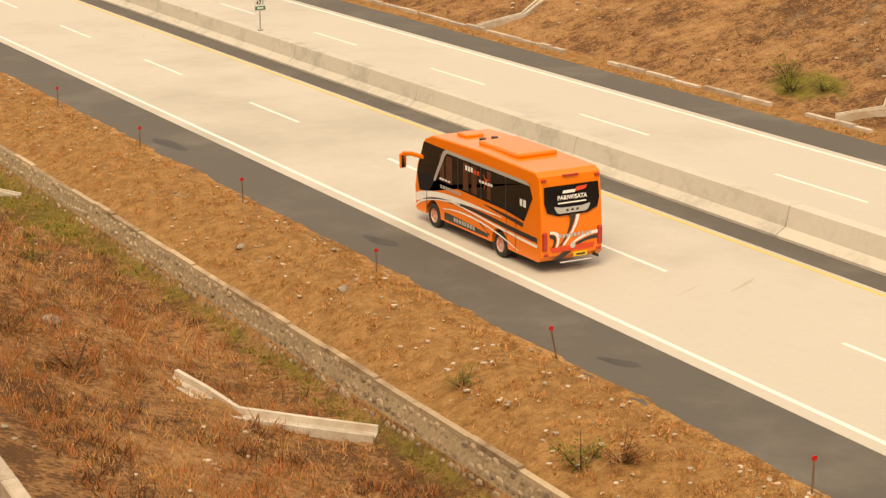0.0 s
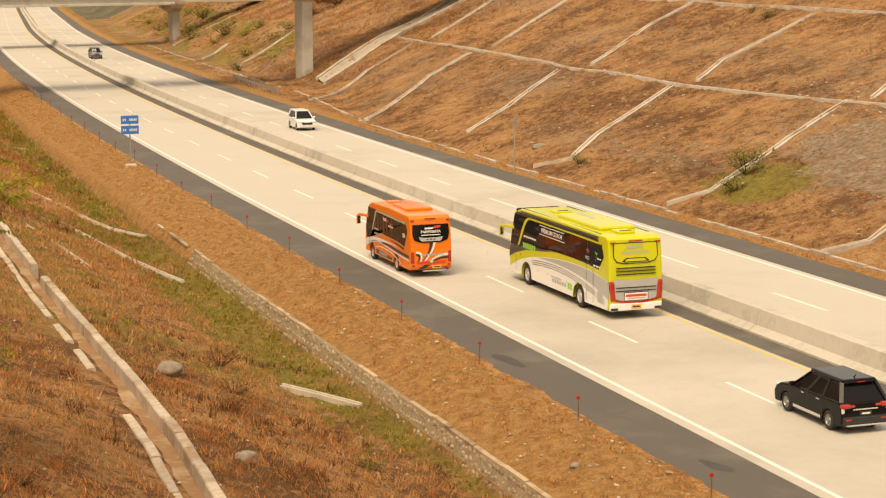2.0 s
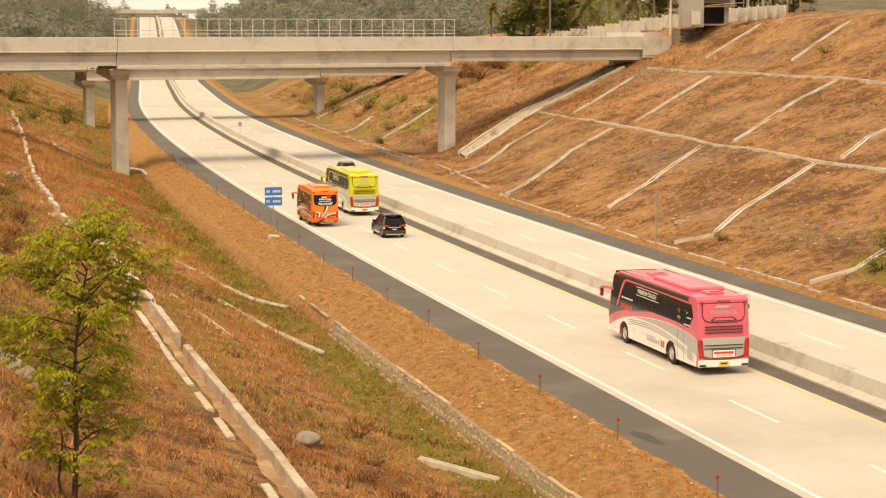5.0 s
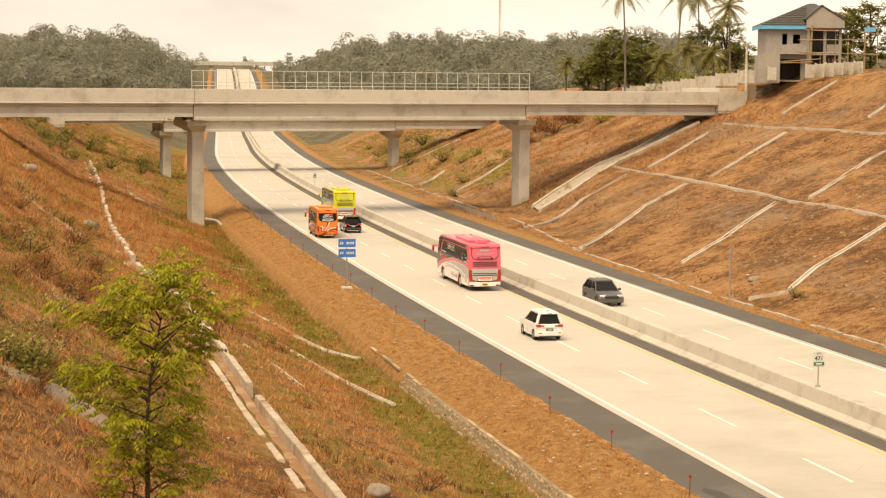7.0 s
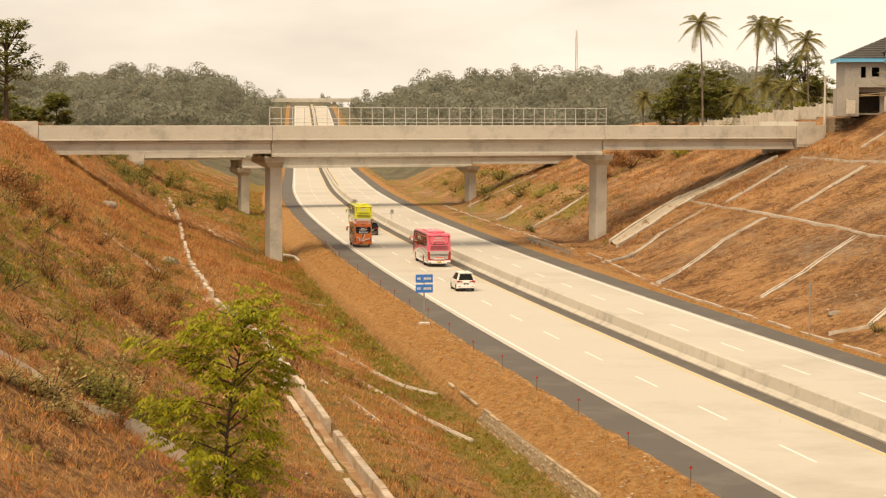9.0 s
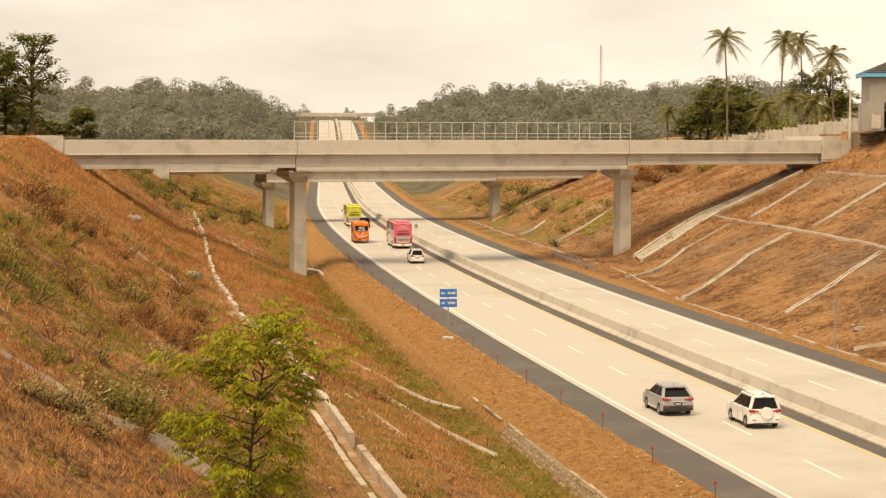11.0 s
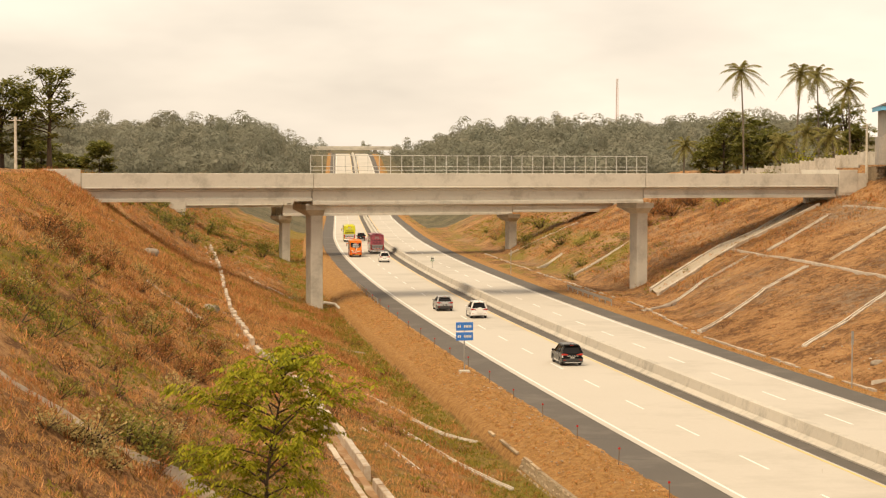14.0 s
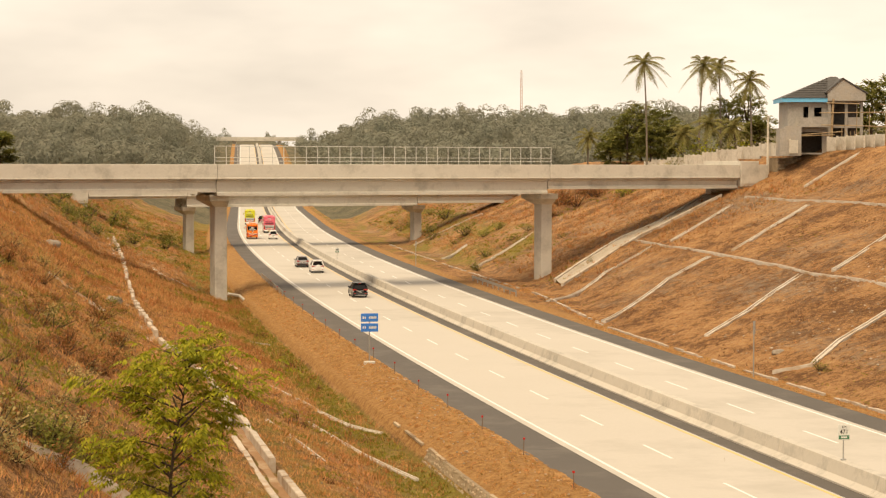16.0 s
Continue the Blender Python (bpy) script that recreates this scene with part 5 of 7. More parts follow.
while y < 118:
    ln = rng.uniform(1.6, 2.6)
    if rng.random() > (0.06 if y < 58 else (0.4 if y < 82 else 0.7)):
        dz = rng.uniform(-0.03, 0.04)
        from_lists("cap_stone", *sweep([(19.10, -0.44 + dz), (19.10, -0.33 + dz), (19.25, -0.31 + dz), (19.25, -0.44 + dz)], [road_station(y + 0.02), road_station(y + ln - 0.02)]), CAP_MAT, ditch)
    y += ln


def stone_mesh(seed):
    r = random.Random(seed)
    bm = bmesh.new()
    bmesh.ops.create_icosphere(bm, subdivisions=1, radius=1.0)
    for v in bm.verts:
        v.co *= r.uniform(0.82, 1.12)
    return bm


stone_kinds = []
for k in range(6):
    me = bpy.data.meshes.new("stone")
    bm = stone_mesh(k)
    bm.to_mesh(me)
    bm.free()
    me.materials.append(STONE)
    stone_kinds.append(me)
rest_v, rest_f = [], []
placed = 0
for row in range(3):
    f = (row + 0.5) / 3
    n, z = 18.80 + 0.34 * f, -1.2 + 0.78 * f
    y = 26.0 + 0.1 * row
    while y < 96:
        s = rng.uniform(0.08, 0.2)
        m = Matrix.Translation((n + bend(y), y + s, z + rng.uniform(-0.09, 0.09))) @ Matrix.Rotation(rng.uniform(-0.5, 0.5), 4, "X") @ Matrix.Diagonal((0.06, s, rng.uniform(0.08, 0.16), 1))
        if y < 52 and placed < 290:
            ob = new("stone", stone_kinds[rng.randrange(6)])
            ob.parent, ob.matrix_basis = ditch, m
            placed += 1
        elif rng.random() < 0.9:
            me = stone_kinds[rng.randrange(6)]
            o = len(rest_v)
            rest_v += [tuple(m @ v.co) for v in me.vertices]
            rest_f += [tuple(o + i for i in p.vertices) for p in me.polygons]
        y += 2 * s + 0.02
tagged(from_lists("stones", rest_v, rest_f, STONE, ditch), "rubble stones set in mortar", kind="stuff")

# broken kerb of the far gutter
gutter = tagged(new("gutter_kerb"), "broken pale stone kerb along the foot of the slope", "kerb")
y = 20.0
while y < 330:
    ln = rng.uniform(0.7, 2.4)
    if rng.random() > 0.22:
        n = 46.75 + 3.6 * ease(150, 205, y) + rng.uniform(-0.06, 0.06)
        dz = rng.uniform(-0.05, 0.05)
        from_lists("kerb_stone", *sweep([(n, -0.2), (n, 0.14 + dz), (n + 0.2, 0.15 + dz), (n + 0.2, -0.2)], [road_station(y), road_station(y + ln)]), BLOCK_MAT, gutter)
    y += ln + rng.uniform(0.02, 0.25)

PANEL_PIPE = material("pale_pipe", (0.5, 0.46, 0.4), 0.7, second=(0.4, 0.36, 0.3), fine=6.0)
# ---- roadside signs, posts and rails ----
RED_REFLECT = material("red_reflector", (0.50, 0.012, 0.01), 0.45)
POST_GREY = material("rusty_post_steel", (0.25, 0.17, 0.12), 0.7, 0.3, second=(0.15, 0.09, 0.06), fine=10.0)
BLUE = material("blue_sign_face", (0.012, 0.16, 0.55), 0.4, second=(0.02, 0.19, 0.6), fine=3.0)
SIGN_WHITE = material("white_sign_face", (0.72, 0.72, 0.68), 0.45, second=(0.6, 0.6, 0.56), fine=5.0)
GREEN = material("green_sign_face", (0.02, 0.16, 0.08), 0.45)
first_post = None
for k in range(22):
    y = 26.3 + 9.07 * k
    lean = 12 if k == 1 else (k * 37 % 7 - 3) * 0.6
    if first_post is None:
        first_post = tagged(new("delineator_post"), "thin rusty delineator post with a red reflector disc", "marker post", group="delineator posts")
        part("post", tube((0, 0, -0.3), (0, 0, 0.72), 0.022, sides=6), POST_GREY, first_post)
        bm = tube((0, -0.015, 0.76), (0, 0.015, 0.76), 0.06, sides=14)
        part("reflector", bm, RED_REFLECT, first_post)
        thing = first_post
    else:
        thing = copy_thing(first_post, Matrix.Identity(4))
    x = 22.62 + bend(y)
    thing.matrix_basis = pose(x, y, land(x, y) - 0.01, 0, -lean, 0)

sign = tagged(new("direction_sign"), "two blue direction panels on a thin grey pole", "road sign")
sx, sy = 22.1, 132.0
part("pole", tube((sx, sy, land(sx, sy) - 0.2), (sx, sy, 3.75), 0.045), GALVANISED, sign)
part("footing", box((sx, sy, land(sx, sy) + 0.08), (0.75, 0.5, 0.28), bevel=0.04), CONCRETE, sign)
for z in (2.78, 3.48):
    panel = part("panel", box((sx, sy - 0.07, z), (1.22, 0.04, 0.58), bevel=0.01), BLUE, sign)
    for a, b in ((-0.5, -0.22), (-0.05, 0.5)):
        n = 2 if b < 0 else 5
        for i in range(n):
            u = a + (b - a) * i / n
            part("text_bar", box((sx + u + 0.05, sy - 0.095, z), (0.085, 0.008, 0.17)), SIGN_WHITE, panel)

front = Matrix.Rotation(radians(90), 4, "X")


def km_sign(x, y, z, digits):
    s = tagged(new("kilometre_sign"), "small white kilometre sign with a green strip on the median barrier", "road sign")
    part("pole", tube((x, y, z - 0.02), (x, y, z + 1.0), 0.03), GALVANISED, s)
    part("foot", box((x, y, z + 0.04), (0.22, 0.18, 0.08), bevel=0.02), GALVANISED, s)
    plate = part("panel", box((x, y - 0.04, z + 1.28), (0.56, 0.03, 0.7), bevel=0.02), SIGN_WHITE, s)
    part("green_strip", box((x, y - 0.06, z + 1.06), (0.5, 0.012, 0.16)), GREEN, plate)
    part("text_bar", box((x, y - 0.068, z + 1.06), (0.3, 0.008, 0.07)), SIGN_WHITE, plate)
    lettering("lettering", "KM", 0.15, BLACK_DECAL, plate, Matrix.Translation((x, y - 0.066, z + 1.52)) @ front)
    if digits:
        lettering("lettering", digits, 0.27, BLACK_DECAL, plate, Matrix.Translation((x, y - 0.066, z + 1.30)) @ front, "", 0.004)
    else:
        part("text_bar", box((x, y - 0.06, z + 1.32), (0.38, 0.01, 0.16)), BLACK_DECAL, plate)
    return s


km_sign(35.12, 80.4, 0.93, "471")
km_sign(35.12 + bend(262), 262, 0.93, "")
for x, y, h in ((46.4, 121.1, 3.75), (46.2 + bend(262), 262.0, 3.4)):
    s = tagged(new("warning_post"), "tall thin grey post with a narrow plate at the roadside", "road sign")
    part("pole", tube((x, y, -0.3), (x, y, h), 0.045), GALVANISED, s)
    part("plate", box((x + 0.02, y, h - 0.45), (0.16, 0.05, 0.9), bevel=0.01), GALVANISED, s)


def guardrail(n, y0, y1, dn):
    g = tagged(new("guardrail"), "short galvanised steel guardrail on posts by the bridge pier", "guardrail")
    wave = [(0.0, 0.42), (0.07, 0.5), (0.0, 0.58), (0.07, 0.66), (0.0, 0.74), (-0.02, 0.74), (-0.02, 0.42)]
    st = [(lambda yy: (lambda a, z: (n + dn * (yy - y0) / (y1 - y0) + a + bend(yy), yy, z)))(y0 + (y1 - y0) * i / 8) for i in range(9)]
    from_lists("beam", *sweep(wave, st), GALVANISED, g)
    for i in range(9):
        y = y0 + (y1 - y0) * (i + 0.02) / 8.1
        x = n + dn * i / 8 + bend(y)
        part("post", box((x + 0.06, y, 0.2), (0.1, 0.12, 1.0)), GALVANISED, g)


guardrail(47.5, 199.0, 226.0, 0.3)
guardrail(22.7, 203.0, 236.0, 0.2)

# mends and marks on the paving
TAR = material("dark_tar_mend", (0.05, 0.045, 0.04), 0.8, second=(0.07, 0.062, 0.055), fine=9.0)
FADED = material("faded_tyre_mark", (0.40, 0.355, 0.29), 0.9, second=(0.45, 0.40, 0.33), fine=9.0)
for owner, n, y, w, l, z, mat, turn in ((shoulder, 23.9, 92, 0.14, 2.6, 0.05, TAR, 70), (shoulder, 23.8, 99.5, 0.12, 2.2, 0.05, TAR, 78), (shoulder, 24.3, 47.5, 0.5, 1.6, 0.049, TAR, 10), (shoulder, 24.1, 35.0, 0.4, 1.2, 0.049, TAR, 25),
                                        (shoulder, 23.9, 63.0, 0.6, 2.6, 0.049, TAR, 5), (road_near, 30.5, 38.6, 0.12, 1.5, 0.064, FADED, -62), (road_near, 28.9, 38.9, 0.04, 1.3, 0.064, FADED, -66), (road_near, 31.9, 87, 0.05, 1.5, 0.064, FADED, -20), (road_near, 30.8, 66.5, 0.06, 1.2, 0.064, FADED, -40)):
    bm = bmesh.new()
    ring = [bm.verts.new((w / 2 * math.cos(a) * (1 + 0.25 * math.sin(3 * a + y)), l / 2 * math.sin(a), 0)) for a in np.linspace(0, 6.283, 17)[:-1]]
    bm.faces.new(ring)
    ob = part("paving_mark", bm, mat, owner)
    ob.matrix_basis = pose(n + bend(y), y, z, 0, 0, turn)

# drain pipe at the foot of the bridge pier
pipe = tagged(new("drain_pipe"), "pale bent drain pipe at the foot of the pier", "pipe")
bm = tube((19.3, 208.5, 0.0), (20.6, 209.0, -0.25), 0.16)
add_tube(bm, (20.6, 209.0, -0.25), (21.2, 208.5, -0.8), 0.16)
part("pipe_run", bm, PANEL_PIPE, pipe)

# a few loose boulders
ROCK = material("grey_boulder", (0.32, 0.265, 0.205), 0.95, second=(0.21, 0.165, 0.125), scale=1.2, fine=7.0, bump=0.05)
for x, y, s in ((11.2, 60.5, 0.42), (8.0, 88.5, 0.5), (50.5, 127, 0.45), (13.5, 44.5, 0.25), (10.7, 47.5, 0.3), (5.0, 150, 0.7), (0.5, 175, 0.8), (20.6, 49.0, 0.16), (20.9, 43.0, 0.14)):
    bm = bmesh.new()
    bmesh.ops.create_icosphere(bm, subdivisions=3, radius=1.0)
    for v in bm.verts:
        v.co *= 1 + 0.35 * noise.noise(v.co * 1.3 + Vector((x, y, 0)))
    bmesh.ops.transform(bm, matrix=Matrix.Diagonal((s, s * 1.1, s * 0.6, 1)), verts=bm.verts)
    ob = tagged(mesh_object("boulder", bm, ROCK, smooth=True), "weathered grey boulder lying in dry grass", "rock", group="boulders")
    ob.location = (x, y, land(x, y) + s * 0.2)

# ---- house under construction, walls and mast on the far side ----
RENDERED = material("grey_cement_render", (0.36, 0.335, 0.30), 0.95, second=(0.27, 0.25, 0.22), scale=0.6, fine=4.0, bump=0.005, third=(0.42, 0.36, 0.29), patch=0.3)
ROOF_TILE = material("dark_grey_roof_tile", (0.10, 0.095, 0.09), 0.8, second=(0.07, 0.066, 0.062), scale=2.0, fine=7.0)
FASCIA = material("blue_fascia", (0.10, 0.42, 0.66), 0.5)
# plaster coloured dark: the shade inside the open rooms is put into it
ROOM_SHADE = material("shade_toned_plaster", (0.10, 0.09, 0.08), 0.95, second=(0.07, 0.06, 0.05), fine=4.0)
BAMBOO = material("weathered_bamboo", (0.38, 0.28, 0.17), 0.8, second=(0.26, 0.18, 0.10), fine=6.0)


def wall_with_holes(width, height, holes, thick):
    """A wall in x and z, with openings (x0, z0, x1, z1), built of the bands between them."""
    bm = bmesh.new()
    xs = sorted({0.0, width} | {h[0] for h in holes} | {h[2] for h in holes})
    zs = sorted({0.0, height} | {h[1] for h in holes} | {h[3] for h in holes})
    for x0, x1 in zip(xs, xs[1:]):
        for z0, z1 in zip(zs, zs[1:]):
            cx, cz = (x0 + x1) / 2, (z0 + z1) / 2
            if not any(h[0] < cx < h[2] and h[1] < cz < h[3] for h in holes):
                add_box(bm, (cx, thick / 2, cz), (x1 - x0, thick, z1 - z0))
    bmesh.ops.remove_doubles(bm, verts=bm.verts, dist=0.001)
    return bm


def build_house(m):
    house = tagged(new("house"), "unfinished grey two-storey house with a dark hipped roof and bamboo scaffolding", "house")
    house.matrix_world = m
    W, D, Hh = 9.1, 8.0, 6.6
    part("front_wall", wall_with_holes(4.9, Hh, [(1.6, 0.2, 4.2, 2.7), (1.9, 3.75, 2.5, 5.8), (3.2, 4.6, 4.1, 5.7)], 0.18), RENDERED, house)
    part("side_wall", box((0.09, D / 2, Hh / 2), (0.18, D - 0.4, Hh)), RENDERED, house)
    part("back_wall", box((W / 2, D - 0.09, Hh / 2), (W, 0.18, Hh)), RENDERED, house)
    part("inner_wall", box((W / 2 + 0.1, 3.6, Hh / 2), (W - 0.6, 0.15, Hh - 0.2)), ROOM_SHADE, house)
    part("party_wall", box((4.75, 2.0, Hh / 2), (0.15, 3.0, Hh - 0.1)), RENDERED, house)
    part("floor_slab", box((W / 2, D / 2 + 0.1, 3.4), (W - 0.4, D - 0.8, 0.22)), RENDERED, house)
    part("balcony_slab", box((2.9, -0.72, 3.42), (3.5, 1.4, 0.26), bevel=0.02), RENDERED, house)
    part("balcony_rail", box((2.9, -1.36, 4.0), (3.5, 0.1, 0.9), bevel=0.01), RENDERED, house)
    for x, y, h in ((5.0, -0.2, 6.6), (7.1, 0.2, 6.6), (8.95, 0.2, 6.6), (8.95, 4.4, 6.6)):
        part("column", box((x, y, h / 2 - 0.2), (0.34, 0.34, h + 0.4), bevel=0.02), RENDERED, house)
    for z in (3.4, 6.45):
        part("beam", box((7.0, 0.2, z), (4.2, 0.26, 0.36), bevel=0.02), RENDERED, house)
    part("upper_rail_wall", box((8.1, 0.2, 4.05), (1.5, 0.12, 0.95)), RENDERED, house)
    wing = part("side_wing", wall_with_holes(2.6, 3.6, [(0.0, 3.3, 0.5, 3.6)], 3.4), RENDERED, house)
    wing.matrix_basis = Matrix.Translation((-1.2, -2.0, -0.2))
    part("fascia", box((2.0, -0.62, Hh + 0.02), (5.4, 0.06, 0.55)), FASCIA, house, "bright blue fascia board")
    part("fascia", box((-0.72, 3.6, Hh + 0.02), (0.06, 8.4, 0.55)), FASCIA, house, "bright blue fascia board")
    bm = bmesh.new()
    lo = [bm.verts.new(p) for p in ((-0.8, -0.7, Hh + 0.25), (W + 0.3, -0.7, Hh + 0.25), (W + 0.3, D + 0.6, Hh + 0.25), (-0.8, D + 0.6, Hh + 0.25))]
    hi = [bm.verts.new(p) for p in ((5.6, 3.4, Hh + 3.0), (6.4, 3.4, Hh + 3.0))]
    for f in ((lo[0], lo[1], hi[1], hi[0]), (lo[1], lo[2], hi[1]), (lo[2], lo[3], hi[0], hi[1]), (lo[3], lo[0], hi[0]), lo[::-1]):
        bm.faces.new(f)
    roof = part("roof", bm, ROOF_TILE, house, "dark grey hipped roof")
    for k in range(12):
        z = k / 12
        x0, x1 = -0.8 + 6.4 * z, 4.7 + 0.6 * z
        if x1 > x0:
            part("tile_course", box(((x0 + x1) / 2, -0.7 + 4.1 * z, Hh + 0.3 + 2.75 * z), (x1 - x0, 0.1, 0.05)), ROOF_TILE, roof)
    # gable of the projecting bay
    bm = bmesh.new()
    outline = [(4.7, Hh - 0.1), (9.3, Hh - 0.1), (9.3, Hh + 0.8), (6.5, Hh + 2.5), (4.7, Hh + 1.0)]
    a, b = [bm.verts.new((x, -0.75, z)) for x, z in outline], [bm.verts.new((x, 1.6, z)) for x, z in outline]
    bm.faces.new(a)
    bm.faces.new(b[::-1])
    for i in range(5):
        bm.faces.new((a[i], b[i], b[(i + 1) % 5], a[(i + 1) % 5]))
    bmesh.ops.recalc_face_normals(bm, faces=bm.faces[:])
    part("gable", bm, RENDERED, house, "bare grey cement gable")
    for (x0, z0), (x1, z1) in (((4.45, Hh + 0.85), (6.5, Hh + 2.58)), ((6.5, Hh + 2.58), (9.6, Hh + 0.72))):
        way = Vector((x1 - x0, 0, z1 - z0))
        part("gable_roof", box((0, 0, 0), (way.length, 2.7, 0.12), Matrix.Translation(((x0 + x1) / 2, 0.45, (z0 + z1) / 2 + 0.05)) @ Matrix.Rotation(-math.atan2(z1 - z0, x1 - x0), 4, "Y")), ROOF_TILE, roof)
    for a, b, r in (((4.95, -1.6, -0.6), (5.25, -1.5, 6.7), 0.17), ((6.3, -1.7, -0.6), (6.3, -1.6, 3.2), 0.06), ((8.0, -1.7, -0.6), (8.1, -1.6, 5.4), 0.06), ((9.6, -1.7, -0.6), (9.6, -1.6, 5.6), 0.06), ((11.6, -1.7, -0.4), (11.6, -1.6, 6.3), 0.1), ((13.2, -1.7, -0.4), (13.1, -1.6, 6.6), 0.08)):
        part("scaffold_pole", tube(a, b, r, r * 0.85, sides=7), BAMBOO, house)
    for a, b in (((3.6, -1.75, 5.0), (12.4, -1.75, 5.1)), ((3.8, -1.75, 3.55), (13.4, -1.75, 3.3)), ((1.2, -1.75, 2.35), (6.4, -1.75, 2.75)), ((0.8, -1.75, 2.2), (5.4, -1.75, 2.35)), ((4.4, -1.75, 6.2), (8.4, -1.75, 6.1)),
                 ((5.0, -1.8, 0.2), (8.4, -1.8, 2.7)), ((8.4, -1.8, 0.1), (6.6, -1.8, 2.9)), ((10.8, -1.7, 6.1), (13.8, -1.7, 5.6))):
        part("scaffold_pole", tube(a, b, 0.06, sides=6), BAMBOO, house)
    for k in range(6):
        part("ladder_rung", box((7.55, -1.9, 0.35 + 0.38 * k), (0.5, 0.05, 0.05)), BAMBOO, house)
    for x in (7.3, 7.8):
        part("ladder_rail", tube((x, -2.0, -0.4), (x, -1.75, 2.8), 0.035, sides=6), BAMBOO, house)
    part("scaffold_sheet", box((12.2, -1.7, 6.3), (1.3, 0.06, 0.5)), FASCIA, house, "blue sheet over the scaffolding")
    return house


build_house(Matrix.Translation((88.6, 220.5, 15.4)) @ Matrix.Rotation(radians(-14), 4, "Z"))

PANEL = material("pale_precast_panel", (0.60, 0.55, 0.47), 0.9, second=(0.5, 0.45, 0.37), scale=0.6, fine=4.0, third=(0.38, 0.33, 0.26), patch=0.5, vary=0.08)
panel_wall = tagged(new("panel_wall"), "stepped pale precast concrete panel wall above the cutting", "wall")
for k in range(40):
    f = k / 30
    x, y = 93.0 - 5.0 * f, 290 - 73 * f
    top = 14.5 + 2.6 * (round(f * 8) / 8)
    if f > 1:
        x, y = 88.0 + 9.0 * (f - 1) * 3, 217 - 22 * (f - 1)
        top = 17.1 + 2.2 * (f - 1)
        if f < 1.12:
            continue
    part("panel", box((x, y, top - 0.8), (0.14, 2.36, 1.6), Matrix.Identity(4), 0.02), PANEL, panel_wall)
    part("post", box((x, y + 1.2, top - 0.75), (0.2, 0.16, 1.75), None, 0.02), PANEL, panel_wall)

gabion = tagged(new("stone_wall"), "dark rubble stone retaining wall beside the bridge abutment", "retaining wall")
part("core", box((91.2, 225.2, 13.2), (5.2, 3.0, 3.6), bevel=0.1), MORTAR, gabion)
for i in range(14):
    for j in range(8):
        ob = new("stone", stone_kinds[(i * 3 + j) % 6])
        ob.parent = gabion
        ob.matrix_basis = Matrix.Translation((88.7 + 0.38 * i + 0.15 * (j % 2), 223.66, 11.9 + 0.42 * j)) @ Matrix.Rotation(i * 1.3 + j, 4, "Y") @ Matrix.Diagonal((0.2, 0.12, 0.2, 1))

for x, y, z, h in ((88.0, 225.4, 12.0, 8.2), (-13.5, 208.0, 12.5, 7.6)):
    pole = tagged(new("utility_pole"), "pale concrete utility pole by the bridge end", "utility pole")
    part("shaft", tube((x, y, z), (x, y, z + h), 0.19, 0.13, 10), PANEL, pole)
    part("cross_arm", box((x, y, z + h - 0.4), (1.4, 0.1, 0.1)), PANEL, pole)

MAST_RED = material("red_and_white_mast_paint", (0.62, 0.42, 0.36), 0.6, second=(0.66, 0.58, 0.54), scale=0.12, fine=0.3, amount=0.3)
mast = tagged(new("radio_mast"), "tall slender lattice radio mast on the wooded ridge", "mast")
mx, my, mz, mh = 250.0, 1000.0, 30.0, 34.0
for sx_, sy_ in ((-1, -1), (1, -1), (0, 1)):
    part("leg", tube((mx + sx_ * 0.8, my + sy_ * 0.8, mz), (mx + sx_ * 0.3, my + sy_ * 0.3, mz + mh), 0.16, sides=5), MAST_RED, mast)
for k in range(20):
    z = mz + mh * k / 20
    part("brace", tube((mx - 0.75, my - 0.8, z), (mx + 0.75, my - 0.8, z + mh / 20), 0.09, sides=4), MAST_RED, mast)

# distant interchange bridge over the rising road
far_bridge = tagged(new("far_overpass"), "distant grey overpass across the rising motorway", "bridge")
part("deck", box((bend(1190) + 36, 1190, 28.2), (58, 9, 1.3), bevel=0.1), CONCRETE, far_bridge)
part("parapet", box((bend(1190) + 36, 1185.5, 29.4), (58, 0.3, 1.1)), CONCRETE, far_bridge)
for dx in (-14, 14):
    part("pier", box((bend(1190) + 36 + dx, 1190, 21), (1.8, 5, 14)), CONCRETE, far_bridge)


# ---- plants ----
BARK = material("brown_bark", (0.10, 0.065, 0.04), 0.95, second=(0.06, 0.038, 0.024), scale=1.5, fine=8.0, bump=0.02)
PALM_BARK = material("grey_palm_bark", (0.22, 0.18, 0.14), 0.95, second=(0.14, 0.11, 0.085), scale=1.5, fine=6.0, bump=0.03)


def foliage(name, colour, spread=0.35, hue=0.025, through_light=0.42, **more):
    m = islands(material(name, colour, 0.75, **more), spread, hue)
    b = m.node_tree.nodes["Principled BSDF"]
    n, l = m.node_tree.nodes, m.node_tree.links
    out = n["Material Output"]
    glow, mix = n.new("ShaderNodeBsdfTranslucent"), n.new("ShaderNodeMixShader")
    mix.inputs["Fac"].default_value = through_light
    b.inputs["Specular IOR Level"].default_value = 0.2
    l.new(b.inputs["Base Color"].links[0].from_socket, glow.inputs["Color"])
    l.new(b.outputs["BSDF"], mix.inputs[1])
    l.new(glow.outputs["BSDF"], mix.inputs[2])
    l.new(mix.outputs["Shader"], out.inputs["Surface"])
    return m


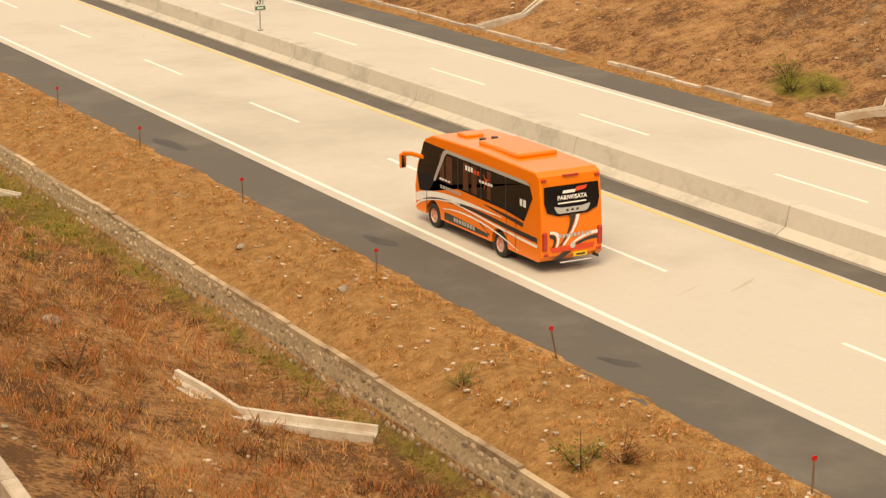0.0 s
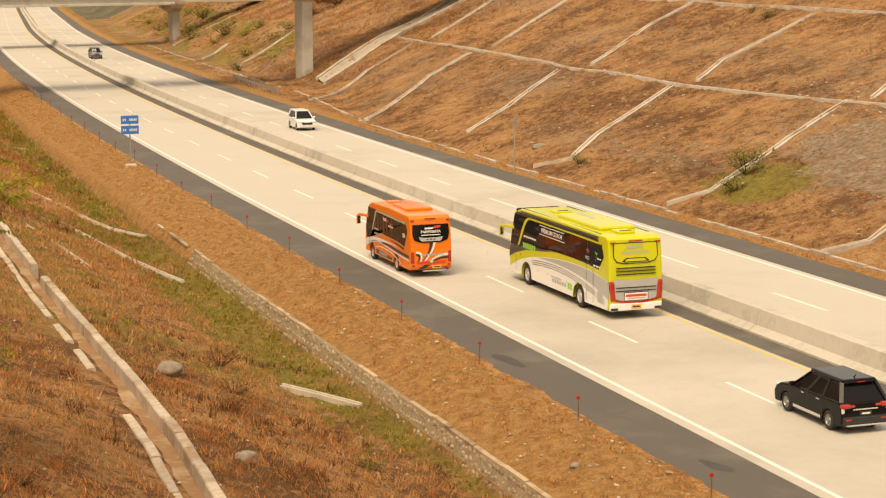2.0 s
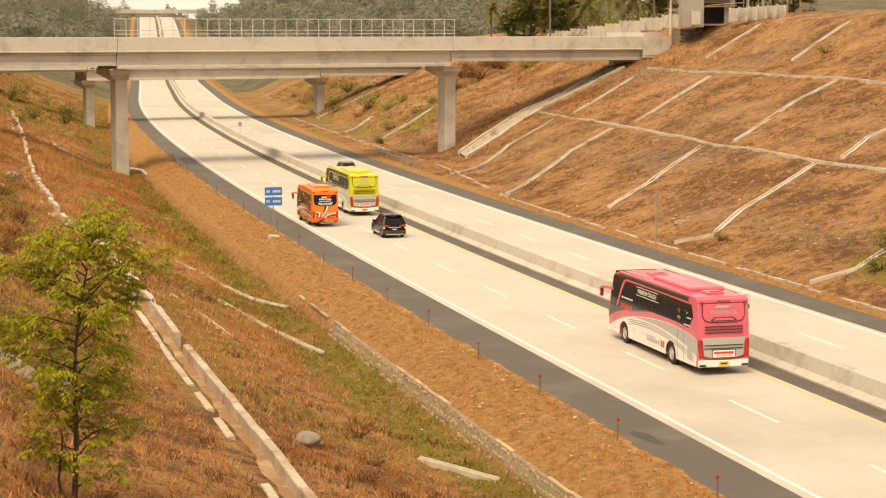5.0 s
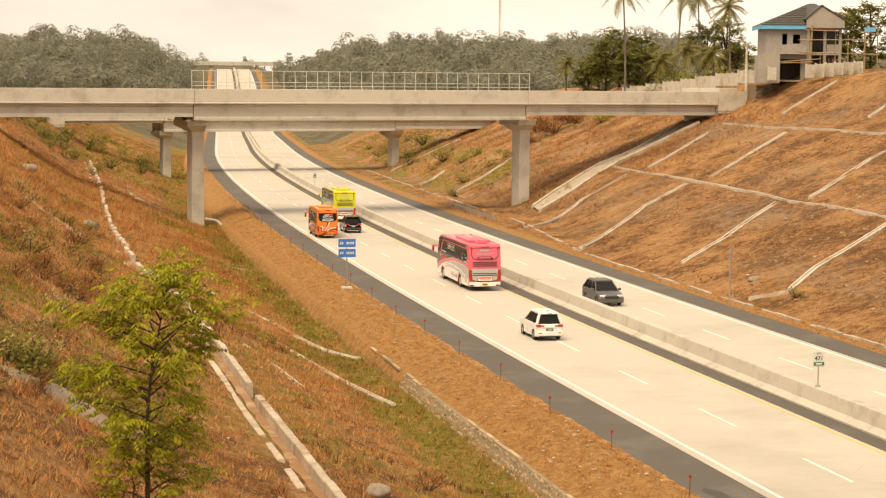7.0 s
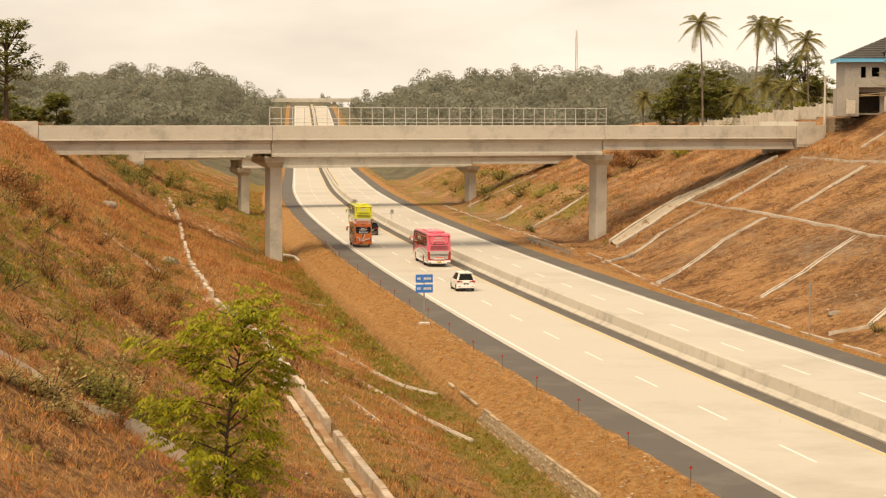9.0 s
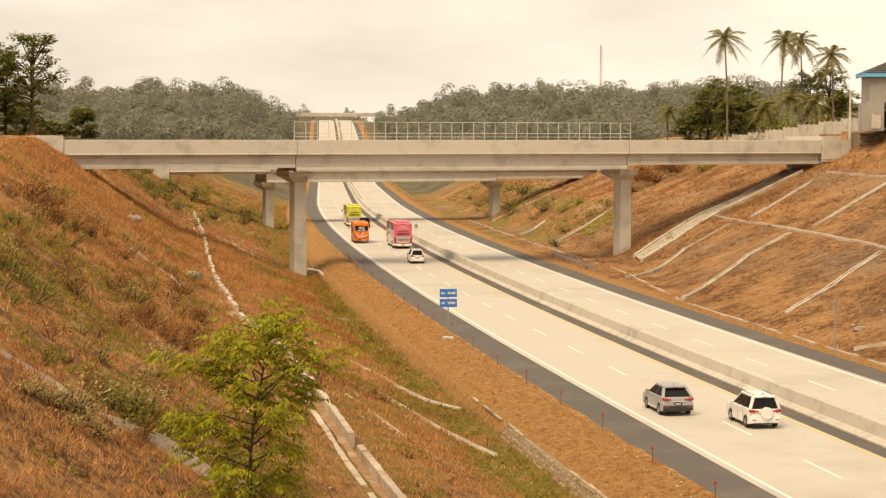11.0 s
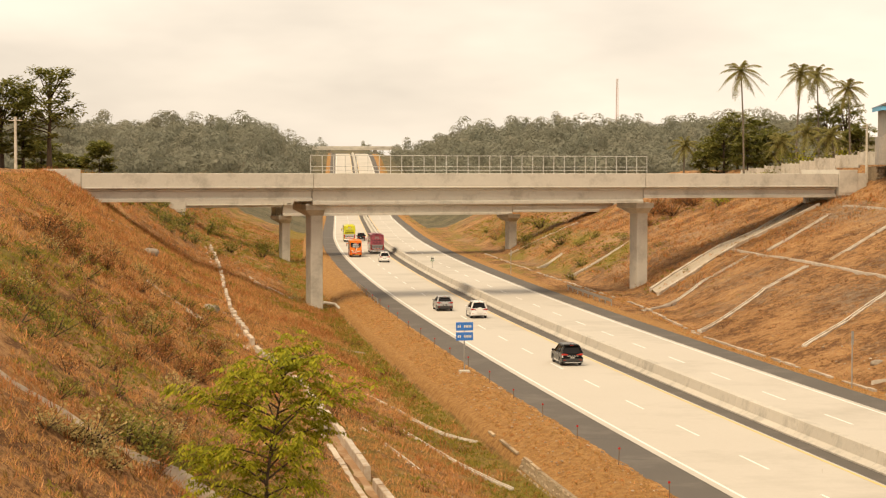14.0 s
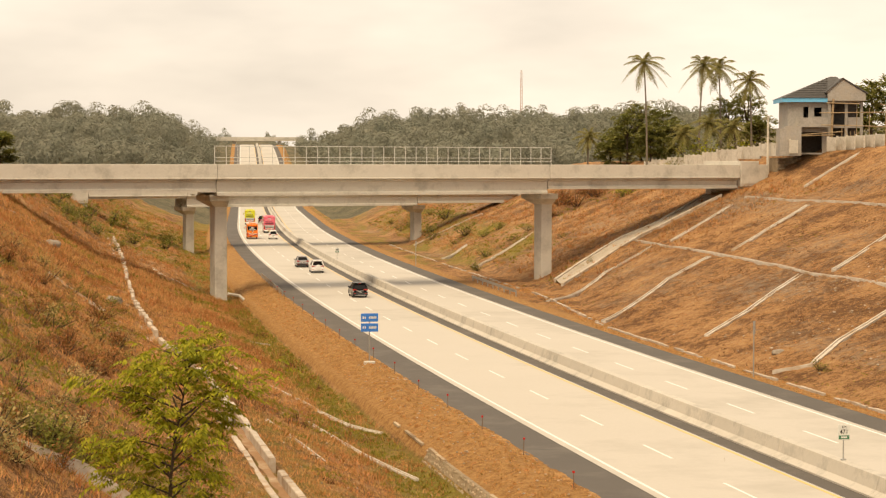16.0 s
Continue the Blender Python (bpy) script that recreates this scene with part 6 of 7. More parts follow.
FRESH_LEAF = foliage("fresh_green_leaf", (0.31, 0.305, 0.03), 0.45, 0.02)
DARK_LEAF = foliage("dark_green_leaf", (0.205, 0.205, 0.055), 0.45)
PALM_LEAF = foliage("palm_frond_leaf", (0.24, 0.215, 0.075), 0.4)
# paler and greyer than foliage: distance haze is put into this base colour
HAZED_LEAF = foliage("haze_tinted_woodland_leaf", (0.235, 0.25, 0.195), 0.1, 0.012, 0.4, second=(0.285, 0.265, 0.195), scale=0.015, fine=0.06, amount=1.0)
DRY_BLADE = foliage("dry_grass_blade", (0.50, 0.255, 0.095), 0.5, 0.02)
TAN_BLADE = foliage("tan_grass_blade", (0.60, 0.345, 0.14), 0.35, 0.015)
RED_BLADE = foliage("red_brown_stalk", (0.43, 0.185, 0.065), 0.5, 0.015)
GREEN_BLADE = foliage("green_grass_blade", (0.275, 0.235, 0.045), 0.45, 0.03)
SHRUB_GREEN = foliage("olive_shrub_leaf", (0.22, 0.215, 0.045), 0.45, 0.03)
SHRUB_RED = foliage("rusty_shrub_leaf", (0.29, 0.13, 0.045), 0.45, 0.02)
SHRUB_PALE = foliage("pale_flowering_leaf", (0.42, 0.33, 0.14), 0.4, 0.02)


def blades(name, spots, mat, label, category, height, width, count, seed, lean=0.5):
    """Tufts of grass: thin upright triangles at the spots (x, y, size)."""
    rng = np.random.default_rng(seed)
    verts, faces = [], []
    for x, y, size in spots:
        z = land(x, y) - 0.03
        for _ in range(count):
            a, r = rng.uniform(0, 6.283), rng.uniform(0, 0.22) * size
            bx, by = x + r * math.cos(a), y + r * math.sin(a)
            h, w = height * size * rng.uniform(0.5, 1.15), width * size * rng.uniform(0.6, 1.2)
            d, t = rng.uniform(0, 6.283), rng.uniform(0.1, lean) * h
            tx, ty = t * math.cos(d), t * math.sin(d)
            c, s = math.cos(a + 1.57) * w, math.sin(a + 1.57) * w
            k = len(verts)
            verts += [(bx - c, by - s, z), (bx + c, by + s, z), (bx + tx, by + ty, z + h)]
            faces.append((k, k + 1, k + 2))
    return tagged(from_lists(name, verts, faces, mat), label, category, kind="stuff")


def patch_value(x, y, f, o):
    return noise.noise(Vector((x * f, y * f, o)))


rng = random.Random(21)
spots = {"dry": [], "tan": [], "red": [], "green": []}
for _ in range(52000):      # the near slope
    y = 24 + 190 * rng.random() ** 1.45
    n = rng.uniform(-12 if y > 60 else -4, 18.7)
    if 7.6 < n < 9.5 and y < 100:
        continue
    x = n + bend(y)
    big = 0.75 + y / 110
    g = patch_value(x, y, 0.11, 1.0) + 0.4 * patch_value(x, y, 0.4, 2.0) + (0.9 if n > (18.1 if y < 56 else 16.4) else (0.22 if n > 11 and y > 65 else (0 if y > 65 else -0.35))) + (0.5 if n < 4.5 and y < 105 else 0)
    r = patch_value(x, y, 0.08, 6.0) + 0.4 * patch_value(x, y, 0.5, 3.0)
    kind = "green" if g > 0.42 and rng.random() < 0.75 else ("red" if r > (0.02 if y < 52 else 0.16) and rng.random() < 0.55 else ("tan" if rng.random() < 0.42 else "dry"))
    spots[kind].append((x, y, big * rng.uniform(0.6, 1.25) * (1.15 if kind == "red" and y < 52 else 1.0)))
for _ in range(26000):      # the far slope
    y = rng.uniform(40, 235)
    n = rng.uniform(47.2, 92)
    x = n + bend(y)
    g = patch_value(x, y, 0.09, 11.0) + 0.4 * patch_value(x, y, 0.35, 2.0) + (0.2 if n < 53 else 0)
    if patch_value(x, y, 0.07, 15.0) > 0.3 and rng.random() < 0.7:
        continue
    kind = "green" if g > 0.5 and rng.random() < 0.6 else ("red" if patch_value(x, y, 0.12, 8.0) > -0.05 and rng.random() < 0.7 else ("tan" if rng.random() < 0.4 else "dry"))
    spots[kind].append((x, y, rng.uniform(0.6, 1.1) * (0.75 if kind == "red" else 1.0)))
for _ in range(15000):      # beyond the overpass
    y = rng.uniform(200, 430)
    n = rng.uniform(-14, 19) if rng.random() < 0.6 else rng.uniform(55, 84)
    x = n + bend(y)
    g = patch_value(x, y, 0.06, 11.0) + 0.4 * patch_value(x, y, 0.3, 2.0) + (0.22 if n < 20 else (0.2 if n < 64 else -0.1)) - 0.5 * (1 - ease(215, 255, y))
    kind = "green" if g > 0.15 and rng.random() < 0.75 else ("red" if rng.random() < 0.25 else "dry")
    spots[kind].append((x, y, rng.uniform(1.6, 3.2)))
berm = []
for _ in range(15000):      # the verge by the hard shoulder
    y = 20 + 200 * rng.random() ** 1.5
    n = rng.uniform(19.6, 22.95 + 0.15 * rng.random())
    berm.append((n + bend(y), y, rng.uniform(0.35, 0.8)))
for _ in range(4000):
    y = rng.uniform(30, 230)
    n = rng.uniform(45.7, 47.4) + 4 * ease(150, 205, y)
    berm.append((n + bend(y), y, rng.uniform(0.5, 1.0)))
blades("dry_grass", spots["dry"], DRY_BLADE, "dry brown grass tufts covering the slopes", "grass", 0.15, 0.017, 8, 1, 1.3)
blades("tan_grass", spots["tan"], TAN_BLADE, "straw coloured grass tufts among the brown", "grass", 0.16, 0.015, 7, 2, 1.2)
blades("red_grass", spots["red"], RED_BLADE, "red-brown dead stalks on the slopes", "grass", 0.23, 0.013, 7, 3, 1.1)
blades("green_grass", spots["green"], GREEN_BLADE, "green grass along the ditch and in patches", "grass", 0.10, 0.034, 8, 4, 1.3)
blades("verge_scrub", berm[::3], DRY_BLADE, "brown dead grass on the road verge", "grass", 0.16, 0.045, 5, 6, 0.9)
blades("verge_grass", berm, TAN_BLADE, "short parched grass on the road verge", "grass", 0.15, 0.03, 5, 5, 1.1)


DARK_BLADE = foliage("dark_dead_weed", (0.17, 0.078, 0.034), 0.5, 0.02)
weeds, rubble = [], []
for _ in range(16000):
    y = 24 + 170 * rng.random() ** 1.4
    n = rng.uniform(-8 if y > 60 else -3, 18.2)
    x = n + bend(y)
    if patch_value(x, y, 0.35, 31.0) + 0.6 * patch_value(x, y, 0.11, 33.0) > (0.16 if y < 60 else 0.4) and not 7.6 < n < 9.6:
        weeds.append((x, y, rng.uniform(0.6, 1.3) * (0.8 + y / 200)))
for _ in range(14000):
    y, n = rng.uniform(45, 220), rng.uniform(47.8, 92)
    x = n + bend(y)
    if patch_value(x, y, 0.3, 41.0) + 0.7 * patch_value(x, y, 0.1, 43.0) > 0.22:
        weeds.append((x, y, rng.uniform(0.6, 1.0)))
blades("dead_weeds", weeds, DARK_BLADE, "dark dead weeds in clumps on the slopes", "grass", 0.26, 0.02, 7, 8, 1.1)
RUBBLE = islands(material("pale_rubble", (0.50, 0.42, 0.32), 0.95, second=(0.36, 0.28, 0.2), scale=2.0, fine=9.0), 0.35, 0.01)
rub_v, rub_f = [], []
for i in range(2600):
    if i % 2:
        y, n = rng.uniform(48, 150), rng.uniform(49, 76)
        if patch_value(n, y, 0.12, 51.0) < 0.0:
            continue
    else:
        y = 24 + 110 * rng.random() ** 1.4
        n = rng.uniform(19.7, 22.8) if i % 4 else rng.uniform(2, 18)
    x, size = n + bend(y), rng.uniform(0.025, 0.075) * (1.6 if n > 40 else 1.0)
    me = stone_kinds[rng.randrange(6)]
    m = Matrix.Translation((x, y, land(x, y) + size * 0.2)) @ Matrix.Rotation(rng.uniform(0, 6.28), 4, "Z") @ Matrix.Diagonal((size * rng.uniform(0.8, 1.6), size, size * 0.6, 1))
    o = len(rub_v)
    rub_v += [tuple(m @ v.co) for v in me.vertices]
    rub_f += [tuple(o + i for i in p.vertices) for p in me.polygons]
tagged(from_lists("rubble", rub_v, rub_f, RUBBLE), "pale stones and crumbled rubble strewn on the slopes", "stones", kind="stuff")


def add_leaf(verts, faces, p, d, up, length, width):
    """A pointed leaf of two triangles that folds along its midrib."""
    side = d.cross(up)
    side = side.normalized() * width if side.length > 1e-5 else Vector((width, 0, 0))
    k = len(verts)
    mid = p + d * length * 0.5
    verts += [tuple(p), tuple(mid + side + up * width * 0.3), tuple(p + d * length), tuple(mid - side + up * width * 0.3)]
    faces += [(k, k + 1, k + 2), (k, k + 2, k + 3)]


def rand_dir(rng, low=-1.0, high=1.0):
    a, z = rng.uniform(0, 6.283), rng.uniform(low, high)
    r = math.sqrt(max(0, 1 - z * z))
    return Vector((r * math.cos(a), r * math.sin(a), z))


def build_sapling(name, x, y, height, spread, label, seed, leaf_mat, sprays=210, leaf=0.19):
    """A young tree: a thin stem, rising limbs and drooping sprays of narrow leaves."""
    rng = random.Random(seed)
    tree = tagged(new(name), label, "tree")
    base = Vector((x, y, land(x, y) - 0.2))
    bm = bmesh.new()
    lean = Vector((0.5, 0.2, 0))
    stem = [base + lean * (i / 9) ** 2 + Vector((0.05 * math.sin(i * 0.9), 0.05 * math.cos(i * 1.3), height * 0.97 * i / 9)) for i in range(10)]
    for i in range(9):
        add_tube(bm, stem[i], stem[i + 1], 0.07 * (1 - i / 10), 0.07 * (1 - (i + 1) / 10), 7)
    fork = [base + Vector((-0.22, 0.05, 0)), base + Vector((-0.3, 0.1, 0.6)), base + Vector((-0.2, 0.05, 1.5)), base + Vector((-0.45, -0.1, 2.4))]
    for i in range(3):
        add_tube(bm, fork[i], fork[i + 1], 0.045 - 0.012 * i, 0.033 - 0.012 * i, 6)
    girth = [(0.05, 0.42), (0.25, 0.6), (0.38, 0.62), (0.5, 0.8), (0.62, 1.0), (0.78, 0.95), (0.9, 0.6), (1.0, 0.22)]
    tips = []
    for i in range(46):
        f = 0.07 + 0.92 * (i / 45) ** 0.8
        k = min(8, int(f * 9))
        p = stem[k].lerp(stem[k + 1], f * 9 - k)
        a = i * 2.4 + rng.uniform(-0.5, 0.5)
        reach = spread * along(girth, f) * rng.uniform(0.6, 1.12)
        d = Vector((math.cos(a), math.sin(a), rng.uniform(0.35, 0.8))).normalized()
        mid = p + d * reach * 0.55
        end = p + d * reach * 0.95 - Vector((0, 0, 0.12 * reach))
        add_tube(bm, p, mid, 0.024, 0.015, 5)
        add_tube(bm, mid, end, 0.015, 0.006, 5)
        for t in (-0.5, -0.15, 0.15, 0.4, 0.65, 0.85, 1.0):
            q = mid.lerp(end, t) if t > 0 else mid.lerp(p, -t)
            twig = q + (d * 0.5 + rand_dir(rng, -0.3, 0.6)) * rng.uniform(0.15, 0.5)
            add_tube(bm, q, twig, 0.006, 0.003, 3)
            tips.append((twig, d, max(0.25, along(girth, f))))
    tips += [(stem[9], Vector((0, 0, 1)), 0.5)] * 6
    part("trunk", bm, BARK, tree)
    verts, faces = [], []
    for _ in range(sprays):
        p, d, thick = tips[rng.randrange(len(tips))]
        if rng.random() > 0.35 + 0.65 * thick:
            continue
        d2 = (d * 0.7 + rand_dir(rng, -0.3, 0.5)).normalized()
        q = p + rand_dir(rng) * 0.22
        n = rng.randrange(7, 12)
        for i in range(n):
            f = i / n
            axis = q + d2 * f * 0.34 + Vector((0, 0, -0.2 * f * f))
            side = d2.cross(Vector((0, 0, 1))).normalized() * (1 if i % 2 else -1)
            ld = (side * 0.75 + d2 * 0.55 + Vector((0, 0, -0.75 + rng.uniform(-0.35, 0.3)))).normalized()
            add_leaf(verts, faces, axis, ld, Vector((0, 0, 1)), leaf * rng.uniform(0.65, 1.2), leaf * 0.17)
    from_lists("crown", verts, faces, leaf_mat, tree)
    return tree


build_sapling("young_tree", 2.42, 40.3, 6.15, 1.85, "slender young tree with drooping yellow-green leaves on the slope", 3, FRESH_LEAF, 1750, 0.165)


def build_shrub(x, y, size, mat, seed, label, stems=10, leaves=240, group="shrubs"):
    rng = random.Random(seed)
    s = tagged(new("shrub"), label, "shrub", group=group)
    base = Vector((x, y, land(x, y) - 0.08))
    bm = bmesh.new()
    verts, faces = [], []
    for i in range(stems):
        d = rand_dir(rng, 0.35, 0.95)
        h = size * rng.uniform(0.6, 1.1)
        add_tube(bm, base + Vector((d.x, d.y, 0)) * 0.1 * size, base + d * h, 0.02 * size, 0.005 * size, 4)
        for k in range(leaves // stems):
            f = rng.uniform(0.25, 1.0)
            p = base + d * h * f + rand_dir(rng) * 0.22 * size
            add_leaf(verts, faces, p, rand_dir(rng, -0.3, 0.9), Vector((0, 0, 1)), 0.14 * size * rng.uniform(0.6, 1.2), 0.04 * size)
    part("stem", bm, BARK, s)
    from_lists("foliage", verts, faces, mat, s)
    return s


G, R, P = (SHRUB_GREEN, "low olive green shrub on the dry slope"), (SHRUB_RED, "dead rust-brown shrub on the dry slope"), (SHRUB_PALE, "pale flowering weed clump on the slope")
for i, (x, y, s, (mat, label)) in enumerate((
        (-4.2, 115, 1.6, R), (-5.9, 118, 1.7, R), (-2.4, 123.5, 1.5, R), (-5.0, 118.4, 1.5, R), (-3.4, 119, 1.4, R), (3.4, 127, 1.5, R), (4.0, 112, 1.4, R), (2.6, 118, 1.5, R), (0.3, 97, 1.4, G), (-0.6, 100, 1.2, R),
        (-0.1, 55.4, 1.2, G), (0.8, 55.9, 1.1, G), (-0.6, 57.0, 1.1, G), (0.4, 54, 0.9, R), (-1.5, 48, 0.75, P), (-1.9, 49.3, 0.7, P), (-1.2, 49.5, 0.7, P), (-4.1, 72.7, 1.0, G), (-5.3, 95, 1.2, G), (-2.5, 48.6, 0.8, P), (-4.0, 66, 0.9, G),
        (4.0, 86, 1.2, R), (5.0, 80, 1.0, R), (12.8, 40.5, 0.9, R), (11.9, 42.5, 0.8, R), (14.3, 40.4, 0.5, R), (20.3, 35.6, 0.55, G), (20.2, 30.6, 0.8, G), (20.5, 29.6, 0.7, R), (5.9, 67, 0.8, R), (54.2, 101.9, 1.6, G), (52.6, 99.5, 1.5, G), (50.8, 97.2, 1.2, G),
        (48.5, 58.8, 1.0, G), (49.2, 59.8, 1.1, G), (48.9, 57.3, 0.8, G), (3.1, 102, 1.2, R), (2.0, 43.2, 0.9, R), (1.5, 42.2, 0.8, R), (3.4, 39.6, 0.9, R), (4.0, 39.0, 0.8, R), (1.6, 39.2, 0.7, R), (15.9, 53.5, 0.7, G), (3.0, 41.8, 0.7, R), (13.3, 60.5, 0.9, R), (12.6, 57.5, 0.8, R), (14.0, 66.0, 0.9, R),
        (49.6, 117.5, 0.9, G), (56.0, 247, 1.8, G), (60.5, 262, 2.0, G), (66.0, 300, 3.0, G), (72.0, 345, 3.5, G), (64, 318, 2.6, G), (18.0, 300, 2.8, G), (12.0, 275, 2.6, G), (10.0, 310, 3.2, G), (6, 290, 3.0, G), (20, 330, 2.5, G), (62.3, 215.3, 0.8, G), (80.5, 113, 1.3, G), (79.6, 119, 1.2, G), (83, 104, 1.4, G), (81.5, 226.0, 1.0, G), (85.4, 176.2, 1.3, G), (76.2, 141.0, 1.2, G), (77.2, 145.6, 0.9, G))):
    build_shrub(x, y, s, mat, i, label, 11, 300 if s > 1.1 else 230)


rng2 = random.Random(77)
for i in range(150):
    yy = 52 + 95 * rng2.random() ** 1.3
    nn = rng2.uniform(-6 if yy > 70 else -2.5, 5.0)
    mat, label = rng2.choice((G, G, R, R, P))
    build_shrub(nn + bend(yy), yy, rng2.uniform(0.5, 1.25), mat, 300 + i, label, 9, 200)


for i in range(46):
    yy = rng2.uniform(238, 400)
    nn = rng2.uniform(-8, 16) if i % 3 else rng2.uniform(56, 66)
    build_shrub(nn + bend(yy), yy, rng2.uniform(1.0, 2.4), G[0], 500 + i, "leafy green shrub beyond the overpass", 10, 260)
for cx, cy, rx, ry, count, kind in ((-4.6, 117, 2.4, 7, 16, R), (0.8, 90, 2.4, 6, 12, R), (-2.2, 49.3, 1.2, 2.0, 5, P), (0.1, 55.2, 1.0, 1.6, 8, G), (-4.0, 70, 1.5, 5, 8, G)):
    for i in range(count):
        build_shrub(cx + rng2.gauss(0, 0.5) * rx, cy + rng2.gauss(0, 0.5) * ry, rng2.uniform(0.6, 1.2), kind[0], 700 + i + int(cy), kind[1], 9, 220)


def build_palm(x, y, height, frond, seed, label="tall coconut palm with drooping fronds"):
    rng = random.Random(seed)
    palm = tagged(new("palm_tree"), label, "palm tree", group="coconut palms")
    z0 = land(x, y) - 0.3
    bend_x = rng.uniform(-0.8, 0.8)
    pts = [Vector((x + bend_x * (i / 6) ** 2, y, z0 + height * i / 6)) for i in range(7)]
    bm = bmesh.new()
    for i in range(6):
        add_tube(bm, pts[i], pts[i + 1], 0.17 - 0.012 * i, 0.17 - 0.012 * (i + 1), 8)
    part("trunk", bm, PALM_BARK, palm)
    top = pts[-1]
    for k in range(22):
        a = k * 2.4 + rng.uniform(-0.2, 0.2)
        rise = 1.3 - 2.1 * (k / 21) + rng.uniform(-0.1, 0.1)
        d = Vector((math.cos(a) * math.cos(rise), math.sin(a) * math.cos(rise), math.sin(rise)))
        ln = frond * rng.uniform(0.8, 1.1)
        verts, faces = [], []
        spine = [top + d * ln * t - Vector((0, 0, 0.55 * ln * t * t)) for t in np.linspace(0, 1, 12)]
        for i in range(11):
            p, q = spine[i], spine[i + 1]
            way = (q - p).normalized()
            side = way.cross(Vector((0, 0, 1)))
            side = side.normalized() if side.length > 0.05 else Vector((1, 0, 0))
            n = len(verts)
            verts += [tuple(p - side * 0.035), tuple(p + side * 0.035), tuple(q)]
            faces.append((n, n + 1, n + 2))
            w = ln * 0.2 * math.sin(math.pi * min(1, (i + 1.2) / 11.5)) ** 0.6
            for s in (-1, 1):
                for h in (0.0, 0.33, 0.66):
                    b = p.lerp(q, h)
                    tip = b + side * s * w + way * w * 0.55 - Vector((0, 0, w * rng.uniform(0.35, 0.8)))
                    n = len(verts)
                    verts += [tuple(b), tuple(b + way * 0.12), tuple(tip)]
                    faces.append((n, n + 1, n + 2))
        from_lists("frond", verts, faces, PALM_LEAF, palm)
    return palm


def polar(px_degrees, dist):
    a = radians(px_degrees)
    return dist * math.sin(a), dist * math.cos(a)


for az, dist, top, frond, seed in ((17.78, 300, 30.2, 4.2, 1), (19.30, 300, 29.8, 4.0, 2), (19.95, 306, 29.8, 4.0, 3), (20.85, 290, 27.0, 3.6, 4), (16.02, 330, 19.2, 3.2, 5), (19.5, 285, 20.5, 3.6, 6), (18.9, 288, 19.0, 3.6, 7), (20.4, 283, 20.0, 3.4, 8)):
    x, y = polar(az, dist)
    build_palm(x, y, top - land(x, y), frond, seed)


def build_tree(name, x, y, height, spread, mat, seed, label, clumps=46, leaves=26, leaf=0.5, bare=0.35, group=""):
    """A broad-leaved tree: a forked trunk and clumps of leaves with gaps between them."""
    rng = random.Random(seed)
    tree = tagged(new(name), label, "tree", group=group)
    z0 = land(x, y) - 0.3
    base = Vector((x, y, z0))
    bm = bmesh.new()
    crown0 = base + Vector((0, 0, height * bare))
    add_tube(bm, base, crown0, 0.03 * height, 0.02 * height, 8)
    add_tube(bm, crown0, base + Vector((rng.uniform(-0.4, 0.4), 0, height * 0.9)), 0.02 * height, 0.006 * height, 7)
    verts, faces = [], []
    for i in range(clumps):
        f = rng.random() ** 0.8
        a = rng.uniform(0, 6.283)
        r = spread * math.sqrt(rng.random()) * (0.55 + 0.45 * math.sin(math.pi * (0.15 + 0.8 * f)))
        c = base + Vector((r * math.cos(a), r * math.sin(a), height * (bare + (1 - bare) * f * 0.98)))
        if i % 3 == 0:
            add_tube(bm, base + Vector((0, 0, height * (bare + (1 - bare) * f * 0.6))), c, 0.007 * height, 0.003 * height, 5)
        size = spread * rng.uniform(0.16, 0.32)
        for _ in range(leaves):
            d = rand_dir(rng, -0.5, 1.0)
            p = c + Vector((d.x, d.y, d.z * 0.6)) * size * rng.uniform(0.4, 1.0)
            add_leaf(verts, faces, p, rand_dir(rng, -0.6, 0.5), Vector((0, 0, 1)), leaf * rng.uniform(0.6, 1.2), leaf * 0.3)
    part("trunk", bm, BARK, tree)
    from_lists("crown", verts, faces, mat, tree)
    return tree


for i, (az, dist, top, spread) in enumerate(((17.2, 318, 20.0, 3.6), (17.0, 330, 18.0, 3.2), (17.6, 322, 22.0, 3.6), (18.3, 325, 21.0, 3.4), (18.7, 318, 19.0, 3.4), (20.2, 312, 22.5, 3.6), (20.7, 305, 23.5, 3.4), (21.1, 300, 19.5, 3.0), (16.7, 322, 16.8, 2.6), (17.9, 312, 18.0, 2.6),
                                              (24.3, 262, 23.0, 3.0), (24.9, 268, 24.0, 3.4), (23.9, 252, 22.0, 2.4))):
    x, y = polar(az, dist)
    build_tree("tree", x, y, top + 2.5 - land(x, y), spread, DARK_LEAF, 40 + i, "dense dark green roadside tree behind the panel wall", 75, 34, 0.6, 0.1, "grove behind the wall")
for i, (az, dist, top, spread, bare, n) in enumerate(((-2.75, 255, 28.0, 4.0, 0.3, 46), (-3.5, 262, 25.5, 2.0, 0.15, 34), (-4.1, 258, 27.0, 4.2, 0.2, 60), (-1.3, 270, 18.6, 2.2, 0.15, 32), (-3.0, 280, 19.0, 3.2, 0.1, 40), (-2.2, 285, 17.0, 2.6, 0.1, 36), (-5.0, 250, 29, 4.5, 0.2, 60))):
    x, y = polar(az, dist)
    build_tree("tree", x, y, top - land(x, y), spread, DARK_LEAF, 70 + i, "tall thin-crowned tree at the bridge end", n * 2, 36, 0.62, bare, "trees at the bridge end")
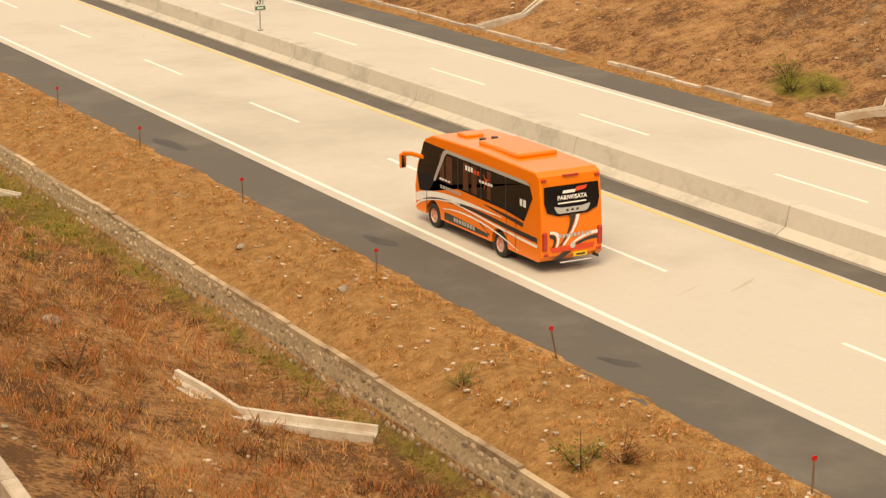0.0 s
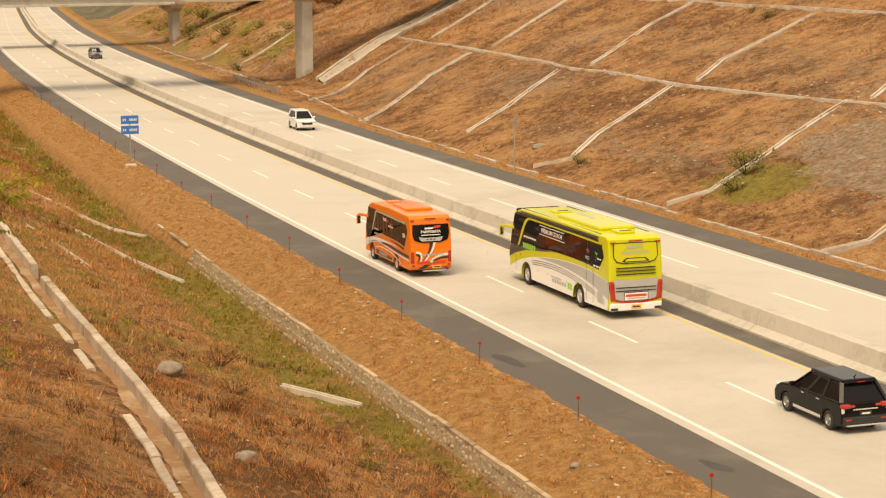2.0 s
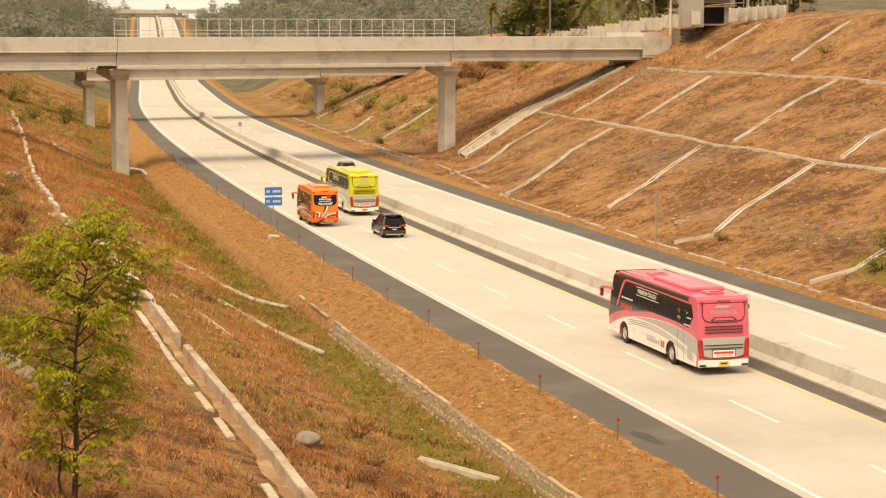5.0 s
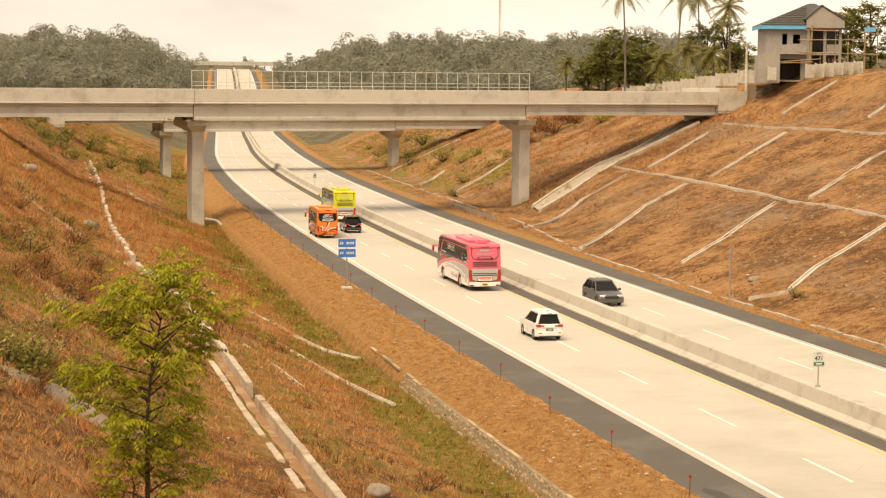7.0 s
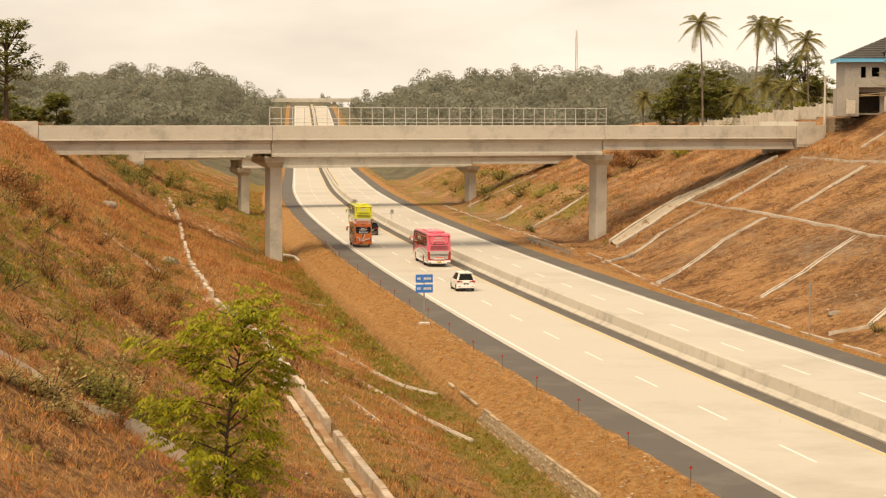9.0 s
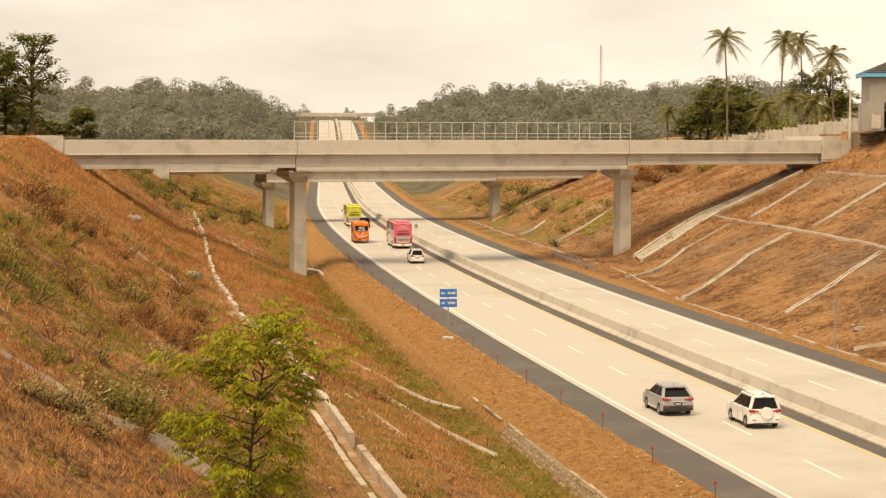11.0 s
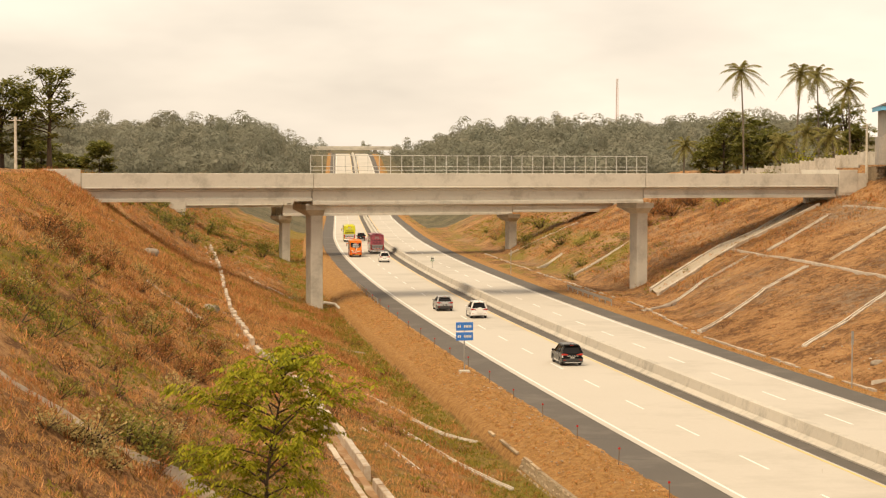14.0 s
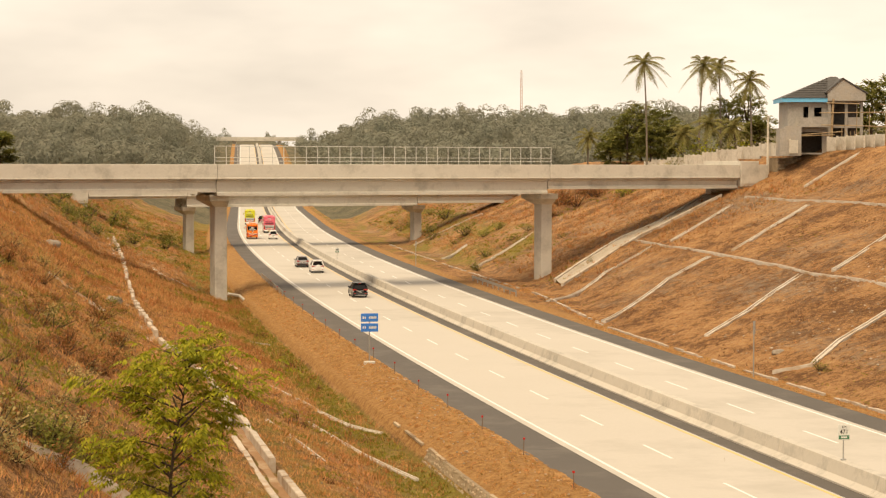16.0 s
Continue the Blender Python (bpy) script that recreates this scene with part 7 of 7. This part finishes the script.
for i in range(9):
    x, y = polar(-0.9 + 0.29 * i, 262 + (i * 7) % 11)
    build_shrub(x, y, 2.2, DARK_LEAF, 200 + i, "dark green hedge shrub beyond the bridge", 12, 260, "hedge beyond the bridge")

for i in range(12):
    x, y = polar(15.0 + 0.17 * i, 286 + (i * 13) % 17)
    build_shrub(x, y, 2.0 + (i * 7 % 5) * 0.3, SHRUB_RED, 820 + i, "dry rust-orange brush beyond the bridge", 12, 300, "dry brush beyond the bridge")
for i in range(10):
    x, y = polar(17.1 + 0.4 * i, 276 + (i * 5) % 9)
    build_shrub(x, y, 2.4 + (i * 3 % 4) * 0.4, FRESH_LEAF if i % 3 == 0 else SHRUB_GREEN, 840 + i, "leafy green undergrowth below the palms", 12, 300, "undergrowth below the palms")

# woods on the far ridges: each tree a crown of small leafy sprays, haze in their colour
def build_woods(name, az0, az1, count, seed, label, near, far):
    rng, gen = random.Random(seed), np.random.default_rng(seed)
    vs, total = [], 0
    for _ in range(count):
        az, dist = rng.uniform(az0, az1), rng.uniform(near, far)
        x, y = polar(az, dist)
        if abs(x - bend(y) - 34) < 21:
            continue
        z0 = land(x, y)
        h, r = rng.uniform(5.0, 9.0), rng.uniform(2.6, 4.8)
        tall = rng.random() < 0.10
        if tall:
            h, r = h + rng.uniform(2.5, 6.0), r * 0.9
        k = 230
        a, f = gen.uniform(0, 6.283, k), gen.random(k)
        lump = 1 + 0.3 * np.sin(3 * a + rng.uniform(0, 6)) * np.sin(7 * f + rng.uniform(0, 6))
        rad = r * lump * np.sqrt(np.clip(1 - (2 * f - 1) ** 2, 0.05, 1)) * gen.uniform(0.65, 1.0, k)
        low = 0.55 if tall else 0.1
        c = np.stack([x + rad * np.cos(a), y + rad * np.sin(a), z0 + h * (low + (1 - low) * f)], 1)
        out = np.stack([np.cos(a) * np.sqrt(np.clip(1 - (2 * f - 1) ** 2, 0, 1)), np.sin(a) * np.sqrt(np.clip(1 - (2 * f - 1) ** 2, 0, 1)), 2 * f - 0.7], 1) + gen.normal(0, 0.14, (k, 3))
        out /= np.linalg.norm(out, axis=1)[:, None]
        tri = gen.normal(0, 0.46, (k, 3, 3))
        tri -= (tri * out[:, None, :]).sum(2)[:, :, None] * out[:, None, :]
        vs.append((c[:, None, :] + tri).reshape(-1, 3))
        total += 3 * k
    faces = np.arange(total).reshape(-1, 3).tolist()
    return tagged(from_lists(name, np.concatenate(vs).tolist(), faces, HAZED_LEAF), label, "woods", kind="stuff")


build_woods("far_woods", -7, 6.2, 1500, 1, "olive woodland on the far ridge, with haze in its leaf colour", 600, 1000)
build_woods("far_woods", 6.0, 20, 1700, 2, "olive woodland on the far ridge, with haze in its leaf colour", 600, 1000)
build_woods("far_woods", 2, 14, 450, 3, "woodland closing the end of the valley, with haze in its leaf colour", 1500, 2350)


# ---- what moves ----
def drive(ob, rows, oncoming=False):
    """Drives ob along the road: rows of seconds, y and place across the road."""
    keys = []
    times = sorted({r[0] for r in rows} | {float(k) for k in range(17)})
    for t in times:
        y = along([(r[0], r[1]) for r in rows], t)
        n = along([(r[0], r[2]) for r in rows], t)
        turn = -math.degrees(math.atan2(bend(y + 4) - bend(y - 4), 8.0))
        keys.append((t, pose(n + bend(y), y, 0.066 + bed(y), 0, 0, turn + (180 if oncoming else 0))))
    walk(ob, keys)


def motions():
    drive(orange_bus, [(0, 42.0, 27.32), (1, 61.6, 27.28), (2.5, 91.0, 26.95), (7, 179.0, 27.0), (16, 355.0, 27.4)])
    drive(yellow_bus, [(0, 16.0, 31.45), (7, 200.5, 31.6), (12, 332.0, 28.6), (16, 436.0, 28.3)])
    drive(black_minivan, [(0, -5.2, 30.1), (8, 212.5, 30.4), (16, 450.0, 31.2)])
    drive(pink_bus, [(0, -67.3, 31.4), (16, 385.0, 31.6)])
    drive(white_minivan, [(0, -89.5, 29.0), (7, 104.0, 29.05), (14, 297.5, 31.0), (16, 353.0, 31.2)])
    drive(silver_hatchback, [(0, -265.5, 27.7), (12.5, 143.5, 27.8), (16, 258.0, 30.0)])
    drive(white_suv, [(0, -251.6, 30.8), (16, 244.6, 30.8)])
    drive(black_suv, [(0, -299.0, 30.4), (16, 199.0, 30.65)])
    drive(white_oncoming, [(0, 218.7, 40.5), (16, -282.1, 40.5)], True)
    drive(grey_oncoming, [(0, 350.2, 37.7), (16, -176.2, 37.5)], True)


motions()
